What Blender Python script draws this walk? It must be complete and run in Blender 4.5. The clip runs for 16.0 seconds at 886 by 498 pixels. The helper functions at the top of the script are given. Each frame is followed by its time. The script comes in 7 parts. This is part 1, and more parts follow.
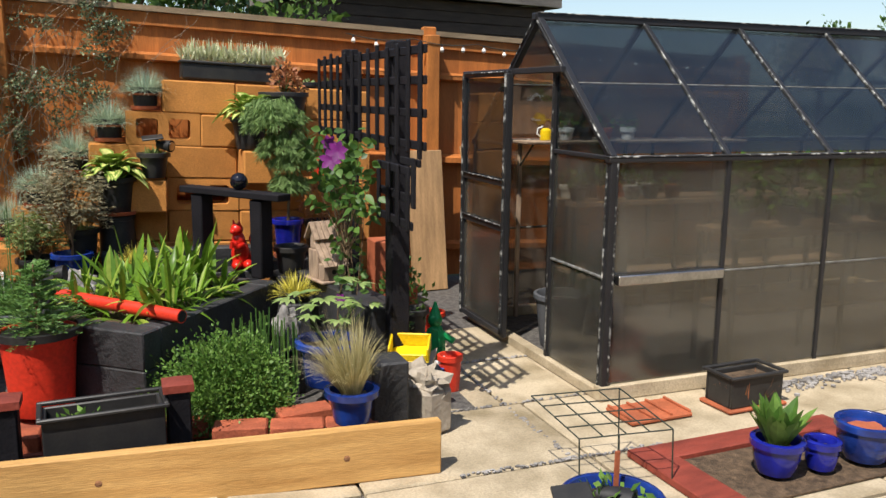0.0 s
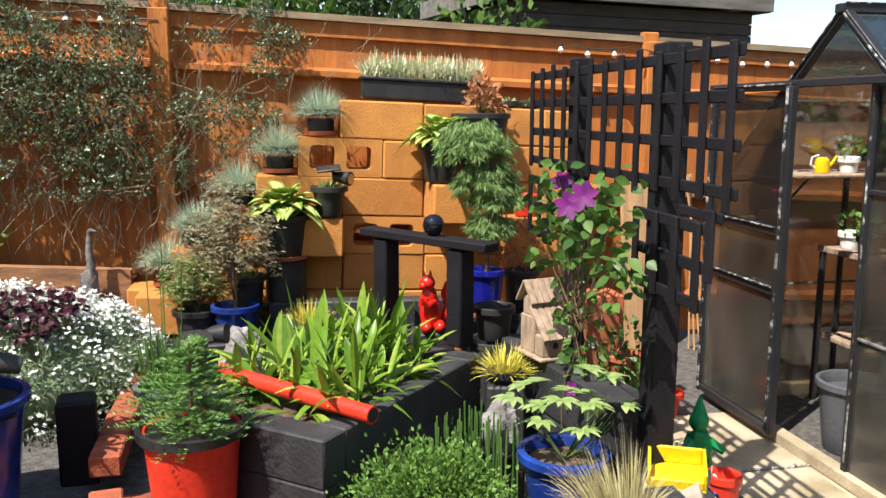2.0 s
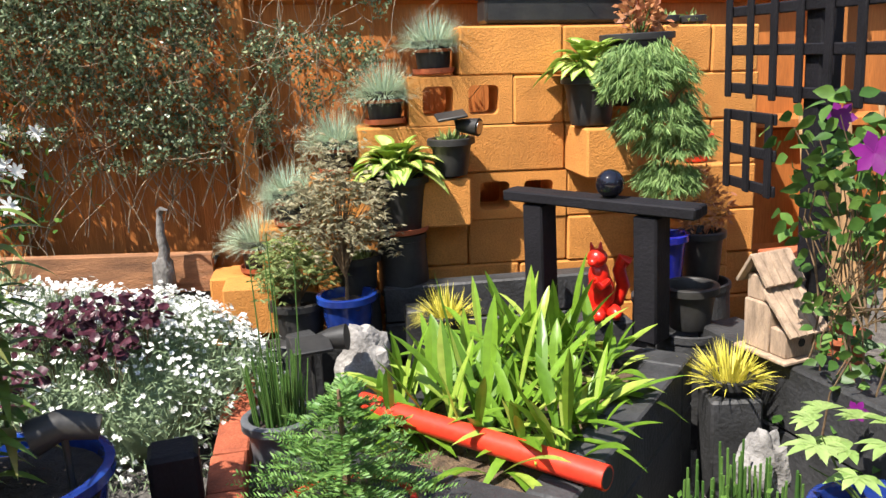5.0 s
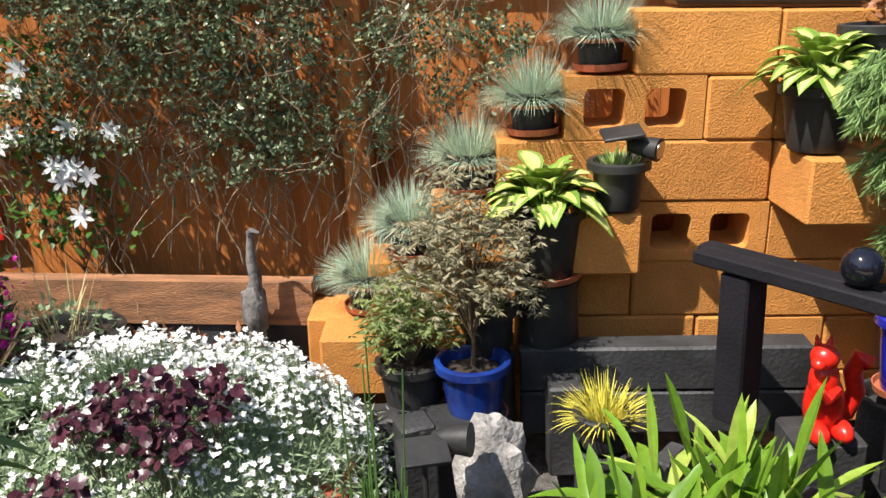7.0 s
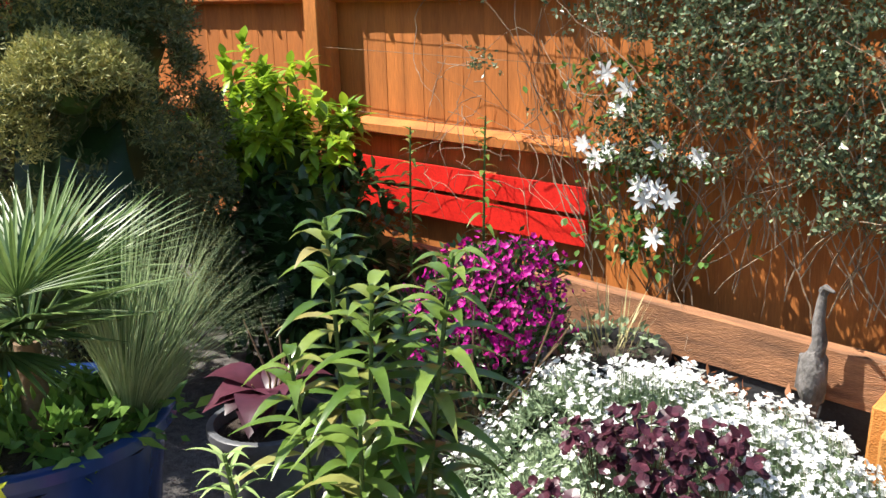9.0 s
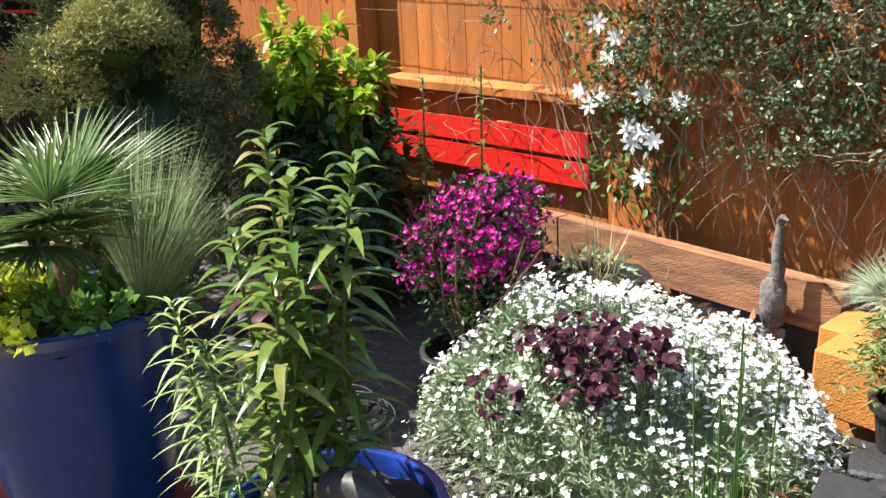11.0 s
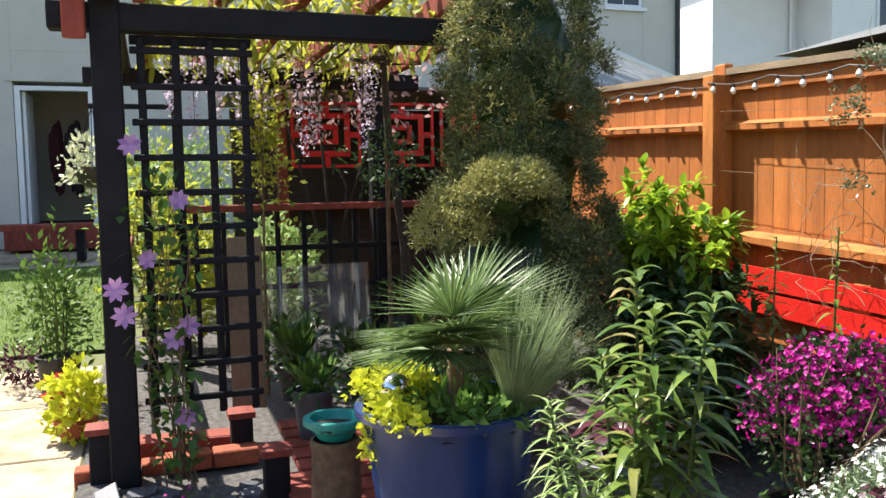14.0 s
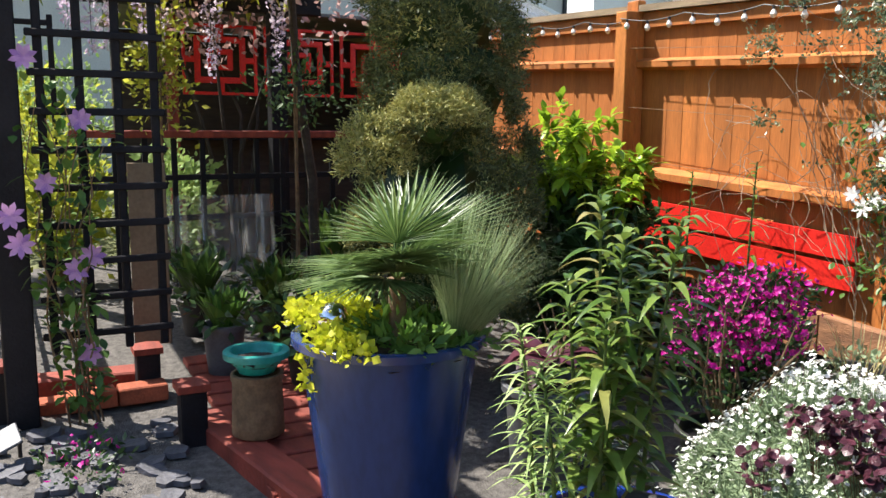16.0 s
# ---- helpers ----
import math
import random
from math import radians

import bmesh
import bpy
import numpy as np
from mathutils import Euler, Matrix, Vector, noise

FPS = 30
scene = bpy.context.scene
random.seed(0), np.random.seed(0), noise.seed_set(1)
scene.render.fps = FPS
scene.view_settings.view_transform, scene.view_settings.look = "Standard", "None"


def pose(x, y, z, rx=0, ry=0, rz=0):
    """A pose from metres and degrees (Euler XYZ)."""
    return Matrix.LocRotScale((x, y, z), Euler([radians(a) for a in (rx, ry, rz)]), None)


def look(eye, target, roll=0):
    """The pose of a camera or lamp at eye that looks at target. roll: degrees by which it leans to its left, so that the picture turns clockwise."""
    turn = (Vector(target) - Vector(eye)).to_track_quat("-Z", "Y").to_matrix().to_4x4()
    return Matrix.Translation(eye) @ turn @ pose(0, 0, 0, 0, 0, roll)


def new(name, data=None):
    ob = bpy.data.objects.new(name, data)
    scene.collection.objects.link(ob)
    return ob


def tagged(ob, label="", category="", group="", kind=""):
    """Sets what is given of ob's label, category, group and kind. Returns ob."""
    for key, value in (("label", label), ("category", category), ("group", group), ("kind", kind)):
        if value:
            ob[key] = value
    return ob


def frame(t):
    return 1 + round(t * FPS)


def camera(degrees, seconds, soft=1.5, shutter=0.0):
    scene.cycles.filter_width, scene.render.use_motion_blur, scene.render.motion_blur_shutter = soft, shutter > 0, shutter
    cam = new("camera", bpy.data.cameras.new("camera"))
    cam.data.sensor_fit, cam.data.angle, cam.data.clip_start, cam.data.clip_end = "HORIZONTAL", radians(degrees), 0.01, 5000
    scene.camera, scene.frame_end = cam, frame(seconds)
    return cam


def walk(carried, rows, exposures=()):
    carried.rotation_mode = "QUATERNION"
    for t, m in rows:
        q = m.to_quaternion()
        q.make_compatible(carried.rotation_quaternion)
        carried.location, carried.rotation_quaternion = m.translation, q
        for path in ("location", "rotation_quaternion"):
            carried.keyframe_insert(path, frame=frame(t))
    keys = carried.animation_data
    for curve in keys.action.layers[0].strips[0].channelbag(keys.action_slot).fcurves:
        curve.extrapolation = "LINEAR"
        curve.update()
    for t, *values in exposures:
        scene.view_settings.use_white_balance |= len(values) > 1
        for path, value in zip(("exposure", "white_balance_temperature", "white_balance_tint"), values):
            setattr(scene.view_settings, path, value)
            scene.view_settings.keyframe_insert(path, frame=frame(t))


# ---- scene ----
cam = camera(55.9, 16.0)
PATH = [
    (0, (-0.484, -5.397, 1.367), (0.23, -3.564, 1.009), 0.7),
    (0.5, (-0.471, -5.123, 1.377), (0.128, -3.249, 1.016), 0.4),
    (1, (-0.449, -4.858, 1.369), (0.001, -2.934, 1.065), 0.2),
    (1.5, (-0.443, -4.588, 1.383), (-0.102, -2.636, 1.112), 0.6),
    (2, (-0.547, -4.34, 1.384), (-0.159, -2.404, 1.063), 0.2),
    (2.5, (-0.625, -4.157, 1.372), (-0.194, -2.248, 0.958), -0.3),
    (3, (-0.647, -3.986, 1.349), (-0.187, -2.097, 0.879), -0.5),
    (3.5, (-0.665, -3.855, 1.337), (-0.168, -1.983, 0.838), -0.1),
    (4, (-0.72, -3.744, 1.34), (-0.197, -1.876, 0.853), -0.0),
    (4.5, (-0.811, -3.574, 1.35), (-0.398, -1.668, 0.906), -2.1),
    (4.7, (-0.826, -3.514, 1.349), (-0.48, -1.595, 0.902), -2.9),
    (6.8, (-0.794, -2.647, 1.586), (-0.727, -0.747, 0.963), -2.2),
    (7, (-0.799, -2.587, 1.567), (-0.823, -0.685, 0.95), -2.8),
    (7.5, (-0.791, -2.465, 1.545), (-1.246, -0.601, 0.981), -2.9),
    (8, (-0.716, -2.375, 1.524), (-1.633, -0.672, 1.015), -1.6),
    (8.5, (-0.729, -2.356, 1.506), (-1.888, -0.798, 1.025), -1.2),
    (9, (-0.752, -2.384, 1.51), (-2.046, -0.934, 1.035), -1.6),
    (9.5, (-0.727, -2.368, 1.494), (-2.111, -1.012, 0.998), -3.1),
    (10, (-0.595, -2.387, 1.483), (-2.022, -1.089, 0.954), -3.6),
    (10.2, (-0.527, -2.413, 1.477), (-1.957, -1.124, 0.936), -3.4),
    (12.3, (-0.089, -2.338, 1.409), (-1.695, -1.22, 0.996), -1.6),
    (12.5, (-0.113, -2.369, 1.422), (-1.781, -1.331, 1.046), -1.3),
    (13, (-0.174, -2.504, 1.432), (-1.975, -1.675, 1.166), -1.5),
    (13.5, (-0.117, -2.578, 1.449), (-1.983, -1.877, 1.283), -2.1),
    (14, (-0.037, -2.622, 1.459), (-1.922, -1.97, 1.309), -1.1),
    (14.5, (0.064, -2.703, 1.448), (-1.819, -2.041, 1.318), -0.3),
    (15, (0.168, -2.779, 1.436), (-1.709, -2.105, 1.29), 0.2),
    (15.5, (0.083, -2.792, 1.414), (-1.754, -2.034, 1.182), 0.0),
    (16, (-0.181, -2.781, 1.413), (-1.934, -1.865, 1.118), 0.4),
]
walk(cam, [(t, look(e, g, r)) for t, e, g, r in PATH],
     exposures=[(0, 0.35), (1.0, 0.65), (1.5, 0.85), (4, 1.08), (4.5, 1.2), (7, 0.9), (8, 1.0), (9, 1.26), (9.5, 1.40), (10.2, 1.38), (12.5, 1.33), (14.5, 1.38), (16, 1.3)])

# ---------- sky, sun ----------
SUN = Vector((0.50, 0.38, -1.0)).normalized()
world = bpy.data.worlds.new("sky")
scene.world = world
world.use_nodes = True
wn = world.node_tree
sky = wn.nodes.new("ShaderNodeTexSky")
sky.sky_type = 'NISHITA'
sky.sun_disc = False
sky.sun_elevation = math.asin(-SUN.z)
sky.sun_rotation = math.atan2(-SUN.x, -SUN.y)
wn.links.new(sky.outputs[0], wn.nodes["Background"].inputs[0])
wn.nodes["Background"].inputs[1].default_value = 0.125
sun_data = bpy.data.lights.new("sun", 'SUN')
sun_data.energy, sun_data.angle, sun_data.color = 5.0, radians(0.55), (1.0, 0.94, 0.86)
sun = new("sun", sun_data)
sun.rotation_mode = 'QUATERNION'
sun.rotation_quaternion = SUN.to_track_quat("-Z", "Y")

# ---------- materials ----------
def rgb(c, k=1.0):
    return (min(c[0] * k, 1), min(c[1] * k, 1), min(c[2] * k, 1), 1)


def paint(name, col, rough=0.7, vary=0.25, scale=6.0, stretch=(1, 1, 1), bump=0.15, fine=90.0, metal=0.0, stain=None, per=0.0, spec=0.4, ramp=(0.3, 0.72)):
    """A surface with coarse stains, fine grain and relief; per: difference from piece to piece."""
    m = bpy.data.materials.new(name)
    m.use_nodes = True
    nt = m.node_tree
    N, L = nt.nodes, nt.links
    b = N["Principled BSDF"]
    co = N.new("ShaderNodeTexCoord")
    mp = N.new("ShaderNodeMapping")
    mp.inputs["Scale"].default_value = stretch
    L.new(co.outputs["Object"], mp.inputs[0])
    n1, n2 = N.new("ShaderNodeTexNoise"), N.new("ShaderNodeTexNoise")
    n1.inputs["Scale"].default_value, n1.inputs["Detail"].default_value = scale, 6
    n2.inputs["Scale"].default_value, n2.inputs["Detail"].default_value = fine, 3
    L.new(mp.outputs[0], n1.inputs["Vector"])
    L.new(mp.outputs[0], n2.inputs["Vector"])
    r = N.new("ShaderNodeValToRGB")
    r.color_ramp.elements[0].position, r.color_ramp.elements[1].position = ramp
    r.color_ramp.elements[0].color = rgb(stain if stain else col, 1 - vary if not stain else 1)
    r.color_ramp.elements[1].color = rgb(col, 1 + vary * 0.5)
    L.new(n1.outputs["Fac"], r.inputs[0])
    mul = N.new("ShaderNodeMix")
    mul.data_type, mul.blend_type = 'RGBA', 'MULTIPLY'
    mul.inputs["Factor"].default_value = 0.45
    r2 = N.new("ShaderNodeValToRGB")
    r2.color_ramp.elements[0].position, r2.color_ramp.elements[1].position = 0.35, 0.65
    r2.color_ramp.elements[0].color = (0.55, 0.55, 0.55, 1)
    L.new(n2.outputs["Fac"], r2.inputs[0])
    L.new(r.outputs[0], mul.inputs[6])
    L.new(r2.outputs[0], mul.inputs[7])
    out = mul.outputs[2]
    if per:
        oi = N.new("ShaderNodeObjectInfo")
        shift = N.new("ShaderNodeMath")
        shift.operation, shift.inputs[1].default_value = 'MULTIPLY', 43.0
        L.new(oi.outputs["Random"], shift.inputs[0])
        L.new(shift.outputs[0], mp.inputs["Location"])
        mr = N.new("ShaderNodeMapRange")
        mr.inputs[3].default_value, mr.inputs[4].default_value = 1 - per, 1 + per
        L.new(oi.outputs["Random"], mr.inputs[0])
        vm = N.new("ShaderNodeVectorMath")
        vm.operation = 'SCALE'
        L.new(out, vm.inputs[0])
        L.new(mr.outputs[0], vm.inputs["Scale"])
        out = vm.outputs[0]
    L.new(out, b.inputs["Base Color"])
    b.inputs["Roughness"].default_value = rough
    b.inputs["Metallic"].default_value = metal
    b.inputs["Specular IOR Level"].default_value = spec
    if bump:
        bp = N.new("ShaderNodeBump")
        bp.inputs["Strength"].default_value, bp.inputs["Distance"].default_value = bump, 0.01
        ad = N.new("ShaderNodeMath")
        L.new(n1.outputs["Fac"], ad.inputs[0])
        L.new(n2.outputs["Fac"], ad.inputs[1])
        L.new(ad.outputs[0], bp.inputs["Height"])
        L.new(bp.outputs[0], b.inputs["Normal"])
    return m


def leafy(name, c1, c2, trans=0.35, rough=0.45, c3=None, spec=0.35):
    """Leaves: each one its own shade between the colours, and some light through them."""
    m = bpy.data.materials.new(name)
    m.use_nodes = True
    nt = m.node_tree
    N, L = nt.nodes, nt.links
    b = N["Principled BSDF"]
    g = N.new("ShaderNodeNewGeometry")
    r = N.new("ShaderNodeValToRGB")
    r.color_ramp.elements[0].color, r.color_ramp.elements[1].color = rgb(c1), rgb(c2)
    if c3:
        e = r.color_ramp.elements.new(0.85)
        e.color = rgb(c2)
        r.color_ramp.elements[2].color = rgb(c3)
    L.new(g.outputs["Random Per Island"], r.inputs[0])
    co = N.new("ShaderNodeTexCoord")
    n = N.new("ShaderNodeTexNoise")
    n.inputs["Scale"].default_value, n.inputs["Detail"].default_value = 40, 4
    L.new(co.outputs["Object"], n.inputs["Vector"])
    mr = N.new("ShaderNodeMapRange")
    mr.inputs[3].default_value, mr.inputs[4].default_value = 0.6, 1.4
    L.new(n.outputs["Fac"], mr.inputs[0])
    vm = N.new("ShaderNodeVectorMath")
    vm.operation = 'SCALE'
    L.new(r.outputs[0], vm.inputs[0])
    L.new(mr.outputs[0], vm.inputs["Scale"])
    L.new(vm.outputs[0], b.inputs["Base Color"])
    b.inputs["Roughness"].default_value = rough
    b.inputs["Specular IOR Level"].default_value = spec
    t = N.new("ShaderNodeBsdfTranslucent")
    L.new(vm.outputs[0], t.inputs["Color"])
    mx = N.new("ShaderNodeMixShader")
    mx.inputs[0].default_value = trans
    L.new(b.outputs[0], mx.inputs[1])
    L.new(t.outputs[0], mx.inputs[2])
    L.new(mx.outputs[0], N["Material Output"].inputs[0])
    return m


def glass(name, tint=(0.85, 0.9, 0.9), rough=0.05, haze=0.0, hazecol=(0.5, 0.5, 0.45), sheen=0.05):
    """A thin pane, clear or hazed with dirt."""
    m = bpy.data.materials.new(name)
    m.use_nodes = True
    nt = m.node_tree
    N, L = nt.nodes, nt.links
    N.remove(N["Principled BSDF"])
    tr, gl, df = N.new("ShaderNodeBsdfTransparent"), N.new("ShaderNodeBsdfGlossy"), N.new("ShaderNodeBsdfDiffuse")
    tl = N.new("ShaderNodeBsdfTranslucent")
    tr.inputs[0].default_value = rgb(tint)
    gl.inputs["Roughness"].default_value = rough
    df.inputs[0].default_value = rgb(hazecol)
    tl.inputs[0].default_value = rgb(hazecol)
    lw = N.new("ShaderNodeLayerWeight")
    pw, fr = N.new("ShaderNodeMath"), N.new("ShaderNodeMath")
    pw.operation, pw.inputs[1].default_value = 'POWER', 4.0
    fr.operation, fr.inputs[1].default_value, fr.inputs[2].default_value = 'MULTIPLY_ADD', 0.7, sheen
    L.new(lw.outputs["Facing"], pw.inputs[0])
    L.new(pw.outputs[0], fr.inputs[0])
    a, b2, c = N.new("ShaderNodeMixShader"), N.new("ShaderNodeMixShader"), N.new("ShaderNodeMixShader")
    a.inputs[0].default_value = 0.5
    L.new(df.outputs[0], a.inputs[1])
    L.new(tl.outputs[0], a.inputs[2])
    co = N.new("ShaderNodeTexCoord")
    n = N.new("ShaderNodeTexNoise")
    n.inputs["Scale"].default_value, n.inputs["Detail"].default_value = 4.5, 8
    mp = N.new("ShaderNodeMapping")
    mp.inputs["Scale"].default_value = (0.6, 0.6, 0.45)
    L.new(co.outputs["Object"], mp.inputs[0])
    L.new(mp.outputs[0], n.inputs["Vector"])
    mr = N.new("ShaderNodeMapRange")
    mr.inputs[1].default_value, mr.inputs[2].default_value = 0.3, 0.7
    mr.inputs[3].default_value, mr.inputs[4].default_value = haze * 0.35, min(haze * 1.9, 1)
    L.new(n.outputs["Fac"], mr.inputs[0])
    L.new(mr.outputs[0], b2.inputs[0])
    L.new(tr.outputs[0], b2.inputs[1])
    L.new(a.outputs[0], b2.inputs[2])
    L.new(fr.outputs[0], c.inputs[0])
    L.new(b2.outputs[0], c.inputs[1])
    L.new(gl.outputs[0], c.inputs[2])
    L.new(c.outputs[0], N["Material Output"].inputs[0])
    return m


def glow(name, col, k):
    m = bpy.data.materials.new(name)
    m.use_nodes = True
    b = m.node_tree.nodes["Principled BSDF"]
    b.inputs["Base Color"].default_value = rgb(col)
    b.inputs["Emission Color"].default_value = rgb(col)
    b.inputs["Emission Strength"].default_value = k
    return m


FENCE = paint("fence_stain", (0.49, 0.160, 0.032), 0.75, 0.35, 3, (3, 3, 0.5), 0.25, 60, per=0.06)
POSTW = paint("post_stain", (0.52, 0.18, 0.035), 0.75, 0.4, 4, (3, 3, 0.5), 0.3, 60)
BLOCK = paint("painted_block", (0.60, 0.25, 0.055), 0.85, 0.18, 7, (1, 1, 1), 0.5, 160, per=0.10)
CAPW = paint("weathered_cap", (0.34, 0.25, 0.15), 0.85, 0.4, 5, (0.6, 4, 4), 0.3, 80)
SLEEPER = paint("brown_sleeper", (0.40, 0.185, 0.085), 0.85, 0.4, 7, (0.8, 4, 4), 0.6, 70, stain=(0.17, 0.085, 0.045))
BLACKW = paint("black_painted_wood", (0.013, 0.012, 0.015), 0.7, 0.4, 7, (1, 1, 1), 0.25, 90, spec=0.2)
CHAR = paint("black_sleeper", (0.045, 0.045, 0.047), 0.6, 0.5, 6, (1, 1, 1), 0.4, 70, stain=(0.02, 0.02, 0.02))
REDW = paint("red_stained_wood", (0.27, 0.05, 0.03), 0.7, 0.4, 5, (1, 4, 1), 0.3, 70)
REDP = paint("red_paint", (0.75, 0.02, 0.012), 0.5, 0.15, 8, (1, 1, 1), 0.1, 90)
REDPL = paint("red_plastic", (0.72, 0.045, 0.02), 0.4, 0.2, 6, (1, 1, 1), 0.05, 60)
PINE = paint("new_pine", (0.62, 0.37, 0.13), 0.65, 0.22, 4, (0.5, 6, 6), 0.2, 45, stain=(0.47, 0.25, 0.075))
RAWW = paint("bare_board", (0.50, 0.30, 0.14), 0.8, 0.35, 5, (5, 5, 0.6), 0.2, 70)
GREYW = paint("weathered_wood", (0.42, 0.30, 0.21), 0.85, 0.45, 8, (4, 4, 1), 0.35, 80)
BLACKPL = paint("black_plastic", (0.012, 0.012, 0.0135), 0.5, 0.4, 9, (1, 1, 1), 0.08, 70, stain=(0.035, 0.033, 0.03))
GREYPL = paint("grey_plastic", (0.10, 0.105, 0.115), 0.45, 0.25, 6, (1, 1, 1), 0.08, 70)
BLUEG = paint("blue_glaze", (0.012, 0.05, 0.27), 0.18, 0.45, 7, (1, 1, 1), 0.06, 30, stain=(0.01, 0.02, 0.12), spec=0.6)
COBALT = paint("cobalt_glaze", (0.012, 0.018, 0.28), 0.14, 0.4, 7, (1, 1, 1), 0.05, 30, spec=0.6)
BIGBLUE = paint("dark_blue_glaze", (0.010, 0.026, 0.11), 0.25, 0.5, 4, (1, 1, 0.4), 0.06, 40, stain=(0.014, 0.04, 0.14), spec=0.55)
TERRA = paint("terracotta", (0.44, 0.12, 0.05), 0.8, 0.35, 8, (1, 1, 1), 0.15, 90)
SOIL = paint("soil", (0.045, 0.032, 0.022), 0.95, 0.6, 25, (1, 1, 1), 0.9, 160)
BARK = paint("bark_mulch", (0.13, 0.085, 0.05), 0.95, 0.6, 35, (1, 1, 1), 0.9, 120)
SLAB = paint("concrete_slab", (0.42, 0.345, 0.235), 0.9, 0.4, 4.5, (1, 1, 1), 0.4, 110, stain=(0.26, 0.205, 0.12), per=0.08, ramp=(0.28, 0.6))
GRAVELB = paint("dark_gravel", (0.12, 0.11, 0.10), 0.9, 0.5, 30, (1, 1, 1), 0.8, 120)
LAWN = paint("lawn_soil", (0.09, 0.14, 0.02), 0.9, 0.4, 10, (1, 1, 1), 0.6, 120)
FIELD = paint("far_ground", (0.14, 0.15, 0.06), 0.95, 0.4, 0.3, (1, 1, 1), 0.2, 30)
RENDER = paint("cream_render", (0.60, 0.57, 0.50), 0.9, 0.08, 2, (1, 1, 1), 0.15, 60)
WHITE = paint("white_render", (0.82, 0.82, 0.82), 0.8, 0.05, 2, (1, 1, 1), 0.1, 60)
UPVC = paint("white_upvc", (0.8, 0.8, 0.8), 0.35, 0.04, 6, (1, 1, 1), 0.02, 60)
SLATE = paint("slate", (0.10, 0.10, 0.115), 0.6, 0.4, 9, (1, 1, 1), 0.5, 60)
FELT = paint("roof_felt", (0.17, 0.17, 0.16), 0.9, 0.3, 4, (1, 1, 1), 0.4, 120)
SHEDW = paint("shed_boards", (0.055, 0.04, 0.03), 0.75, 0.4, 5, (1, 1, 5), 0.3, 60)
FASCIA = paint("grey_fascia", (0.21, 0.19, 0.165), 0.85, 0.5, 4, (0.5, 4, 4), 0.3, 70)
ALU = paint("black_flaking_frame", (0.02, 0.02, 0.022), 0.45, 0.3, 22, (1, 1, 1), 0.2, 80, stain=(0.02, 0.02, 0.022))
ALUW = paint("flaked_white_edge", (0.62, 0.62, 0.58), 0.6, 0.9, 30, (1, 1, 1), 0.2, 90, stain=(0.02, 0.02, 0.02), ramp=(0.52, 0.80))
HERON = paint("weathered_grey_casting", (0.20, 0.185, 0.17), 0.85, 0.5, 26, (1, 1, 0.6), 0.6, 90, stain=(0.07, 0.065, 0.06))
JOINT = paint("dull_joint_strip", (0.20, 0.20, 0.185), 0.5, 0.5, 30, (1, 1, 1), 0.1, 90, stain=(0.06, 0.06, 0.055))
STONE = paint("grey_rock", (0.36, 0.34, 0.32), 0.9, 0.45, 9, (1, 1, 1), 0.9, 60, stain=(0.15, 0.14, 0.13))
STEEL = paint("steel", (0.5, 0.5, 0.5), 0.3, 0.2, 9, (1, 1, 1), 0.05, 80, metal=1.0)
DARKWIRE = paint("green_black_wire", (0.03, 0.04, 0.03), 0.5, 0.3, 9, (1, 1, 1), 0.05, 80)
RED = paint("red_gloss", (0.68, 0.02, 0.01), 0.3, 0.15, 8, (1, 1, 1), 0.05, 60, spec=0.5)
BALL = paint("black_gloss", (0.008, 0.008, 0.014), 0.06, 0.2, 5, (1, 1, 1), 0.0, 60, spec=0.6)
ORB = paint("mirror_orb", (0.75, 0.78, 0.85), 0.06, 0.1, 5, (1, 1, 1), 0.0, 60, metal=1.0)
TEAL = paint("teal_plastic", (0.02, 0.30, 0.25), 0.35, 0.12, 5, (1, 1, 1), 0.03, 60)
YELLOW = paint("yellow_plastic", (0.85, 0.60, 0.01), 0.35, 0.1, 5, (1, 1, 1), 0.03, 60)
GREENPL = paint("green_plastic", (0.01, 0.28, 0.08), 0.35, 0.2, 5, (1, 1, 1), 0.05, 60)
CREAMPL = paint("cream_sack", (0.42, 0.36, 0.28), 0.7, 0.25, 7, (1, 1, 1), 0.3, 60)
BRICK = paint("red_brick", (0.40, 0.10, 0.045), 0.85, 0.35, 12, (1, 1, 1), 0.4, 90, per=0.15)
REDTILE = paint("quarry_tile", (0.30, 0.075, 0.04), 0.8, 0.4, 9, (1, 1, 1), 0.3, 80, per=0.18)
BULB = paint("bulb_white", (0.85, 0.8, 0.7), 0.2, 0.05, 9, (1, 1, 1), 0.0, 60)
DARKIN = paint("dark_inside", (0.03, 0.028, 0.026), 0.9, 0.3, 5, (1, 1, 1), 0.1, 60)
COAT = paint("hung_coats", (0.035, 0.02, 0.022), 0.95, 0.4, 7, (1, 1, 1), 0.3, 60)
CARD = paint("brown_board", (0.22, 0.16, 0.10), 0.85, 0.2, 6, (1, 1, 1), 0.1, 60)
PANE = glass("clean_pane", (0.9, 0.93, 0.92), 0.03, 0.05)
DIRTY = glass("dirty_polycarbonate", (0.52, 0.50, 0.45), 0.16, 0.16, (0.34, 0.33, 0.29), 0.10)
ROOFG = glass("roof_pane", (0.50, 0.54, 0.55), 0.05, 0.055, (0.16, 0.175, 0.19), 0.08)
CLEARPL = glass("clear_plastic", (0.85, 0.87, 0.88), 0.12, 0.22, (0.6, 0.6, 0.6))

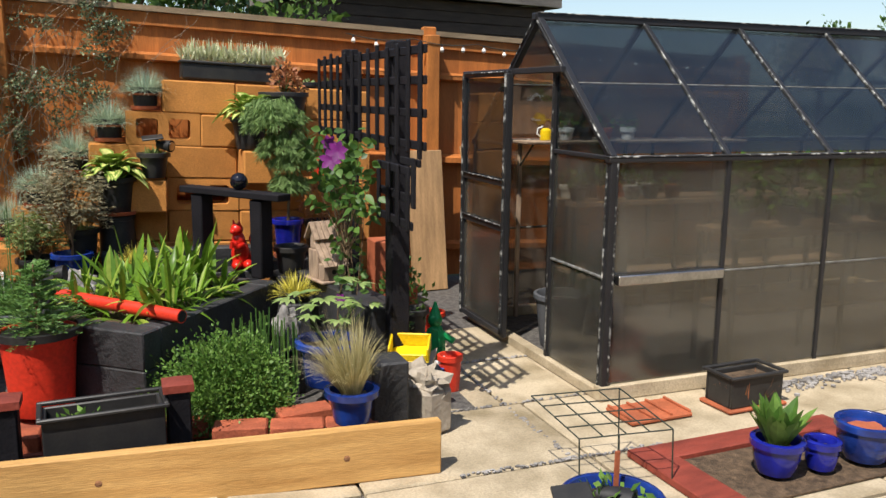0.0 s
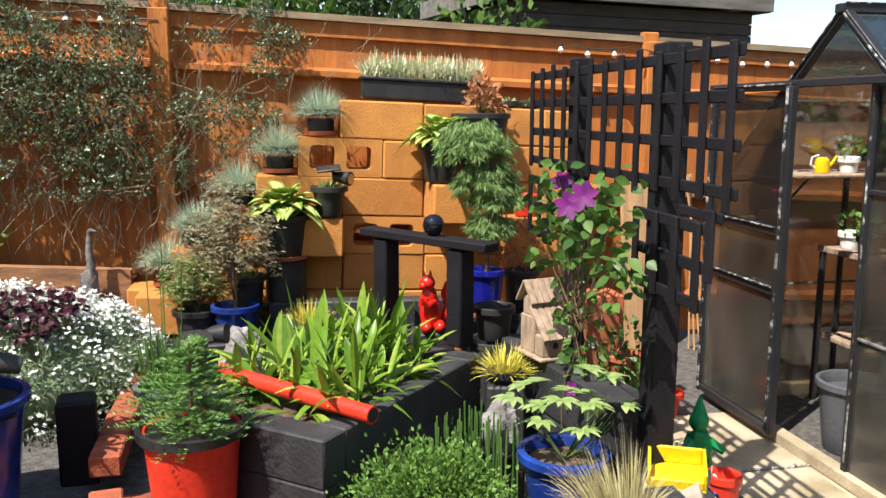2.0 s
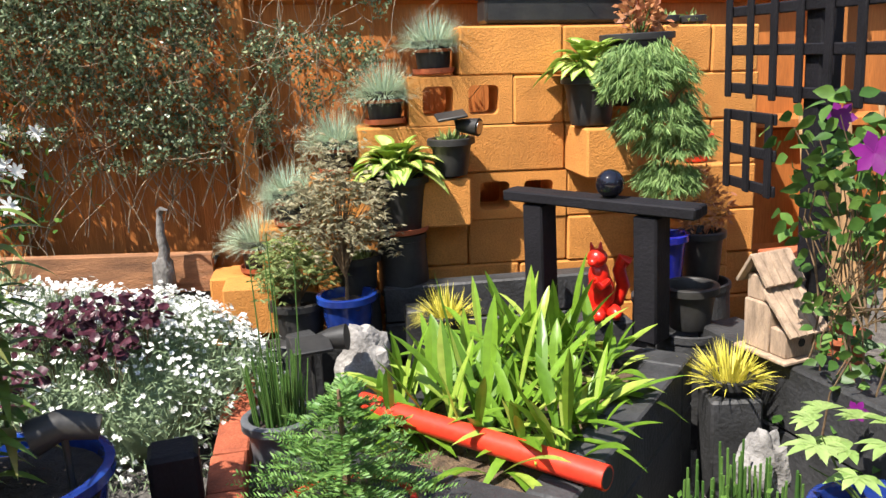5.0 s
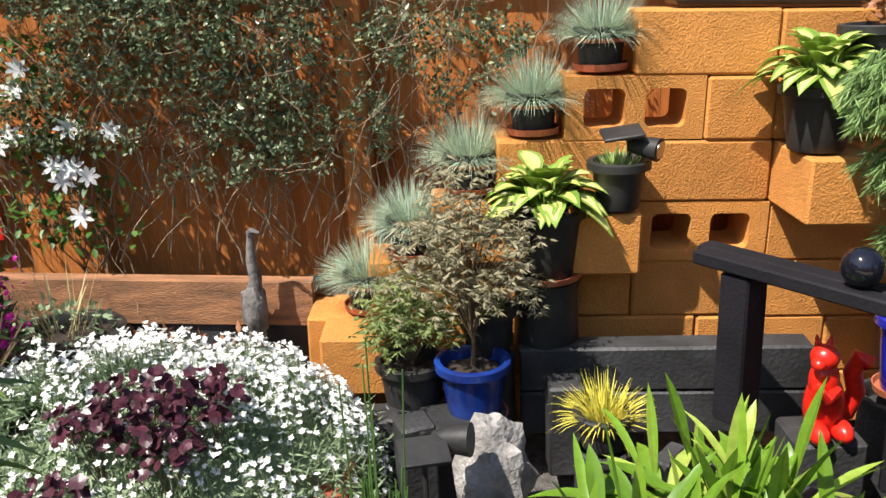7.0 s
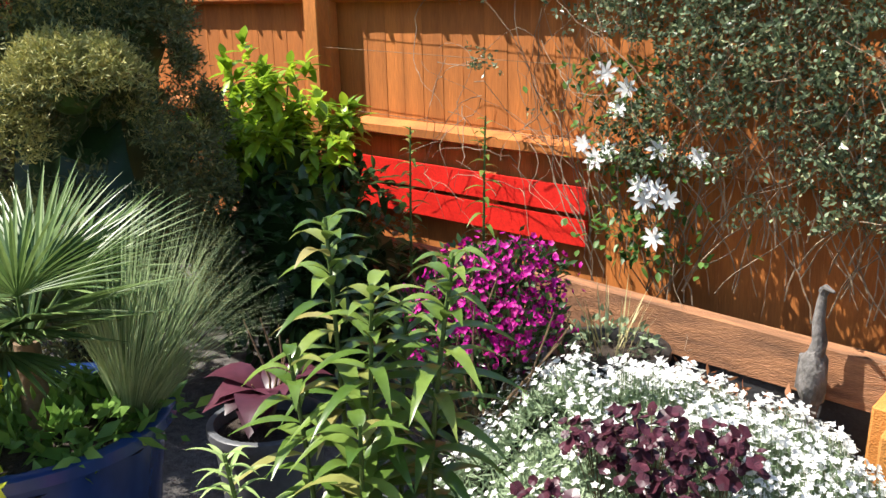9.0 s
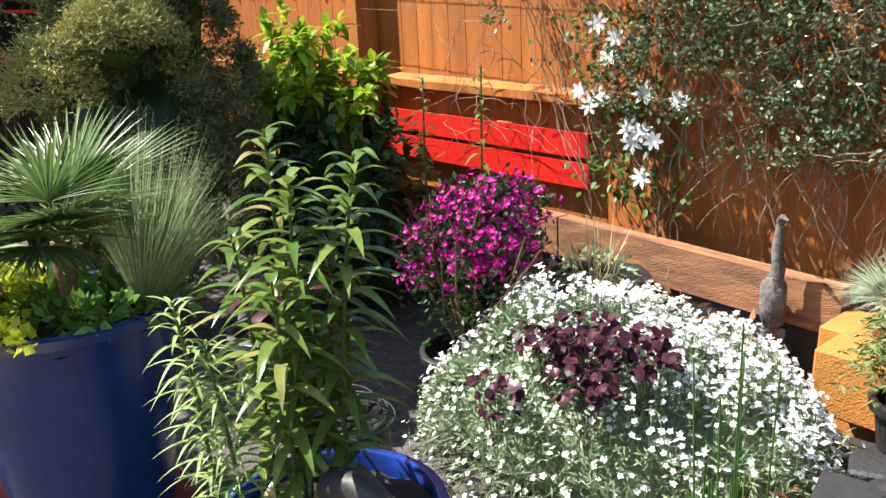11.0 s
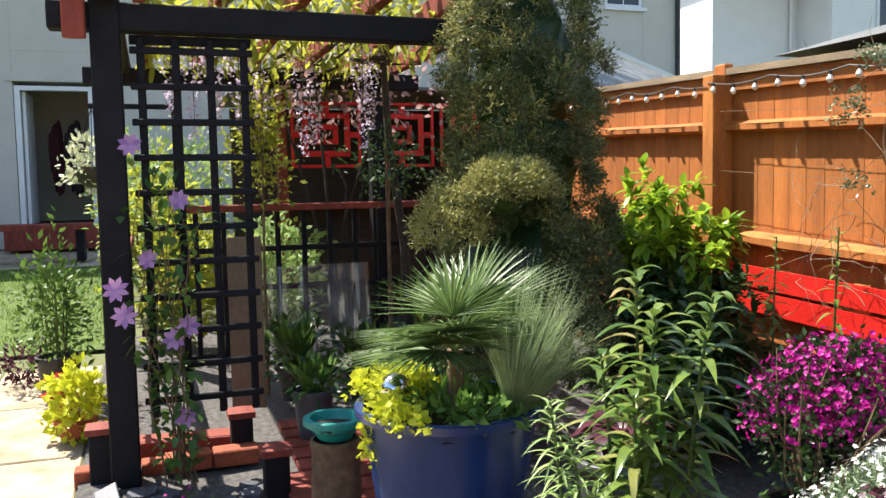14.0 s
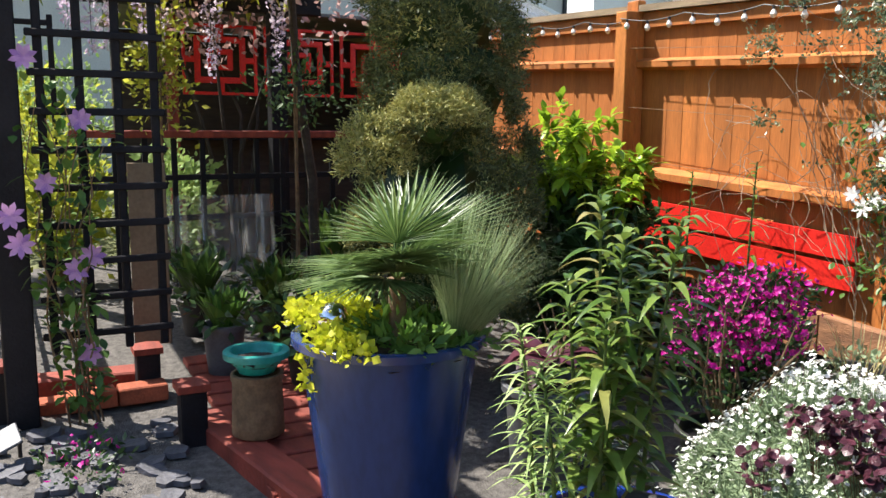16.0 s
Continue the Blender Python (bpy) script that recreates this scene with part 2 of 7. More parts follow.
FESCUE = leafy("blue_fescue", (0.27, 0.36, 0.26), (0.50, 0.60, 0.44), 0.2, 0.6, (0.58, 0.52, 0.32))
HOSTA = leafy("hosta_green", (0.16, 0.28, 0.04), (0.32, 0.45, 0.09), 0.3, 0.45)
HOSTAY = leafy("hosta_yellow", (0.62, 0.62, 0.16), (0.75, 0.74, 0.28), 0.3, 0.45)
AGAP = leafy("strap_leaf", (0.08, 0.17, 0.015), (0.19, 0.33, 0.03), 0.3, 0.35, (0.38, 0.45, 0.09))
HERB = leafy("herb_leaf", (0.07, 0.16, 0.025), (0.18, 0.31, 0.06), 0.3, 0.5)
FIR = leafy("fir_needle", (0.06, 0.15, 0.03), (0.15, 0.27, 0.06), 0.15, 0.5)
CLIMB = leafy("climber_leaf", (0.035, 0.06, 0.025), (0.20, 0.25, 0.14), 0.25, 0.3, (0.44, 0.46, 0.24))
PALESTEM = paint("pale_climber_stem", (0.30, 0.22, 0.14), 0.75, 0.5, 30)
DARKBARK = paint("dark_bark", (0.055, 0.042, 0.033), 0.9, 0.4, 20, (1, 1, 1), 0.4, 90)
STEM = paint("dry_stem", (0.20, 0.13, 0.07), 0.9, 0.4, 20, (1, 1, 1), 0.3, 90)
GSTEM = paint("green_stem", (0.08, 0.13, 0.03), 0.6, 0.3, 20, (1, 1, 1), 0.1, 90)
CLEM = leafy("clematis_leaf", (0.03, 0.085, 0.015), (0.12, 0.22, 0.04), 0.3, 0.45)
PURPLE = leafy("purple_petal", (0.085, 0.003, 0.095), (0.16, 0.007, 0.155), 0.2, 0.5)
LILAC = leafy("lilac_petal", (0.30, 0.14, 0.42), (0.55, 0.30, 0.52), 0.3, 0.5)
WHITEF = leafy("white_petal", (0.80, 0.80, 0.76), (0.9, 0.9, 0.87), 0.3, 0.6)
SILVER = leafy("silver_leaf", (0.150, 0.213, 0.112), (0.272, 0.350, 0.202), 0.2, 0.6)
MAGENTA = leafy("magenta_petal", (0.30, 0.005, 0.18), (0.62, 0.015, 0.33), 0.35, 0.5, (0.78, 0.05, 0.32))
HEUCH = leafy("dark_heuchera", (0.035, 0.010, 0.018), (0.11, 0.032, 0.048), 0.25, 0.35)
LILY = leafy("lily_leaf", (0.06, 0.12, 0.02), (0.17, 0.245, 0.05), 0.3, 0.28, (0.30, 0.26, 0.09))
PALM = leafy("palm_leaf", (0.06, 0.115, 0.03), (0.17, 0.245, 0.075), 0.22, 0.38)
FEATH = leafy("feather_grass", (0.23, 0.32, 0.15), (0.44, 0.52, 0.28), 0.35, 0.6)
STIPA = leafy("pale_feather_grass", (0.40, 0.36, 0.16), (0.62, 0.55, 0.30), 0.3, 0.6)
LIME = leafy("lime_leaf", (0.42, 0.48, 0.02), (0.66, 0.66, 0.05), 0.35, 0.45)
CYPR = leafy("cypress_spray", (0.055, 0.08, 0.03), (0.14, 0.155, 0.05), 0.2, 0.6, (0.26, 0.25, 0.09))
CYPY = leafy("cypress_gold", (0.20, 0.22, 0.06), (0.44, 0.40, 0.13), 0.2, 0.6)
# Sunlit laurel top in lime; LAURD holds shade inside crowns and plain dark leaves
LAUR = leafy("sunlit_laurel_leaf", (0.14, 0.26, 0.02), (0.42, 0.56, 0.04), 0.4, 0.3)
LAURD = leafy("dark_and_shaded_leaf", (0.018, 0.045, 0.012), (0.05, 0.10, 0.025), 0.2, 0.35)
MAPLEB = leafy("bronze_maple", (0.20, 0.18, 0.10), (0.38, 0.34, 0.21), 0.3, 0.6)
MAPLEG = leafy("olive_maple", (0.13, 0.19, 0.05), (0.28, 0.32, 0.12), 0.3, 0.6)
CEDAR = leafy("feathery_maple", (0.10, 0.19, 0.05), (0.25, 0.36, 0.12), 0.25, 0.6)
VARIEG = leafy("variegated_grass", (0.45, 0.50, 0.26), (0.72, 0.70, 0.50), 0.3, 0.6)
YGRASS = leafy("yellow_grass", (0.50, 0.46, 0.05), (0.75, 0.66, 0.13), 0.3, 0.5)
PALE = leafy("pale_green_leaf", (0.22, 0.34, 0.09), (0.38, 0.48, 0.18), 0.35, 0.5)
RUSH = leafy("horsetail", (0.04, 0.10, 0.02), (0.10, 0.19, 0.04), 0.1, 0.5)
TREEL = leafy("tree_leaf", (0.04, 0.09, 0.015), (0.13, 0.22, 0.04), 0.35, 0.5)
TREED = leafy("dark_tree_leaf", (0.03, 0.07, 0.02), (0.08, 0.14, 0.045), 0.25, 0.5)
WISL = leafy("wisteria_leaf", (0.20, 0.24, 0.03), (0.48, 0.48, 0.06), 0.5, 0.5)
WISF = leafy("wisteria_flower", (0.55, 0.42, 0.60), (0.78, 0.68, 0.76), 0.4, 0.6)
PINKW = leafy("pink_blossom", (0.38, 0.22, 0.20), (0.55, 0.38, 0.33), 0.4, 0.6)
REDLEAF = leafy("bronze_new_leaf", (0.35, 0.13, 0.06), (0.5, 0.24, 0.10), 0.35, 0.5)
BLACKGR = leafy("black_grass_blade", (0.012, 0.010, 0.014), (0.035, 0.03, 0.038), 0.1, 0.35)
GRASSB = leafy("lawn_blade", (0.10, 0.19, 0.015), (0.25, 0.36, 0.04), 0.3, 0.6)

# ---------- mesh tools ----------
rnd = random.Random(7)


class MB:
    """Collects faces of one mesh."""
    def __init__(self):
        self.v, self.f = [], []

    def add(self, vs, fs):
        o = len(self.v)
        self.v.extend(vs)
        self.f.extend([tuple(i + o for i in f) for f in fs])

    def box(self, x0, y0, z0, x1, y1, z1, m=None, c=0.004):
        """A box with chamfered edges."""
        c = min(c, (x1 - x0) * 0.3, (y1 - y0) * 0.3, (z1 - z0) * 0.3)
        vs = []
        idx = {}
        for ix, X in enumerate((x0, x1)):
            for iy, Y in enumerate((y0, y1)):
                for iz, Z in enumerate((z0, z1)):
                    sx, sy, sz = (c, -c)[ix], (c, -c)[iy], (c, -c)[iz]
                    for a, p in enumerate(((X, Y + sy, Z + sz), (X + sx, Y, Z + sz), (X + sx, Y + sy, Z))):
                        idx[ix, iy, iz, a] = len(vs)
                        vs.append(p)
        fs = []
        for s in (0, 1):
            q = [(s, 0, 0), (s, 1, 0), (s, 1, 1), (s, 0, 1)]
            fs.append([idx[a + (0,)] for a in (q if s else q[::-1])])
            q = [(0, s, 0), (0, s, 1), (1, s, 1), (1, s, 0)]
            fs.append([idx[a + (1,)] for a in (q if s else q[::-1])])
            q = [(0, 0, s), (1, 0, s), (1, 1, s), (0, 1, s)]
            fs.append([idx[a + (2,)] for a in (q if s else q[::-1])])
        for a in (0, 1):
            for b in (0, 1):
                fs.append([idx[0, a, b, 1], idx[1, a, b, 1], idx[1, a, b, 2], idx[0, a, b, 2]])
                fs.append([idx[a, 0, b, 0], idx[a, 1, b, 0], idx[a, 1, b, 2], idx[a, 0, b, 2]])
                fs.append([idx[a, b, 0, 0], idx[a, b, 1, 0], idx[a, b, 1, 1], idx[a, b, 0, 1]])
        for k in range(8):
            a = (k & 1, k >> 1 & 1, k >> 2 & 1)
            fs.append([idx[a + (0,)], idx[a + (1,)], idx[a + (2,)]])
        if m is not None:
            vs = [tuple(m @ Vector(p)) for p in vs]
        self.add(vs, fs)
        return self

    def lathe(self, prof, n=24, at=(0, 0, 0), sx=1.0, sy=1.0):
        vs, fs = [], []
        for r, z in prof:
            for i in range(n):
                a = 2 * math.pi * i / n
                vs.append((at[0] + r * sx * math.cos(a), at[1] + r * sy * math.sin(a), at[2] + z))
        for k in range(len(prof) - 1):
            for i in range(n):
                j = (i + 1) % n
                fs.append((k * n + i, k * n + j, (k + 1) * n + j, (k + 1) * n + i))
        fs.append(tuple(range(n))[::-1])
        fs.append(tuple((len(prof) - 1) * n + i for i in range(n)))
        self.add(vs, fs)
        return self

    def tube(self, pts, r0, r1=None, n=6):
        r1 = r0 if r1 is None else r1
        pts = [Vector(p) for p in pts]
        vs, fs = [], []
        for k, p in enumerate(pts):
            d = (pts[min(k + 1, len(pts) - 1)] - pts[max(k - 1, 0)])
            d = d.normalized() if d.length > 1e-9 else Vector((0, 0, 1))
            u = d.cross(Vector((0.31, 0.87, 0.2))).normalized()
            w = d.cross(u)
            r = r0 + (r1 - r0) * k / max(len(pts) - 1, 1)
            for i in range(n):
                a = 2 * math.pi * i / n
                vs.append(tuple(p + (u * math.cos(a) + w * math.sin(a)) * r))
        for k in range(len(pts) - 1):
            for i in range(n):
                j = (i + 1) % n
                fs.append((k * n + i, k * n + j, (k + 1) * n + j, (k + 1) * n + i))
        fs.append(tuple(range(n))[::-1])
        fs.append(tuple((len(pts) - 1) * n + i for i in range(n)))
        self.add(vs, fs)
        return self

    def leaf(self, p, d, length, width, droop=0.0, seg=4, fold=0.25, peak=0.4, up=None):
        """A blade from p towards d that bends down by droop; widest at peak."""
        p, d = Vector(p), Vector(d).normalized()
        side = d.cross(up if up is not None else Vector((0, 0, 1)))
        side = side.normalized() if side.length > 1e-4 else Vector((1, 0, 0))
        vs, fs = [], []
        for k in range(seg + 1):
            t = k / seg
            q = p + d * (length * t) - Vector((0, 0, droop * length * t * t))
            w = width * 0.5 * (math.sin(math.pi * t ** (math.log(0.5) / math.log(peak))) if 0 < t < 1 else (0.12 if t == 0 else 0.0))
            nrm = side.cross(d)
            vs += [tuple(q - side * w + nrm * (w * fold)), tuple(q), tuple(q + side * w + nrm * (w * fold))]
        for k in range(seg):
            a, b = 3 * k, 3 * k + 3
            fs += [(a, a + 1, b + 1, b), (a + 1, a + 2, b + 2, b + 1)]
        self.add(vs, fs)
        return self

    def chip(self, p, d, length, width, n=None):
        """One small folded leaf of two triangles."""
        p, d = Vector(p), Vector(d).normalized()
        s = d.cross(n if n is not None else Vector((rnd.uniform(-1, 1), rnd.uniform(-1, 1), rnd.uniform(-1, 1))))
        s = s.normalized() if s.length > 1e-4 else Vector((1, 0, 0))
        h = s.cross(d)
        m = p + d * (length * 0.45)
        self.add([tuple(p), tuple(m - s * width * 0.5 + h * width * 0.12), tuple(p + d * length), tuple(m + s * width * 0.5 + h * width * 0.12)], [(0, 1, 2), (0, 2, 3)])
        return self

    def blob(self, at, rx, ry, rz, n=10, rough=0.0, freq=3.0):
        """A rounded lump."""
        vs, fs = [], []
        m = 2 * n
        off = Vector((at[0] * 7.1, at[1] * 5.3, at[2] * 3.7))
        for k in range(n + 1):
            th = math.pi * k / n
            for i in range(m):
                a = 2 * math.pi * i / m
                v = Vector((math.sin(th) * math.cos(a), math.sin(th) * math.sin(a), math.cos(th)))
                s = 1 + rough * noise.noise(v * freq + off) * 2
                vs.append((at[0] + v.x * rx * s, at[1] + v.y * ry * s, at[2] + v.z * rz * s))
        for k in range(n):
            for i in range(m):
                j = (i + 1) % m
                fs.append((k * m + i, (k + 1) * m + i, (k + 1) * m + j, k * m + j))
        self.add(vs, fs)
        return self

    def mesh(self, name, smooth=True):
        me = bpy.data.meshes.new(name)
        me.from_pydata(self.v, [], self.f)
        if smooth:
            me.shade_smooth()
            me.set_sharp_from_angle(angle=radians(38))
        return me


def thing(name, x, y, z, label, category, group="", rz=0.0, kind="", rx=0.0, ry=0.0):
    ob = new(name)
    ob.matrix_basis = pose(x, y, z, rx, ry, rz)
    ob.empty_display_size = 0.05
    return tagged(ob, label, category, group, kind)


MASS = {"stems": "stem_growth", "leaves": "foliage", "flowers": "blossom", "branches": "branching", "shoots": "shoot_growth", "foliage": "foliage", "grass": "grass", "more_leaves": "foliage", "sunny_leaves": "foliage",
        "shaded_leaves": "foliage", "dry_stems": "stem_growth", "seedlings": "seedling_growth", "plants": "plant_growth", "weeds": "weed_growth", "flower_trails": "blossom", "crown": "crown", "blossom": "blossom", "underplanting": "underplanting", "creeper": "creeper"}


def part(name, mb, material, parent=None, label="", kind=""):
    me = mb if isinstance(mb, bpy.types.Mesh) else mb.mesh(name)
    if not me.materials:
        me.materials.append(material)
    mass = MASS.get(name)
    ob = new(mass or name, me)
    ob.parent = parent
    return tagged(ob, label, "", "", kind or ("stuff" if mass else ""))


def slab(name, mb, material, label, category, kind="structure"):
    me = mb.mesh(name)
    me.materials.append(material)
    return tagged(new(name, me), label, category, "", kind)


def gz(x):
    """Height of the ground, which climbs gently towards the house."""
    return 0.0 if x > 0.3 else 0.045 * (0.3 - x)


def rdir(lo=-1.0, hi=1.0):
    a = rnd.uniform(0, 2 * math.pi)
    z = rnd.uniform(lo, hi)
    r = math.sqrt(max(0, 1 - z * z))
    return Vector((r * math.cos(a), r * math.sin(a), z))

# ---------- ground ----------
g = MB()
xs = [-400, -60, -30, -20, -14, -10, -7, -5, -3, -1.5, 0.3, 2, 5, 10, 30, 100, 400]
ys = [-400, -60, -20, -8, -5, -3, -1.5, 0.5, 2, 8, 20, 60, 400]
for X in xs:
    for Y in ys:
        g.v.append((X, Y, min(gz(max(X, -14)), 0.7) - 0.03))
for i in range(len(xs) - 1):
    for j in range(len(ys) - 1):
        a = i * len(ys) + j
        g.f.append((a, a + len(ys), a + len(ys) + 1, a + 1))
slab("ground", g, FIELD, "grassy earth that reaches the horizon", "ground")


def sheet(name, x0, x1, y0, y1, lift, material, label, category, n=24, rough=0.006):
    m = MB()
    for i in range(n + 1):
        for j in range(n + 1):
            X, Y = x0 + (x1 - x0) * i / n, y0 + (y1 - y0) * j / n
            m.v.append((X, Y, gz(X) + lift + rough * noise.noise(Vector((X * 3, Y * 3, lift * 9)))))
    for i in range(n):
        for j in range(n):
            a = i * (n + 1) + j
            m.f.append((a, a + n + 1, a + n + 2, a + 1))
    return slab(name, m, material, label, category)


sheet("ground_bed", -7.0, -0.75, -2.98, 0.6, 0.0, GRAVELB, "dark gravel and soil of the planted bed", "soil", 60, 0.02)
sheet("ground_bed_front", -0.75, 0.95, -2.64, 0.6, 0.0, GRAVELB, "dark soil of the bed behind the plank", "soil", 40, 0.02)
sheet("ground_side", .95, 6.0, -.92, .52, -.004, GRAVELB, "dark gravel strip behind the greenhouse", "soil", 30, 0.004)
sheet("lawn", -11.5, -6.6, -9.0, -2.9, 0.0, LAWN, "mown green lawn before the house", "lawn", 30, 0.01)

# ---------- fence ----------
def ftop(x):
    """Top of the boards of the fence, which follows the slope."""
    return 1.80 - 0.043 * (x - 1.6)


FY = 0.42
fence = thing("fence", 0, 0, 0, "orange-brown stained feather-edge garden fence with posts and rails", "fence", kind="structure")
board = MB()
board.add([(0, 0, 0), (0.128, -0.0016, 0), (0.128, -0.0016, 1), (0, 0, 1), (0, 0.022, 0), (0.128, 0.010, 0), (0.128, 0.010, 1), (0, 0.022, 1)],
          [(0, 1, 2, 3), (5, 4, 7, 6), (1, 5, 6, 2), (4, 0, 3, 7), (3, 2, 6, 7), (4, 5, 1, 0)])
board_me = board.mesh("slat", False)
POSTS = (-9.4, -6.7, -3.94, -1.12, 1.64, 4.4)
for a, b in zip(POSTS[:-1], POSTS[1:]):
    n = round((b - a) / 0.118)
    for i in range(n):
        X = a + (b - a) * i / n
        o = part("slat", board_me, FENCE, fence)
        o.matrix_basis = Matrix.LocRotScale((X, FY + rnd.uniform(-.0004, .0004), gz(X) + 0.03), Euler((0, rnd.uniform(-.003, .003), 0)), (1, 1, ftop(X) - gz(X) - 0.05))
    for dz, h, d in ((-0.30, 0.05, 0.06), (-0.90, 0.06, 0.075), (-1.55, 0.06, 0.05)):
        r = MB()
        A, B = Vector((a, FY, ftop(a) + dz)), Vector((b, FY, ftop(b) + dz))
        r.add([(A.x, FY - d, A.z), (B.x, FY - d, B.z), (B.x, FY - d, B.z + h * .6), (A.x, FY - d, A.z + h * .6), (A.x, FY - .004, A.z - h * .3), (B.x, FY - .004, B.z - h * .3), (B.x, FY - .004, B.z + h), (A.x, FY - .004, A.z + h)],
              [(0, 1, 2, 3), (3, 2, 6, 7), (4, 5, 1, 0), (0, 3, 7, 4), (1, 5, 6, 2), (5, 4, 7, 6)])
        part("rail", r, FENCE, fence)
    for nm, d0, d1, z0, z1, mt in (("cap", -0.055, 0.06, 0.0, 0.035, CAPW), ("top_rail", -0.028, -0.004, -0.085, -0.004, FENCE)):
        r = MB()
        za, zb = ftop(a), ftop(b)
        r.add([(a, FY + d0, za + z0), (b, FY + d0, zb + z0), (b, FY + d0, zb + z1), (a, FY + d0, za + z1), (a, FY + d1, za + z0), (b, FY + d1, zb + z0), (b, FY + d1, zb + z1), (a, FY + d1, za + z1)],
              [(0, 1, 2, 3), (3, 2, 6, 7), (4, 5, 1, 0), (0, 3, 7, 4), (1, 5, 6, 2), (5, 4, 7, 6)])
        part(nm, r, mt, fence)
for X in POSTS:
    part("post", MB().box(X - 0.05, FY - 0.135, gz(X) - 0.02, X + 0.05, FY - 0.058, ftop(X) + 0.0, c=0.006).box(X - 0.05, FY - 0.058, gz(X) - 0.02, X + 0.05, FY - 0.003, ftop(X) + 0.06, c=0.006), POSTW, fence)

# string of small bulbs under the cap
for a, b in ((-6.7, -3.94), (-3.94, -1.12), (1.0, 4.4)):
    lights = thing("string_lights", a, FY - 0.15, ftop(a) - 0.02, "string of small white bulbs along the fence top", "string lights", "string lights")
    wire = []
    n = int((b - a) / 0.16)
    for i in range(n * 3 + 1):
        t = i / (n * 3)
        X = (b - a) * t
        wire.append((X, 0.01, (ftop(a + X) - ftop(a)) - 0.02 - 0.025 * abs(math.sin(t * math.pi * n / 3))))
    part("wire", MB().tube(wire, 0.003, n=4), DARKWIRE, lights)
    for i in range(n):
        w = wire[i * 3 + 1]
        bulb = part("bulb", MB().lathe([(0.003, 0.0), (0.012, -0.012), (0.016, -0.026), (0.010, -0.038), (0.002, -0.042)], 8, (w[0], w[1], w[2] - 0.012)), BULB, lights)
        part("socket", MB().lathe([(0.007, 0.014), (0.008, -0.002)], 8, (w[0], w[1], w[2] - 0.012)), BLACKPL, bulb)
# straining wires across the left panels
for k, dz in enumerate((-0.20, -0.52, -0.80)):
    trellis_wire = thing("training_wire", -3.9, FY - 0.11, ftop(-3.9) + dz, "thin galvanised training wire stretched between fence posts", "wire", "training wires")
    part("strand", MB().tube([(0.0, 0, 0), (1.3, -0.01, -0.085), (2.78, 0, -0.12)], 0.0013, n=4), STEM, trellis_wire)

# red planks fixed on the fence
red_boards = thing("red_pallet_boards", -2.46, FY - 0.03, 0.72, "two bright red painted planks fixed low on the fence", "planks")
for k in range(2):
    z0 = 0.0 + k * 0.128
    m = MB()
    m.add([(-1.46, -.02, z0 + .055), (0, -.02, z0), (0, -.02, z0 + .105), (-1.46, -.02, z0 + .165), (-1.46, 0, z0 + .055), (0, 0, z0), (0, 0, z0 + .105), (-1.46, 0, z0 + .165)],
          [(0, 1, 2, 3), (3, 2, 6, 7), (4, 5, 1, 0), (0, 3, 7, 4), (1, 5, 6, 2), (5, 4, 7, 6)])
    part("plank", m, REDP, red_boards)
part("batten", MB().box(-0.55, -0.003, -.02, -0.45, 0.022, .26), FENCE, red_boards)

# brown retaining sleepers along the foot of the fence
for a, b, za, zb in ((-4.6, -2.45, 0.70, 0.645), (-2.44, -1.30, 0.645, 0.575)):
    s = thing("retaining_sleeper", a, 0.15, 0, "brown weathered timber sleeper edging the climber bed", "sleeper", "sleepers under the fence")
    m = MB()
    L_ = b - a
    m.add([(0, 0, za - .16), (L_, 0, zb - .16), (L_, 0, zb), (0, 0, za), (0, .07, za - .16), (L_, .07, zb - .16), (L_, .07, zb), (0, .07, za)],
          [(0, 1, 2, 3), (3, 2, 6, 7), (4, 5, 1, 0), (0, 3, 7, 4), (1, 5, 6, 2), (5, 4, 7, 6)])
    part("timber", m, SLEEPER, s)
    m = MB()
    m.add([(0.01, .012, gz(a) - .02), (L_ - .01, .012, gz(b) - .02), (L_ - .01, .012, zb - .163), (0.01, .012, za - .163), (0.01, .06, gz(a) - .02), (L_ - .01, .06, gz(b) - .02), (L_ - .01, .06, zb - .163), (0.01, .06, za - .163)],
          [(0, 1, 2, 3), (3, 2, 6, 7), (4, 5, 1, 0), (0, 3, 7, 4), (1, 5, 6, 2), (5, 4, 7, 6)])
    part("lower_timber", m, CHAR, s, "black lower timber")
fill = MB()
for i in range(31):
    X = -4.6 + 3.3 * i / 30
    z = 0.675 - 0.036 * (X + 4.6)
    for k in range(4):
        fill.v.append((X, 0.205 + k * 0.07, z - 0.045 + 0.012 * noise.noise(Vector((X * 5, k, 0)))))
for i in range(30):
    for k in range(3):
        a = i * 4 + k
        fill.f.append((a, a + 4, a + 5, a + 1))
slab("soil_bed_climbers", fill, SOIL, "dark soil behind the brown sleepers", "soil")

# ---------- block wall ----------
wall = thing("block_wall", 0, 0, 0, "stepped wall of hollow concrete blocks painted orange ochre", "wall", kind="structure")
PZ, HL = 0.199, 0.2175
def btop(k, x):
    return 1.250 + k * PZ - 0.045 * x


solid_me = MB().box(0, 0, 0, 2 * HL - .004, 0.205, PZ - .003, c=0.008).mesh("block", False)
half_me = MB().box(0, 0, 0, HL - .004, 0.205, PZ - .003, c=0.008).mesh("block", False)
turned_me = MB().box(0, 0, 0, HL - .004, 0.40, PZ - .003, c=0.008).mesh("block", False)


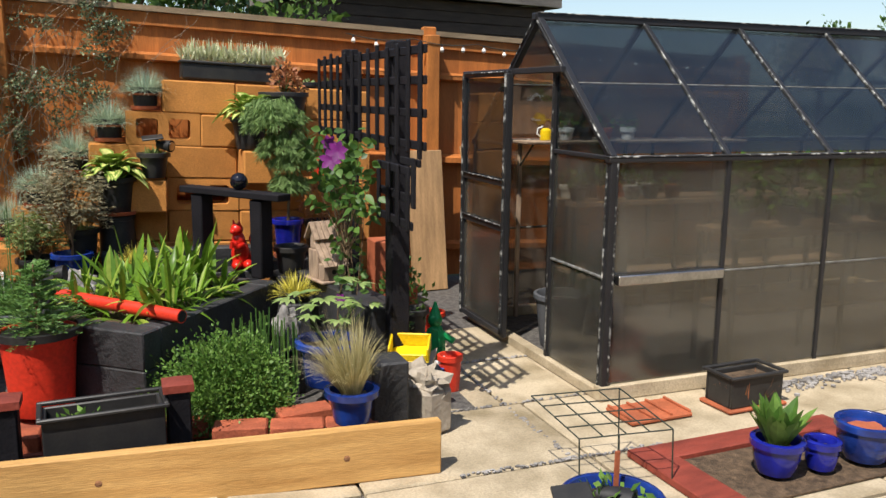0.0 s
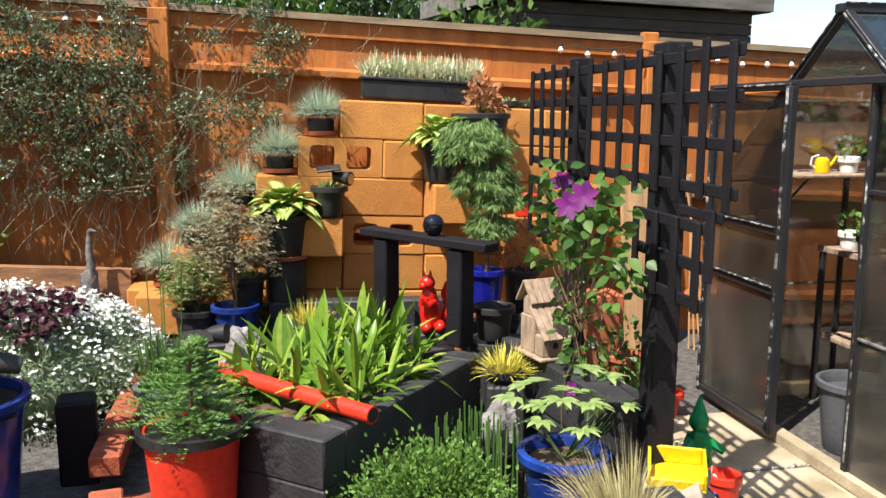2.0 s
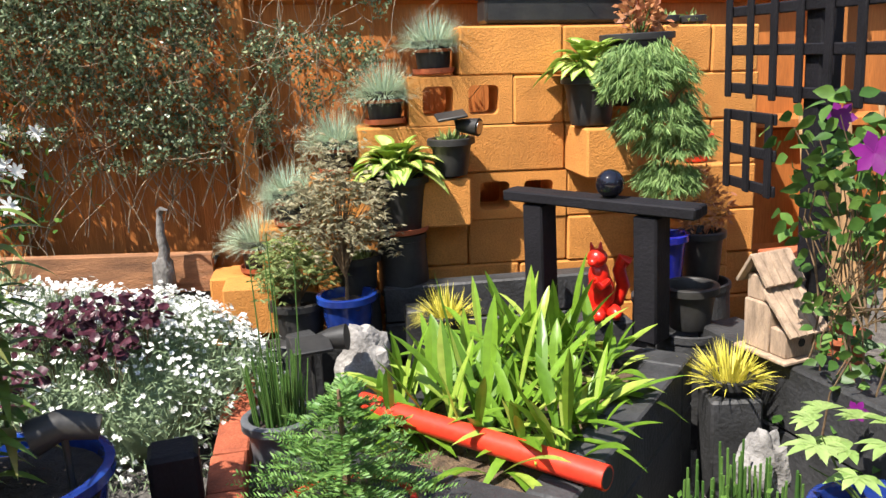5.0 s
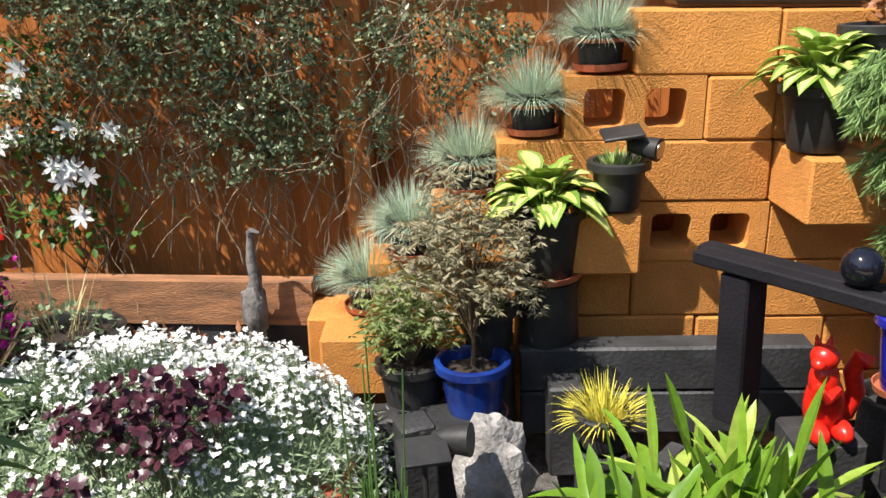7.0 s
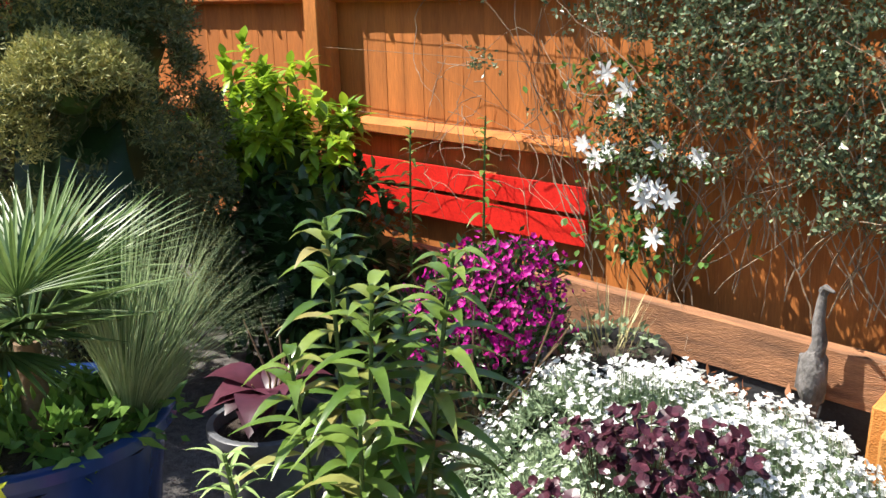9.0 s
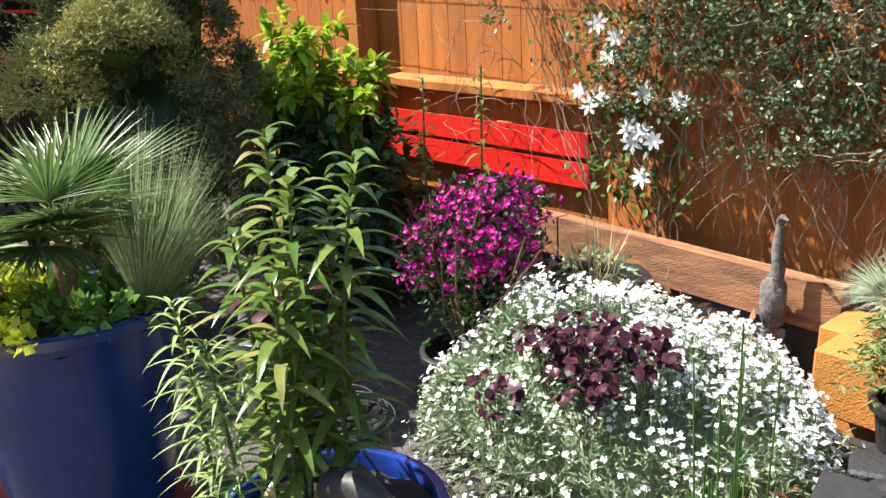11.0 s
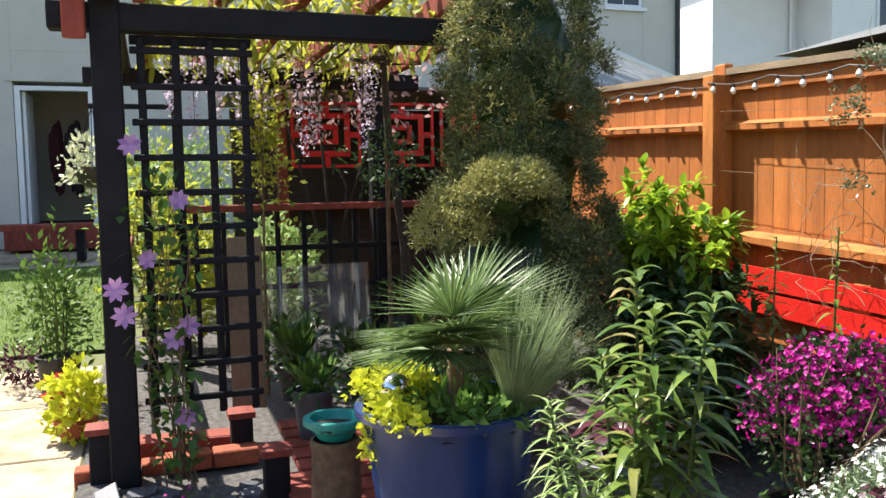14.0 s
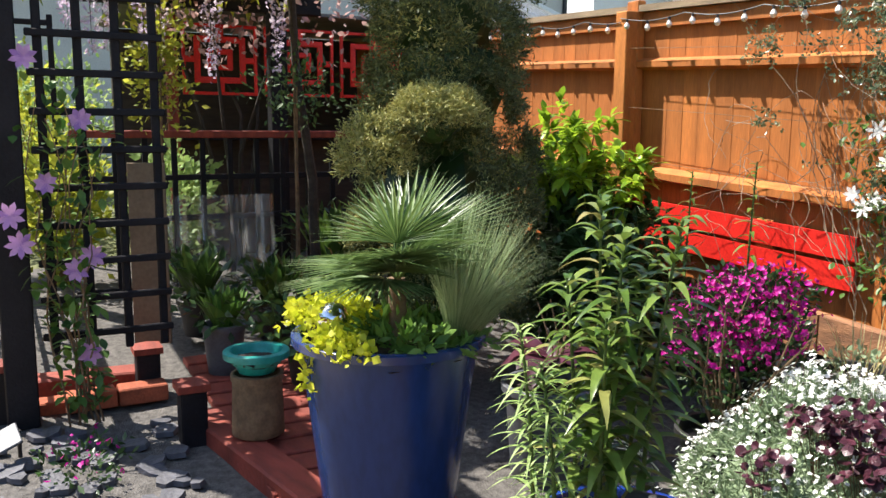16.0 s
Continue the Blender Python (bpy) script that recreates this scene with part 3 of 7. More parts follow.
def hollow():
    """A block laid on its side, its two rounded holes to the front."""
    m = MB()
    W, H, D = 2 * HL - .004, PZ - .003, 0.205
    hs = []
    for c in (W * 0.28, W * 0.72):
        ring = []
        for (sx, sz, a0) in ((1, -1, -90), (1, 1, 0), (-1, 1, 90), (-1, -1, 180)):
            for k in range(4):
                a = radians(a0 + k * 30)
                ring.append((c + sx * 0.042 + 0.022 * math.cos(a), H / 2 + sz * 0.038 + 0.022 * math.sin(a)))
        hs.append(ring)
    n = 16
    for y in (0, D):
        o = len(m.v)
        outer = [(0, 0), (W / 2, 0), (W, 0), (W, H), (W / 2, H), (0, H)]
        m.v += [(x, y, z) for x, z in outer]
        for ring in hs:
            m.v += [(x, y, z) for x, z in ring]
    o2 = 6 + 2 * n
    for base, rev in ((0, False), (o2, True)):
        for h in range(2):
            r0 = base + 6 + h * n
            q = [base + i for i in ((0, 1, 4, 5) if h == 0 else (1, 2, 3, 4))]
            bl, br, tr, tl = q
            F = []
            seq = [(br, range(0, 4)), (tr, range(4, 8)), (tl, range(8, 12)), (bl, range(12, 16))]
            for c, (corner, rr) in enumerate(seq):
                rr = list(rr)
                for i in rr[:-1]:
                    F.append((corner, r0 + i + 1, r0 + i))
                nxt = seq[(c + 1) % 4][0]
                F.append((corner, nxt, r0 + (rr[-1] + 1) % n, r0 + rr[-1]))
            m.f += [f[::-1] for f in F] if rev else F
    for h in range(2):
        for i in range(n):
            a, b = 6 + h * n + i, 6 + h * n + (i + 1) % n
            m.f.append((a, b, b + o2, a + o2))
    for i in range(6):
        j = (i + 1) % 6
        m.f.append((i, i + o2, j + o2, j))
    return m.mesh("hollow_block", False)


hollow_me = hollow()
def blk(me, x, k, y=0.0, nm="block"):
    o = part(nm, me, BLOCK, wall)
    o.matrix_basis = Matrix.LocRotScale((x + rnd.uniform(-.002, .002), y + rnd.uniform(-.004, .004), btop(k, x + .1) - PZ), Euler((0, 0.035 + rnd.uniform(-.004, .004), rnd.uniform(-.008, .008))), None)


for k, row in ((1, "-.217s .218s .653h .87h"), (0, "-.435o 0h .218s .653s"), (-1, "-.652s -.217s .435s .87h"), (-2, "-.87s -.217o .218s .653s"),
               (-3, "-1.087s -.652s -.217s .218s .653s"), (-4, "-1.305s -.87s -.435s 0s .435s .87h"), (-5, "-1.305s -.87s -.435s 0s .435s .87h")):
    for b in row.split():
        X = float(b[:-1])
        blk({'s': solid_me, 'h': half_me, 'o': hollow_me}[b[-1]], X, k, nm="hollow_block" if b[-1] == 'o' else "block")
blk(turned_me, 0.218, -1, -0.28)
blk(turned_me, -0.435, -2, -0.14)
blk(turned_me, -0.74, -2, -0.03)
blk(turned_me, -1.24, -4, -0.17)

# ---------- greenhouse ----------
GX, GY0, GY1, GE, GR = 1.54, -2.245, -0.755, 1.11, 1.765
GM = (GY0 + GY1) / 2
BAY, NB = 0.625, 5
gh = thing("greenhouse", GX, GM, 0, "black-framed aluminium greenhouse with flaking paint and dirty panes", "greenhouse")
def bar(a, b, w=0.022, d=0.022, mat=ALU, nm="glazing_bar", parent=None):
    a, b = Vector(a), Vector(b)
    L_ = (b - a).length
    m = Matrix.Translation(a) @ (b - a).to_track_quat("Z", "Y").to_matrix().to_4x4()
    part(nm, MB().box(-w / 2, -d / 2, 0, w / 2, d / 2, L_, m, c=0.003), mat, parent or gh)


def pane(pts, mat, nm="pane", th=0.004, parent=None):
    p = [Vector(q) for q in pts]
    n = (p[1] - p[0]).cross(p[2] - p[0]).normalized() * th
    k = len(p)
    m = MB()
    m.add([tuple(q) for q in p] + [tuple(q + n) for q in p], [tuple(range(k)), tuple(range(2 * k - 1, k - 1, -1))] + [(i, k + i, k + (i + 1) % k, (i + 1) % k) for i in range(k)])
    o = part(nm, m.mesh(nm, False), mat, parent or gh)
    o.visible_shadow = mat is DIRTY
    return o


hw = (GY1 - GY0) / 2
LEN = BAY * NB
for x0, y0, x1, y1, h in ((-.03, -hw - .03, LEN + .03, -hw + .03, .07), (-.03, hw - .03, LEN + .03, hw + .03, .07), (-.03, -hw + .031, .03, hw - .031, .05), (LEN - .03, -hw + .031, LEN + .03, hw - .031, .07)):
    part("base_rail", MB().box(x0, y0, 0.0, x1, y1, h), SLAB, gh, "pale stone base edging")
for s in (-1, 1):
    for i in range(NB + 1):
        bar((i * BAY, s * hw, 0.07), (i * BAY, s * hw, GE), 0.04 if i == 0 else 0.024, 0.04 if i == 0 else 0.024)
        bar((i * BAY, s * hw, GE), (i * BAY, 0, GR), 0.026, 0.026)
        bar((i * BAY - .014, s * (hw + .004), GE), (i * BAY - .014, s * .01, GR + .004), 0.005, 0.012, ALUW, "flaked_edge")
    part("gutter", MB().box(-.03, s * hw - .022, GE - .018, LEN + .03, s * hw + .022, GE + .004), ALU, gh)
    part("gutter_lip", MB().box(-.032, s * hw - .024, GE + .0045, LEN + .032, s * hw + .024, GE + .012), ALUW, gh, "white flaked gutter lip")
    for i in range(NB):
        x0, x1 = i * BAY + .013, (i + 1) * BAY - .013
        pane([(x0, s * hw, 0.075), (x1, s * hw, 0.075), (x1, s * hw, 0.565), (x0, s * hw, 0.565)], DIRTY)
        pane([(x0, s * hw, 0.575), (x1, s * hw, 0.575), (x1, s * hw, GE - .02), (x0, s * hw, GE - .02)], DIRTY)
        bar((x0, s * hw, 0.57), (x1, s * hw, 0.57), 0.012, 0.012, JOINT, "joint_strip")
        for u0, u1 in ((0.03, 0.5), (0.51, 0.98)):
            y0, z0, y1, z1 = s * hw * (1 - u0), GE + (GR - GE) * u0, s * hw * (1 - u1), GE + (GR - GE) * u1
            pane([(x0, y0, z0), (x1, y0, z0), (x1, y1, z1), (x0, y1, z1)], ROOFG, "roof_pane")
        bar((x0, s * hw * .495, GE + (GR - GE) * .505), (x1, s * hw * .495, GE + (GR - GE) * .505), 0.008, 0.008, JOINT, "joint_strip")
part("ridge", MB().box(-.03, -.025, GR - .01, LEN + .03, .025, GR + .025), ALU, gh)
part("handle_rail", MB().box(.03, -hw - .05, 0.545, BAY - .02, -hw - .01, 0.59), STEEL, gh, "dull metal strip on the side panes")
# gable ends
DY0, DY1, DH = -0.185, 0.295, 1.50
for gx in (0, LEN):
    for a, b in (((gx, -hw, 0), (gx, -hw, GE)), ((gx, hw, 0), (gx, hw, GE)), ((gx, -hw, GE), (gx, 0, GR)), ((gx, hw, GE), (gx, 0, GR))):
        bar(a, b, 0.034, 0.034)
    for yy in (DY0 - .02, DY1 + .02):
        bar((gx, yy, 0.05), (gx, yy, DH), 0.028, 0.028)
    bar((gx, -hw, GE), (gx, DY0, GE), 0.02, 0.02)
    bar((gx, DY1, GE), (gx, hw, GE), 0.02, 0.02)
    bar((gx - .03, DY0 - .14, DH + .005), (gx - .03, hw + .14, DH + .005), 0.03, 0.03, nm="door_track")
    for y0, y1 in ((-hw + .02, DY0 - .035), (DY1 + .035, hw - .02)):
        for z0, z1 in ((.055, .565), (.575, GE - .01)):
            pane([(gx, y0, z0), (gx, y1, z0), (gx, y1, z1), (gx, y0, z1)], DIRTY)
        bar((gx - .004, y0, .57), (gx - .004, y1, .57), .012, .012, JOINT, "joint_strip")
    sl = (GR - GE) / hw
    pane([(gx, -hw + .03, GE + .012), (gx, DY0 - .035, GE + .012), (gx, DY0 - .035, GE + sl * (hw + DY0 - .06))], ROOFG)
    pane([(gx, DY1 + .035, GE + .012), (gx, hw - .03, GE + .012), (gx, DY1 + .035, GE + sl * (hw - DY1 - .06))], ROOFG)
    pane([(gx, -.21, DH + .03), (gx, .21, DH + .03), (gx, .0, GR - .04)], ROOFG)
for s in (-1, 1):
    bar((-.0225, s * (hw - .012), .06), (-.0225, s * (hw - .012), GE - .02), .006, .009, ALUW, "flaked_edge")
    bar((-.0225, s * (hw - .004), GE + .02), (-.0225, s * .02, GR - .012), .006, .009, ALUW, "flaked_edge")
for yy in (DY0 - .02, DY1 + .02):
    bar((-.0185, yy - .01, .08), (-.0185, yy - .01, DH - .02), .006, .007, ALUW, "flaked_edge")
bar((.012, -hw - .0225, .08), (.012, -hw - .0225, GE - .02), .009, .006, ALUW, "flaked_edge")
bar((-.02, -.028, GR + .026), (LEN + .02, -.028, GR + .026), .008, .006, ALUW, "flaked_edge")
# the sliding door, pushed open past the gable
door = thing("greenhouse_door", GX - 0.065, -1.31, 0.045, "sliding greenhouse door pushed open, its black paint flaking", "door")
DW, DHH = 0.60, 1.45
for a, b in (((0, 0, 0), (0, 0, DHH)), ((0, DW, 0), (0, DW, DHH)), ((0, 0, DHH), (0, DW, DHH)), ((0, 0, 0.02), (0, DW, 0.02)), ((0, 0, 0.61), (0, DW, 0.61)), ((0, 0, 0.86), (0, DW, 0.86))):
    bar(a, b, 0.03, 0.03, ALU, "door_bar", door)
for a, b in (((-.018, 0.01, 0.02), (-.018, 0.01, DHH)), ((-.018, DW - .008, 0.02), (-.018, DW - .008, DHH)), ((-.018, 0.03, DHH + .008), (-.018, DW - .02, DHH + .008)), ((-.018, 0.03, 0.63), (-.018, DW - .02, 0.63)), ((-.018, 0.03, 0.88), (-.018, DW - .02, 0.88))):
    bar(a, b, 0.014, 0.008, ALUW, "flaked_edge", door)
for z0, z1 in ((.04, .595), (.625, .845), (.875, DHH - .02)):
    pane([(0, .016, z0), (0, DW - .016, z0), (0, DW - .016, z1), (0, .016, z1)], DIRTY if z0 < .8 else ROOFG, parent=door)
# greenhouse floor and staging inside
slab("floor_greenhouse", MB().box(GX + .03, GY0 + .03, -0.02, GX + LEN - .03, GY1 - .03, 0.012), GRAVELB, "dark gravelled greenhouse floor", "floor")
for (bx, by, bw, bd, bh) in ((1.98, -1.19, 2.2, 0.38, 0.76), (2.3, -2.2, 2.2, 0.35, 0.72)):
    st = thing("staging_bench", bx, by, 0.012, "grey weathered wooden staging bench inside the greenhouse", "bench", "greenhouse benches")
    for i in range(5):
        part("slat", MB().box(0, i * bd / 5, bh - .03, bw, (i + .8) * bd / 5, bh), GREYW, st)
    for i in range(4):
        for j in (0.02, bd - .06):
            part("leg", MB().box(i * (bw - .05) / 3, j, 0, i * (bw - .05) / 3 + .026, j + .026, bh - .032), ALU, st)
    part("lower_shelf", MB().box(.05, .02, .3, bw - .05, bd - .02, .325), GREYW, st)

# ---------- shed behind the fence ----------
shed = thing("shed", 2.576, 4.843, 0.04, "dark timber garden building with a grey overhanging flat roof", "shed", rz=12)
part("wall", MB().box(-1.15, -1.25, 0, 1.62, .7, 2.40), SHEDW, shed)
for k in range(13):
    part("cladding_board", MB().box(-1.16, -1.272, 0.9 + k * .115, 1.63, -1.252, 0.9 + k * .115 + .108), SHEDW, shed)
    part("cladding_board", MB().box(-1.172, -1.25, 0.9 + k * .115, -1.152, .7, 0.9 + k * .115 + .108), SHEDW, shed)
part("roof", MB().box(-1.30, -1.38, 2.45, 1.76, .8, 2.52), FELT, shed)
for q in ((-1.32, -1.42, 2.40, 1.78, -1.382, 2.585), (-1.32, -1.38, 2.395, -1.302, .8, 2.58), (1.762, -1.38, 2.395, 1.78, .8, 2.58)):
    part("fascia", MB().box(*q), FASCIA, shed, "grey weathered fascia board")
win = part("window", MB().box(-1.19, -.9, 1.75, -1.174, -.3, 2.12), UPVC, shed)
part("pane", MB().box(-1.2, -.86, 1.79, -1.192, -.34, 2.08), BALL, win)

# ---------- plant and pot builders ----------
def tuft(n, length, width, spread, droop, r0=0.03, seg=4, up0=0.25, z0=0.0, vary=0.35, sx=1.0, sy=1.0, fold=0.3):
    """Blades that fan out from one crown."""
    m = MB()
    for i in range(n):
        a = rnd.uniform(0, 2 * math.pi)
        t = rnd.random() ** 0.7
        out = spread * t
        d = Vector((math.cos(a) * out, math.sin(a) * out, 1.0 - up0 * t))
        rr = r0 * math.sqrt(rnd.random())
        m.leaf((rr * math.cos(a) * sx, rr * math.sin(a) * sy, z0), d, length * rnd.uniform(1 - vary, 1), width * rnd.uniform(.7, 1.1), droop * t * rnd.uniform(.6, 1.3), seg, fold, 0.35)
    return m


def cloud(n, c, r, size, aspect=0.5, inner=0.55, lump=0.3, freq=2.5, out=0.8, lo=-1.0, mb=None, size_var=0.4):
    """Many small leaves that fill a lumpy rounded mass."""
    m = mb or MB()
    off = rdir() * 20
    for i in range(n):
        v = rdir(lo, 1)
        s = (1 + lump * 2 * noise.noise(v * freq + off)) * (inner + (1 - inner) * rnd.random() ** 0.5)
        p = Vector((c[0] + v.x * r[0] * s, c[1] + v.y * r[1] * s, c[2] + v.z * r[2] * s))
        d = v * out + rdir() * 0.8 + Vector((0, 0, 0.2))
        L_ = size * rnd.uniform(1 - size_var, 1 + size_var)
        m.chip(p, d, L_, L_ * aspect)
    return m


def twigs(c, r, n, r0=0.006, base=(0, 0, 0)):
    m = MB()
    for i in range(n):
        v = rdir(-0.3, 1)
        e = Vector((c[0] + v.x * r[0] * .8, c[1] + v.y * r[1] * .8, c[2] + v.z * r[2] * .8))
        b = Vector(base)
        mid = b.lerp(e, 0.5) + rdir() * 0.12 * (e - b).length
        m.tube([b, mid, e], r0, r0 * 0.35, 5)
    return m


def pot_mesh(rt, rb, h, rim=0.012, sx=1.0, sy=1.0, n=28, belly=0.0):
    prof = [(rb * .96, 0.0), (rb, .006)]
    for k in (0.25, 0.5, 0.75):
        prof.append((rb + (rt - rb) * k + belly * math.sin(math.pi * k), h * k))
    prof += [(rt, h - .028), (rt + rim, h - .026), (rt + rim, h - .003), (rt + rim - .004, h), (rt - .006, h), (rt - .009, h - .004), (rt - .012, h - .05), (0.0, h - .05)]
    return MB().lathe(prof[:-1], n, sx=sx, sy=sy)


def potted(name, x, y, z, rt, rb, h, mat, label, category, foliage=(), saucer=None, group="", rz=0, soil=SOIL, rim=0.012, belly=0.0, band=None, tilt=0):
    t = thing(name, x, y, z, label, category, group, rz, rx=tilt)
    z0 = 0.0
    if saucer:
        part("saucer", MB().lathe([(rb * 1.05, 0), (rb * 1.28, .004), (rb * 1.34, .024), (rb * 1.28, .024), (rb * 1.2, .010)], 24), saucer, t)
        z0 = 0.011
    o = part("pot", pot_mesh(rt, rb, h, rim, belly=belly), mat, t)
    o.location.z = z0
    if band:
        part("band", MB().lathe([(rt * .985 + .004, h * .62), (rt * 1.0 + .004, h * .72), (rt * .99, h * .72)], 24), band, o)
    part("soil", MB().blob((0, 0, z0 + h - .045), rt - .014, rt - .014, .02, 8, 0.15), soil, t)
    for nm, mb, fm in foliage:
        f = part(nm, mb, fm, t)
        f.location.z = z0 + h - .035
    return t


def flower(m, p, n, r, wid, petals=6, cup=0.15):
    """Petals round p that face along n."""
    n = Vector(n).normalized()
    u = n.cross(Vector((0.2, 0.1, 1))).normalized()
    w = n.cross(u)
    a0 = rnd.random() * 6
    for k in range(petals):
        a = a0 + 2 * math.pi * k / petals
        d = u * math.cos(a) + w * math.sin(a) + n * cup
        m.leaf(p, d, r, wid, 0.0, 3, 0.12, 0.55, up=n)
    return m


# ---------- raised bed ----------
BN, BU, BV, BL, BW = Vector((-0.43, -1.96, 0)), Vector((0.645, 0.764, 0)), Vector((-0.764, 0.645, 0)), 1.06, 0.68
bed_rot = math.degrees(math.atan2(BU.y, BU.x))
bed = thing("raised_bed", BN.x, BN.y, 0, "square raised bed built of black-painted sleepers", "raised bed", rz=bed_rot)
for k in range(2):
    z0, z1 = (0, .26, .42)[k], (.2585, .42)[k]
    part("sleeper", MB().box(.112, 0, z0, BL - .112, .11, z1, c=.006), CHAR, bed)
    part("sleeper", MB().box(.112, BW - .11, z0, BL - .112, BW, z1, c=.006), CHAR, bed)
    part("sleeper", MB().box(0, 0, z0, .11, BW, z1, c=.006), CHAR, bed)
    part("sleeper", MB().box(BL - .11, 0, z0, BL, BW, z1, c=.006), CHAR, bed)
part("soil", MB().box(.112, .112, .1, BL - .112, BW - .112, .385, c=.01), BARK, bed, "bark-covered soil")
pipe = thing("red_pipe", -0.27, -1.85, 0.45, "length of bright red plastic pipe lying on the raised bed", "pipe", rz=133)
pm = MB().tube([(0, 0, 0), (0.25, 0, .004), (0.5, 0, .006), (0.72, 0, 0.012)], .029, .029, 18)
part("tube", pm, REDPL, pipe)
# Dark disc on the closed end, for the shade inside the pipe
part("bore", MB().tube([(-.001, 0, 0), (.0015, 0, 0)], .024, .024, 16), DARKIN, pipe)

ag = thing("strap_leaf_plant", 0, 0, 0, "clump of glossy bright green strap leaves in the raised bed", "plant")
for i in range(44):
    strap = MB()
    u, v = rnd.uniform(.18, .98), rnd.uniform(.14, .66)
    c = BN + BU * u + BV * v
    tall = rnd.uniform(.8, 1.2)
    for k in range(7):
        a = rnd.uniform(0, 6.28)
        o_ = rnd.uniform(.15, 1.6)
        strap.leaf((c.x + .02 * math.cos(a) + .05, c.y + .02 * math.sin(a), .385), (math.cos(a) * o_, math.sin(a) * o_, 1), rnd.uniform(.2, .40) * tall, rnd.uniform(.022, .042), rnd.uniform(.2, .75) * min(o_, 1), 7, .35, .6)
    part("leaf_rosette", strap, AGAP, ag)

# black sleepers at the side and under the wall
for (x, y, L_, r, z0, z1, w) in ((0.55, -0.86, 0.98, -80, 0.0, 0.42, 0.16), (-0.60, -0.10, 0.9, -4, .15, 0.45, 0.1), (-1.28, -0.24, .62, 4, .05, .30, .12)):
    s = thing("black_sleeper", x, y, z0, "black-painted timber sleeper edging a bed", "sleeper", "black sleepers", rz=r)
    part("timber", MB().box(0, -w, 0, L_, 0, (z1 - z0) / 2 - .002, c=.008), CHAR, s)
    part("timber", MB().box(0, -w, (z1 - z0) / 2 + .002, L_, 0, z1 - z0, c=.008), CHAR, s)
for (x, y, z0, w, h, r) in ((0.46, -2.36, 0.0, .15, .35, 0), (0.325, -1.25, 0.0, .15, .33, -10), (0.20, -1.66, 0.0, .13, .22, 15), (-0.93, -0.52, 0.1, .10, .30, 20), (-.84, -.34, .06, .16, .25, 5), (-.48, -.32, .1, .11, .30, 0)):
    s = thing("black_block", x, y, z0, "short upright black-painted timber block", "timber block", "black blocks", rz=r)
    part("block", MB().box(-w / 2, -w / 2, 0, w / 2, w / 2, h, c=.008), CHAR, s)

# ---------- bench with ball, statue ----------
bench = thing("small_bench", -0.15, -0.46, 0.40, "low black shrine-like bench of rough timbers", "bench", rz=-53.5)
part("seat_board", MB().box(.03, -.055, .425, .78, -.005, .462, c=.005), BLACKW, bench)
part("seat_board", MB().box(.0, .005, .42, .76, .065, .458, c=.005), BLACKW, bench)
for xx in (.11, .56):
    part("leg", MB().box(xx, -.045, 0, xx + .085, .045, .418, c=.006), BLACKW, bench)
ball = thing("gazing_ball", 0.115, -0.825, 0.862, "glossy black gazing ball on the small bench", "ball")
part("sphere", MB().blob((0, 0, .046), .047, .047, .047, 14), BALL, ball)
part("foot", MB().lathe([(.02, 0), (.024, .004), (.012, .01)], 16), BLACKPL, ball)
st = MB()
st.blob((0, 0, .10), .06, .055, .11, 12).blob((-.012, -.012, .19), .045, .042, .07, 10).blob((-.022, -.025, .272), .042, .042, .04, 12).blob((-.05, -.05, .262), .022, .024, .02, 8)
st.tube([(-.035, -.005, .30), (-.042, -.002, .335)], .013, .003, 8).tube([(-.005, -.012, .30), (-.002, -.01, .335)], .013, .003, 8)
st.tube([(-.035, -.04, .18), (-.065, -.07, .165), (-.06, -.075, .20)], .018, .013, 8).tube([(.015, -.045, .17), (-.03, -.078, .16), (-.05, -.08, .19)], .018, .013, 8)
st.blob((-.035, -.055, .035), .032, .055, .035, 8).blob((.04, -.045, .035), .032, .055, .035, 8)
st.tube([(.04, .03, .03), (.085, .03, .06), (.105, .02, .13), (.085, .015, .20), (.10, .01, .25), (.125, .005, .23)], .030, .026, 10)
o = slab("statue", st, RED, "small bright red glossy seated squirrel figure", "statue", "")
o.location, o.scale = (0.13, -0.68, 0.40), (.84, .84, .84)
block_stand = thing("statue_stand", 0.14, -0.66, 0.0, "black timber stand under the red figure", "timber block")
part("block", MB().box(-.09, -.08, 0, .09, .08, .40, c=.008), CHAR, block_stand)

# ---------- pots on the stepped wall ----------
def fescue(x, y, z, r, label="blue-grey fescue grass in a black pot on a terracotta saucer"):
    potted("potted_fescue", x, y, z, .078, .066, .125, BLACKPL, label, "potted grass",
           (("grass", tuft(1300, r * .95, .0021, 1.9, .42, .055, 4, .35), FESCUE),), TERRA, "fescue pots", rim=.008, band=TERRA)


for x, y, k in ((-1.09, .07, -4), (-.93, .04, -3), (-.73, .11, -2), (-.525, .08, -1), (-.31, .09, 0)):
    fescue(x, y, btop(k, x) + .004, rnd.uniform(.20, .23))


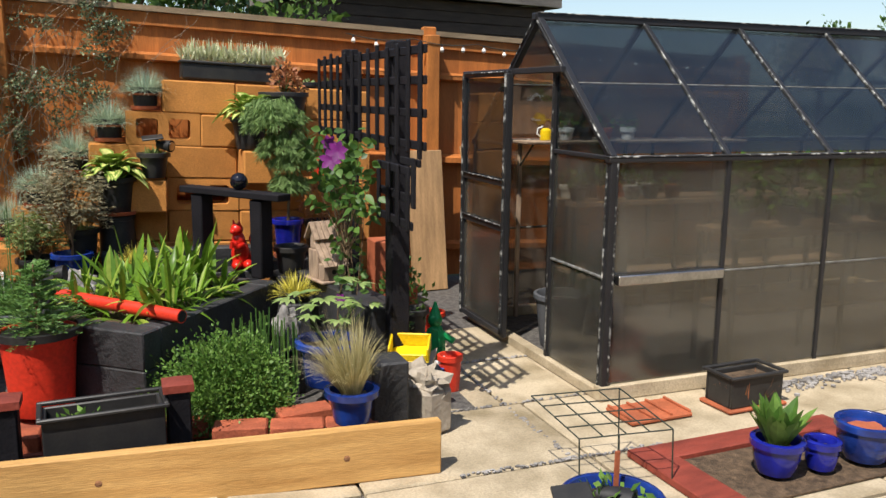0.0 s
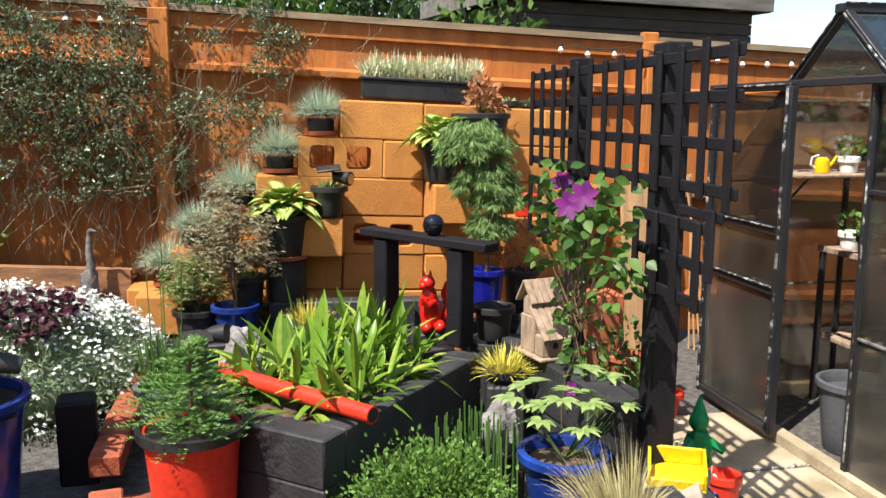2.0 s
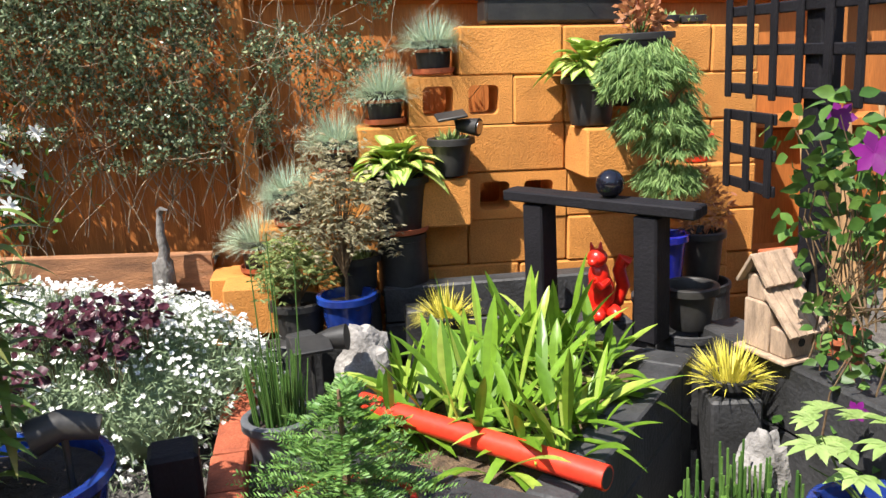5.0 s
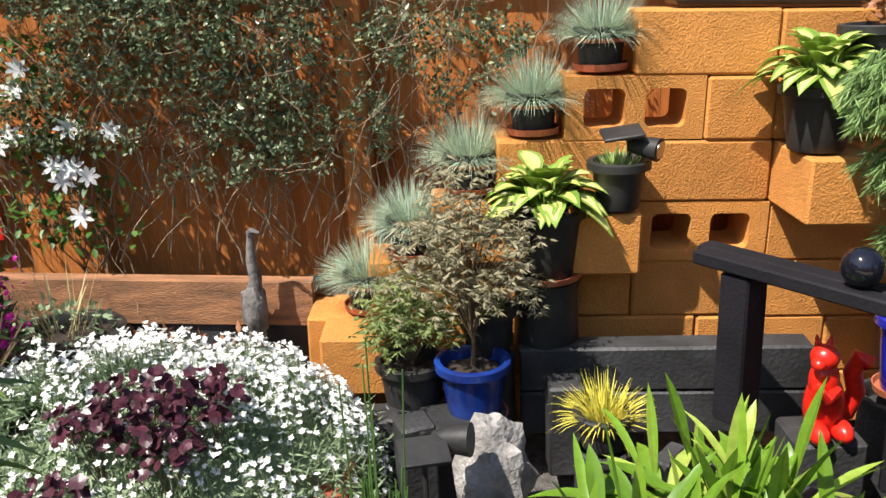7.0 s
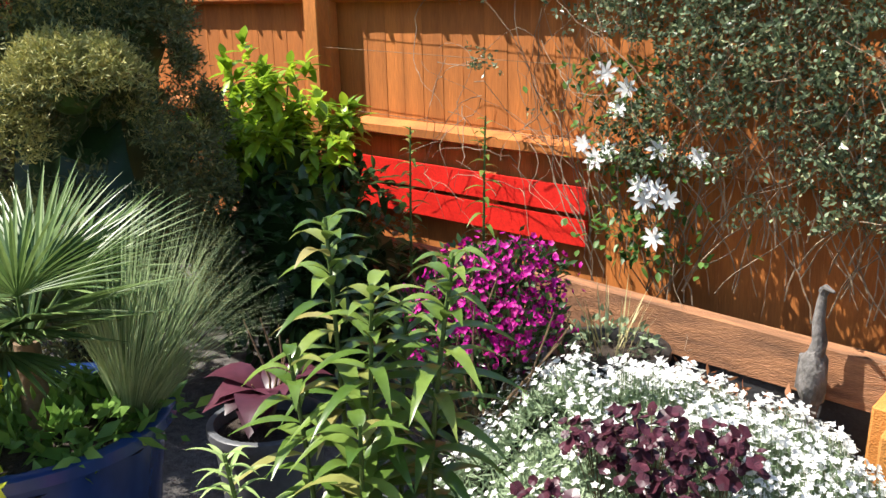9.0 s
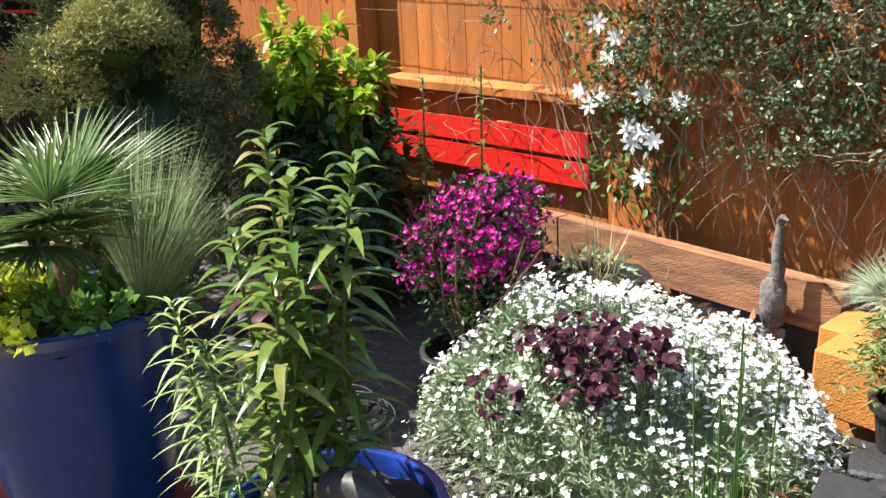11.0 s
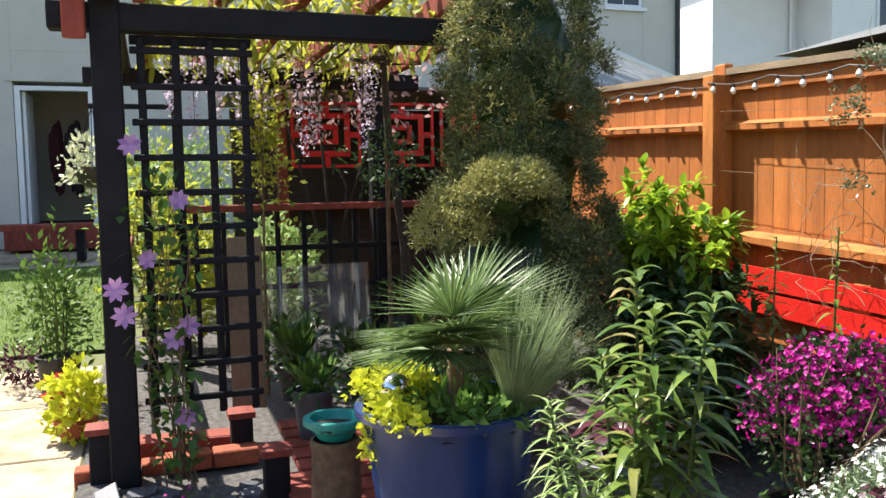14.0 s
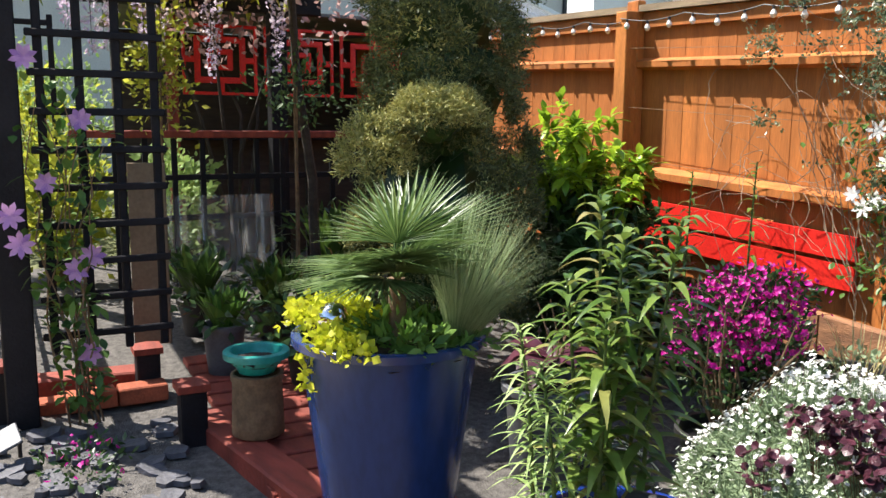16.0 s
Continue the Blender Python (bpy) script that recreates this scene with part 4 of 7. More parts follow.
def hosta(n, L_, yellow):
    """Pointed leaves on stalks, each with a pale centre laid on a green blade."""
    gm, ym, pm_ = MB(), MB(), MB()
    for i in range(n):
        a = i * 2.4 + rnd.uniform(-.3, .3)
        t = .15 + .85 * (i / n)
        out = Vector((math.cos(a), math.sin(a), 0))
        p = out * (.02 + .075 * t) + Vector((0, 0, .135 - .085 * t + rnd.uniform(-.015, .02)))
        d = out * (.35 + .75 * t) + Vector((0, 0, .95 - .75 * t)) + rdir() * .15
        l, dr = L_ * rnd.uniform(.75, 1.1), .30 + .42 * t
        gm.leaf(p, d, l, l * .58, dr, 8, .32, .40)
        ym.leaf(p + Vector((0, 0, .003)) + out * .002, d, l * .93, l * yellow * rnd.uniform(.75, 1.15), dr, 8, .34, .38)
        pm_.tube([out * .015, p], .0035, .0025, 4)
    return (("leaf_margin", gm, HOSTA), ("leaf_centre", ym, HOSTAY), ("leaf_stalk", pm_, HOSTA))


def pedestal(x, y, z0, z1, r, mat, label):
    t = thing("pedestal_pot", x, y, z0, label, "pot")
    part("body", pot_mesh(r * .93, r, z1 - z0, .006), mat, t)


potted("potted_hosta", -.51, -.10, .655, .115, .088, .215, BLACKPL, "cream and green variegated hosta in a black pot", "potted plant", hosta(62, .138, .36), TERRA, "hostas")
pedestal(-.51, -.10, .40, .653, .105, BLACKPL, "upturned black pot used as a plinth under a hosta")
potted("potted_hosta", .275, -.17, btop(-1, .32) + .004, .105, .08, .19, BLACKPL, "yellow-green variegated hosta in a black pot on a block", "potted plant", hosta(54, .14, .38), None, "hostas")
potted("potted_bulbs", -.285, -.10, btop(-2, -.32) + .004, .085, .062, .15, BLACKPL, "black pot with short yellow-green shoots", "potted plant", (("shoots", tuft(60, .09, .012, .7, .2, .05), PALE),), None)
spot = thing("solar_spotlight", -.26, -.13, btop(-2, -.3) + .11, "black solar spotlight stuck in a pot", "garden light", "solar lights")
part("panel", MB().box(-.075, -.045, .135, .045, .045, .147, pose(0, 0, 0, 12, -6, 0), c=.003), BLACKPL, spot)
part("neck", MB().tube([(0, 0, -.02), (0, 0, .09), (-.01, 0, .135)], .008, .008, 8), BLACKPL, spot)
head = part("lamp_head", MB().tube([(.0, 0, .095), (.03, -.02, .092), (.075, -.055, .085)], .022, .036, 16), BLACKPL, spot)
part("lens", MB().tube([(.0755, -.0555, .0849), (.078, -.0575, .0845)], .026, .026, 16), STEEL, head)

trough = thing("long_trough", .215, .10, btop(1, .2) + .004, "long black plastic trough on top of the block wall", "planter", ry=2.6)
part("body", MB().box(-.315, -.085, 0, .315, .085, .105, c=.012), BLACKPL, trough)
part("rim", MB().box(-.325, -.095, .098, .325, .095, .115, c=.005), BLACKPL, trough)
vm_ = MB()
for i in range(900):
    p = (rnd.uniform(-.31, .31), rnd.uniform(-.07, .07), .113)
    a = rnd.uniform(0, 6.28)
    s_ = rnd.uniform(.1, .9)
    vm_.leaf(p, (math.cos(a) * s_, math.sin(a) * s_, 1), rnd.uniform(.09, .17), .009, .35 * s_, 3, .2, .5)
part("grass", vm_, VARIEG, trough)
wide = thing("wall_planter", .50, -.10, 1.10, "black half-round wall planter with a small reddish succulent", "planter")
part("body", pot_mesh(.145, .10, .285, .012, sy=.68), BLACKPL, wide)
part("soil", MB().blob((0, 0, .25), .125, .085, .02, 8, .15), SOIL, wide)
part("succulent", cloud(260, (.02, 0, .36), (.09, .07, .10), .035, .55, .3, .5), REDLEAF, wide)
part("stems", twigs((.02, 0, .36), (.07, .05, .08), 12, .004, (0, 0, .25)), GSTEM, wide)
for x in (.70, .82):
    potted("small_bowl", x, .08, btop(1, x) + .004, .055, .045, .03, BLACKPL, "small shallow black dish with a succulent on the wall", "dish", (("succulent", cloud(40, (0, 0, .02), (.045, .045, .02), .03, .5), PALE),), None, "dishes on the wall", rim=.004)

# feathery shrub in front of the wall
ced = MB()
for i in range(620):
    cx, cz, rx_, rz_ = rnd.choice(((-.07, .64, .15, .12), (-.06, .60, .17, .12), (-.01, .45, .15, .10), (.04, .37, .12, .08), (.02, .24, .09, .07)))
    v = rdir(-.4, 1)
    k_ = rnd.uniform(.55, 1.05)
    p = Vector((cx + v.x * rx_ * k_, v.y * .14 * k_, cz + v.z * rz_ * k_))
    o_ = Vector((v.x, v.y, 0)) * .7
    for k in range(4):
        q0 = p + rdir() * .02
        for j in range(7):
            a = (j - 3) * .33
            e = Vector((o_.x * math.cos(a) - o_.y * math.sin(a), o_.x * math.sin(a) + o_.y * math.cos(a), -.75 + rnd.uniform(-.25, .35))) + rdir() * .3
            ced.chip(q0, e, rnd.uniform(.032, .060), .0042)
potted("feathery_shrub", .43, -.52, .42, .085, .065, .22, COBALT, "feathery drooping green shrub in a cobalt blue pot", "potted plant",
       (("foliage", ced, CEDAR), ("stems", MB().tube([(0, 0, 0), (.02, .02, .25), (-.03, .0, .45), (-.05, 0, .66)], .009, .004, 6).tube([(.01, .01, .2), (.07, .0, .38), (.1, -.02, .42)], .006, .003, 5).tube([(-.02, 0, .42), (.03, -.05, .55), (.06, -.08, .58)], .005, .002, 5), STEM)), TERRA)
potted("black_nursery_pot", .38, -.86, .40, .085, .068, .15, BLACKPL, "empty black nursery pot", "pot")
potted("black_nursery_pot", .64, -.40, .42, .085, .07, .2, BLACKPL, "black pot with a dry orange-brown shrub", "potted plant", (("foliage", cloud(420, (0, 0, .13), (.1, .1, .13), .03, .35), REDLEAF),))
for x, y in ((.43, -.52), (.38, -.86), (.64, -.40)):
    pedestal(x, y, 0, .415 if y > -.8 else .398, .12, CHAR, "black plinth under a pot")
potted("red_pot", .72, -.17, .86, .062, .05, .11, REDPL, "small red plastic pot on a block", "pot")
pl = thing("plinth_block", .72, -.17, .0, "orange painted block stack under a red pot", "block")
for k in range(4):
    part("block", MB().box(-.1, -.1, k * .214, .1, .1, k * .214 + .211, c=.006), BLOCK, pl)

# maples and pots at the left foot of the wall
def acer(n, r, mat_, stem, h):
    """An open crown: deeply cut leaves in loose sprays at the ends of fine branches."""
    m, br = MB(), MB()
    for i in range(n):
        v = rdir(-.5, 1)
        s_ = rnd.uniform(.45, 1.1) * (1 + .5 * noise.noise(v * 2.3 + Vector((h, n, 0))))
        tip = Vector((v.x * r[0] * s_, v.y * r[1] * s_, h + v.z * r[2] * s_))
        mid = Vector((tip.x * .45, tip.y * .45, h * .45 + tip.z * .4))
        if i % 4 == 0:
            br.tube([(0, 0, stem), mid, tip], .0028, .0009, 4)
        for q in range(5):
            p = tip + rdir() * .035
            a0 = rnd.uniform(0, 6.28)
            for k in range(5):
                a = a0 + (k - 2) * .55
                m.chip(p, Vector((math.cos(a), math.sin(a), -.45 + rnd.uniform(-.2, .3))), rnd.uniform(.020, .034), .0062)
    br.tube([(0, 0, 0), (.005, 0, stem), (0, .004, h)], .008, .004, 6)
    return (("foliage", m, mat_), ("branches", br, STEM))


potted("potted_maple", -.945, -.20, .27, .105, .085, .17, BLACKPL, "small olive-green cut-leaf maple in a black pot", "potted tree", acer(150, (.16, .14, .13), MAPLEG, .02, .15), None, "maples")
potted("potted_maple", -.755, -.30, .275, .105, .078, .19, BLUEG, "bronze cut-leaf maple in a blue glazed pot", "potted tree", acer(230, (.20, .15, .27), MAPLEB, .10, .33), TERRA, "maples")
potted("black_nursery_pot", -.70, -.16, .44, .085, .07, .15, BLACKPL, "black pot of fine green grass", "potted plant", (("grass", tuft(160, .1, .004, .8, .3, .06), MAPLEG),))
pedestal(-.945, -.20, .05, .268, .1, BLACKPL, "black plinth under a maple")
pedestal(-.755, -.30, .05, .273, .1, BLACKPL, "black plinth under a maple")
pedestal(-.70, -.16, .05, .436, .085, BLACKPL, "black plinth under a pot")

rock = thing("rock", -.71, -.55, .06, "pale grey weathered rock standing upright", "rock")
part("stone", MB().blob((0, 0, .16), .105, .085, .185, 16, .20, 2.0), STONE, rock)
sol = thing("solar_spotlight", -.90, -.66, .12, "black solar spotlight on a stake", "garden light", "solar lights")
part("panel", MB().box(-.075, -.05, .315, .055, .05, .33, pose(0, 0, 0, 14, 0, 10), c=.003), BLACKPL, sol)
part("stake", MB().tube([(0, 0, 0), (0, 0, .32)], .008, .008, 8), BLACKPL, sol)
part("lamp_head", MB().tube([(.03, -.01, .30), (.07, -.02, .31), (.125, -.035, .315)], .028, .045, 16), BLACKPL, sol)
potted("yellow_sedge", -.42, -.62, .36, .07, .06, .1, BLACKPL, "yellow sedge in a small black pot", "potted grass", (("grass", tuft(260, .16, .005, 1.2, .5, .04), YGRASS),))
pedestal(-.42, -.62, .05, .356, .08, CHAR, "black plinth under a sedge")
potted("yellow_sedge", .325, -1.25, .332, .06, .05, .05, BLACKPL, "bright yellow grass on a black block", "potted grass", (("grass", tuft(260, .17, .006, 1.2, .4, .045), YGRASS),), None)

# birdhouse
bh = thing("birdhouse", .495, -1.22, .425, "weathered wooden birdhouse with stepped slatted roofs", "birdhouse", rz=14)
part("body", MB().box(-.06, -.02, .012, .06, .085, .16, c=.004).box(-.058, -.085, .012, .058, -.021, .095, c=.004), GREYW, bh)
part("tower", MB().box(-.05, .0, .16, .05, .085, .235, c=.004), GREYW, bh)
part("base", MB().box(-.08, -.105, 0, .08, .105, .012, c=.003), GREYW, bh)
for (y0, z0, y1, z1) in ((-.02, .215, .045, .30), (.105, .21, .045, .30), (-.118, .088, .0, .205)):
    for k in range(5):
        x0 = -.075 + k * .03
        a, b = Vector((x0 + .014, y0, z0)), Vector((x0 + .014, y1, z1))
        mtx = Matrix.Translation(a) @ (b - a).to_track_quat("Z", "Y").to_matrix().to_4x4()
        mm = MB()
        mm.box(-.0135, -.006, 0, .0135, .006, (b - a).length, mtx, c=.002)
        part("roof_slat", mm, GREYW, bh)
# Dark disc for the shade in the entrance; no opening is cut
part("hole", MB().tube([(0, -.0855, .055), (0, -.087, .055)], .013, .013, 14), DARKIN, bh)

# ---------- red pot with young fir, herb bush ----------
firm = MB()
for i in range(150):
    a = rnd.uniform(0, 6.28)
    h = rnd.uniform(0, 1) ** 1.3
    ln = (.20 * (1 - h) + .07) * rnd.uniform(.7, 1.1)
    p0 = Vector((0, 0, .02 + h * .27))
    d = Vector((math.cos(a), math.sin(a), rnd.uniform(-.05, .55)))
    d.normalize()
    side = Vector((-d.y, d.x, 0)).normalized()
    for k in range(46):
        t = .15 + .85 * k / 46
        q = p0 + d * ln * t - Vector((0, 0, .06 * t * t * ln))
        s_ = 1 if k % 2 else -1
        firm.chip(q, side * s_ + d * .5 + Vector((0, 0, rnd.uniform(-.1, .5))), .024 * (1.15 - .5 * t), .0045)
fir = potted("potted_fir", -.822, -1.785, .09, .146, .118, .34, REDPL, "young green fir in a bright red plastic pot", "potted tree",
       (("branches", firm, FIR), ("stem", MB().tube([(0, 0, -.02), (0, 0, .3)], .012, .004), STEM)), None, "", rim=.008)
part("liner_rim", MB().lathe([(.152, .318), (.166, .32), (.168, .35), (.152, .352), (.146, .33)], 32), BLACKPL, fir, "black plastic rim")
herb = thing("herb_bush", -.13, -2.04, 0.0, "dense rounded bush of small fresh green leaves", "bush")
hm = MB()
for (cx, cy, cz, r) in ((0, 0, .25, .21), (-.14, .02, .2, .17), (.14, 0, .23, .16), (.02, -.08, .18, .19), (-.05, .08, .30, .15), (.1, .06, .31, .14), (-.18, -.08, .12, .12), (.18, -.1, .12, .12)):
    cloud(2000, (cx * .85, cy * .85, cz * .86), (r * .84, r * .84, r * .74), .0165, .6, .6, .55, 5, .9, -.7, hm)
part("foliage", hm, HERB, herb)
part("stems", twigs((0, 0, .26), (.24, .22, .2), 40, .004), GSTEM, herb)

# blue pot with pale cut-leaved plant
pe = MB()
for i in range(15):
    a = i * 2.4
    s_ = rnd.uniform(.25, .8)
    top = Vector((math.cos(a) * s_ * .26, math.sin(a) * s_ * .22, rnd.uniform(.13, .3)))
    for k in range(7):
        b = a + (k - 3) * .55
        pe.leaf(top, (math.cos(b), math.sin(b), .25), rnd.uniform(.05, .085), .026, .35, 4, .2, .45)
potted("potted_peony", .345, -1.90, .11, .135, .11, .2, BLUEG, "pale green divided leaves in a chipped blue glazed pot", "potted plant",
       (("leaves", pe, PALE), ("stems", twigs((0, 0, .16), (.2, .18, .14), 12, .004), GSTEM)), None, "", soil=BARK, rim=.018)
brk = thing("quartz_rock", .20, -1.66, .222, "white and grey weathered rock", "rock")
part("stone", MB().blob((0, 0, .085), .062, .055, .095, 14, .22, 2.0), STONE, brk)
# short horsetails behind the bush
hs = MB()
for i in range(60):
    x, y = rnd.uniform(-.14, .16), rnd.uniform(-.05, .05)
    hs.tube([(x, y, 0), (x + rnd.uniform(-.01, .01), y, rnd.uniform(.25, .38))], .004, .003, 5)
t_ = thing("horsetail_clump", .06, -1.76, .05, "clump of short upright green horsetail stems", "plant")
part("stems", hs, RUSH, t_)
# pale feather grass in a blue glazed pot
fm_ = MB()
for i in range(620):
    a = rnd.uniform(0, 6.28)
    s_ = rnd.random() ** .6
    fm_.leaf((.03 * math.cos(a), .03 * math.sin(a), 0), (math.cos(a) * s_ * .5 - .16, math.sin(a) * s_ * .5, 1), rnd.uniform(.25, .46), .0032, .5 * s_ + .05, 5, .2, .3)
potted("potted_feather_grass", .285, -2.50, .165, .09, .068, .13, BLUEG, "pale feather grass in a small blue glazed pot", "potted grass", (("grass", fm_, STIPA),), None, "", rim=.014, soil=BARK)

# ---------- front row: plank, trough, brick posts ----------
plank = thing("pine_plank", .568, -2.685, 0.0, "long new pine plank standing on edge", "plank", rz=180 - 4.3)
part("board", MB().box(0, -.02, 0, 1.95, .025, .205, c=.004), PINE, plank)
for x, z in ((.35, .1), (1.17, .11), (1.5, .05)):
    part("knot", MB().lathe([(.012, 0), (.010, .0008), (.003, .001)], 12, (0, 0, 0)), SLEEPER, plank).matrix_basis = pose(x, .0255, z, -90, 0, 0)
def trough_sides(owner, a, b, z0, z1):
    """Four walls of a trough, each with its turned-out rim."""
    for s in (-1, 1):
        part("long_side", MB().box(-a, s * b - (.015 if s > 0 else 0), z0, a, s * b + (.015 if s < 0 else 0), z1), BLACKPL, owner)
        part("short_side", MB().box(s * a - (.015 if s > 0 else 0), -b + .016, z0, s * a + (.015 if s < 0 else 0), b - .016, z1), BLACKPL, owner)
        part("rim", MB().box(-a - .015, s * (b + .006) - .009, z1 + .001, a + .015, s * (b + .006) + .009, z1 + .016), BLACKPL, owner)
        part("rim", MB().box(s * (a + .006) - .009, -b + .004, z1 + .001, s * (a + .006) + .009, b - .004, z1 + .016), BLACKPL, owner)


tr2 = thing("black_trough", -.58, -2.34, .08, "empty black plastic trough with a little soil", "planter", rz=4)
trough_sides(tr2, .2, .085, 0, .19)
part("base", MB().box(-.184, -.069, 0, .184, .069, .02), BLACKPL, tr2)
part("soil", MB().box(-.184, -.069, .03, .184, .069, .14, c=.01), SOIL, tr2)
part("seedlings", cloud(40, (-.08, -.02, .16), (.08, .04, .03), .03, .5), HERB, tr2)


def bollard(x, y, z, h, w=.085, tilt=0):
    t = thing("timber_bollard", x, y, z, "short black post with a red-stained pyramid cap", "post", "short posts", rz=tilt)
    part("post", MB().box(-w / 2, -w / 2, 0, w / 2, w / 2, h - .03, c=.006), BLACKW, t)
    k = w / 2 + .012
    c = MB()
    c.add([(-k, -k, h - .028), (k, -k, h - .028), (k, k, h - .028), (-k, k, h - .028), (-k, -k, h), (k, -k, h), (k, k, h), (-k, k, h), (0, 0, h + .02)],
          [(3, 2, 1, 0), (0, 1, 5, 4), (1, 2, 6, 5), (2, 3, 7, 6), (3, 0, 4, 7), (4, 5, 8), (5, 6, 8), (6, 7, 8), (7, 4, 8)])
    part("cap", c, REDW, t)


for x, y, z, h in ((-.325, -2.32, 0.03, .30), (-.90, -2.28, .05, .27), ):
    bollard(x, y, z, h)
bpost = thing("dark_post", -1.27, -1.28, .05, "short thick dark brown timber post", "post", rz=8)
part("timber", MB().box(-.065, -.065, 0, .065, .065, .33, c=.012), BLACKW, bpost)
mondo = thing("black_grass", -.52, -2.08, .04, "clump of black strappy grass", "grass plant")
part("grass", tuft(170, .17, .005, 1.6, .6, .06, 4), BLACKGR, mondo)
varg = thing("variegated_shrub", -1.22, -2.28, .05, "small shrub with cream-edged leaves", "plant")
part("leaves", cloud(260, (0, 0, .17), (.13, .12, .13), .035, .5, .3, .4), VARIEG, varg)
part("stems", twigs((0, 0, .16), (.1, .1, .1), 14, .003), STEM, varg)
# red brick edging paths
def brick_row(x0, y0, x1, y1, z, n, name="brick_edging"):
    t = thing(name, x0, y0, z, "row of old red bricks edging the bed", "bricks", "brick edging", rz=math.degrees(math.atan2(y1 - y0, x1 - x0)))
    L_ = math.hypot(x1 - x0, y1 - y0) / n
    me = MB().box(0, -.05, 0, L_ - .008, .055, .075, c=.006).mesh("brick", False)
    for i in range(n):
        o = part("brick", me, BRICK, t)
        o.matrix_basis = pose(i * L_, rnd.uniform(-.004, .004), rnd.uniform(-.004, .004), rnd.uniform(-1, 1), rnd.uniform(-1, 1), rnd.uniform(-1.5, 1.5))


tiles = thing("red_tile_path", -1.30, -2.22, .03, "worn red quarry tiles laid between the beds", "tiles", rz=3)
tile_me = MB().box(0, 0, 0, .188, .188, .035, c=.005).mesh("tile", False)
for i in range(4):
    for j in range(4):
        o = part("tile", tile_me, REDTILE, tiles)
        o.matrix_basis = pose(i * .197 + rnd.uniform(-.004, .004), j * .197, rnd.uniform(-.005, .005), rnd.uniform(-1.2, 1.2), rnd.uniform(-1.2, 1.2), rnd.uniform(-2, 2))
brick_row(-1.17, -.40, -1.15, -1.50, .16, 5)
brick_row(-1.13, -1.58, -1.0, -2.2, .08, 3)
brick_row(-1.0, -2.12, -.2, -2.16, .05, 4)
brick_row(.05, -2.25, .5, -2.2, .06, 2)
brick_row(-.2, -2.28, .42, -2.42, .05, 3)

# ---------- clematis trellis ----------
TX0, TY0, TX1, TY1 = .60, -.68, .60, -2.37
tre = thing("black_trellis", TX0, TY0, 0, "black-painted square lattice trellis carrying a purple clematis", "trellis", rz=-90)
TL = TY0 - TY1
for i in range(13):
    x = TL * i / 12
    part("slat", MB().box(x - .017, -.012, 1.15 if i < 8 else 1.13 + .02 * (i % 2), x + .017, .0, 1.57 + .008 * (i % 3)), BLACKW, tre)
for z in (1.18, 1.305, 1.43, 1.545):
    part("crosspiece", MB().box(-.03, .002, z - .017, TL + .03, .014, z + .017), BLACKW, tre)
for xa, xb, za, zb in ((-.02, .29, .84, 1.11), (1.13, 1.57, .83, 1.09)):
    n = 3 if xb < 1 else 4
    for i in range(n):
        x = xa + .02 + (xb - xa - .04) * i / (n - 1)
        part("slat", MB().box(x - .018, -.012, za, x + .018, 0, zb), BLACKW, tre)
    for z in (za + .02, (za + zb) / 2, zb - .02):
        part("crosspiece", MB().box(xa, .002, z - .018, xb, .014, z + .018), BLACKW, tre)
part("slat", MB().box(1.60, -.012, .93, 1.64, 0, 1.13), BLACKW, tre)
part("crosspiece", MB().box(1.42, .002, 1.095, 1.66, .014, 1.125), BLACKW, tre)
part("post", MB().box(.415, .016, .42, .495, .086, 1.6, c=.005), BLACKW, tre)
part("post", MB().box(1.175, .016, .0, 1.275, .1, 1.60, c=.005), BLACKW, tre)
cl = thing("purple_clematis", .51, -1.74, 0.12, "clematis with purple flowers climbing the black trellis", "climber")
cm_, cs_ = MB(), MB()
FACE = Vector((-.6, -.8, .35))
for i in range(9):
    p = Vector((rnd.uniform(-.02, .06), rnd.uniform(.1, .45), 0))
    pts = [p]
    for k in range(7):
        p = p + Vector((rnd.uniform(-.025, .025), rnd.uniform(-.07, .05), rnd.uniform(.10, .16)))
        pts.append(p)
        for j in range(3):
            a = rnd.uniform(0, 6.28)
            cm_.leaf(p + rdir() * .05, (math.cos(a), math.sin(a), rnd.uniform(-.6, .2)), rnd.uniform(.03, .055), .03, .1, 4, .2, .4, up=FACE + rdir() * .8)
    cs_.tube(pts, .0035, .0018, 5)
for i in range(27):
    t = rnd.random()
    c = Vector((rnd.uniform(-.10, -.01), .38 - .76 * t, .84 + rnd.uniform(-.09, .18) + .10 * t * rnd.random()))
    for j in range(9):
        a = rnd.uniform(0, 6.28)
        cm_.leaf(c + rdir() * .06, (math.cos(a), math.sin(a), rnd.uniform(-.8, .3)), rnd.uniform(.034, .062), .034, .12, 4, .22, .38, up=FACE + rdir() * .9)
    cs_.tube([(.0, rnd.uniform(.1, .4), .5), (c.x * .5, c.y * .7 + .06, c.z - .12), c], .0025, .0012, 4)
part("leaves", cm_, CLEM, cl)
part("stems", cs_, STEM, cl)
for p, r in (((-.11, .01, .965), .054), ((-.11, -.12, 1.01), .052), ((-.07, .20, 1.03), .040), ((-.05, .10, .30), .03)):
    part("flower", flower(MB(), p, (-.5, -1, .3), r, r * .62, 6, .12), PURPLE, cl)
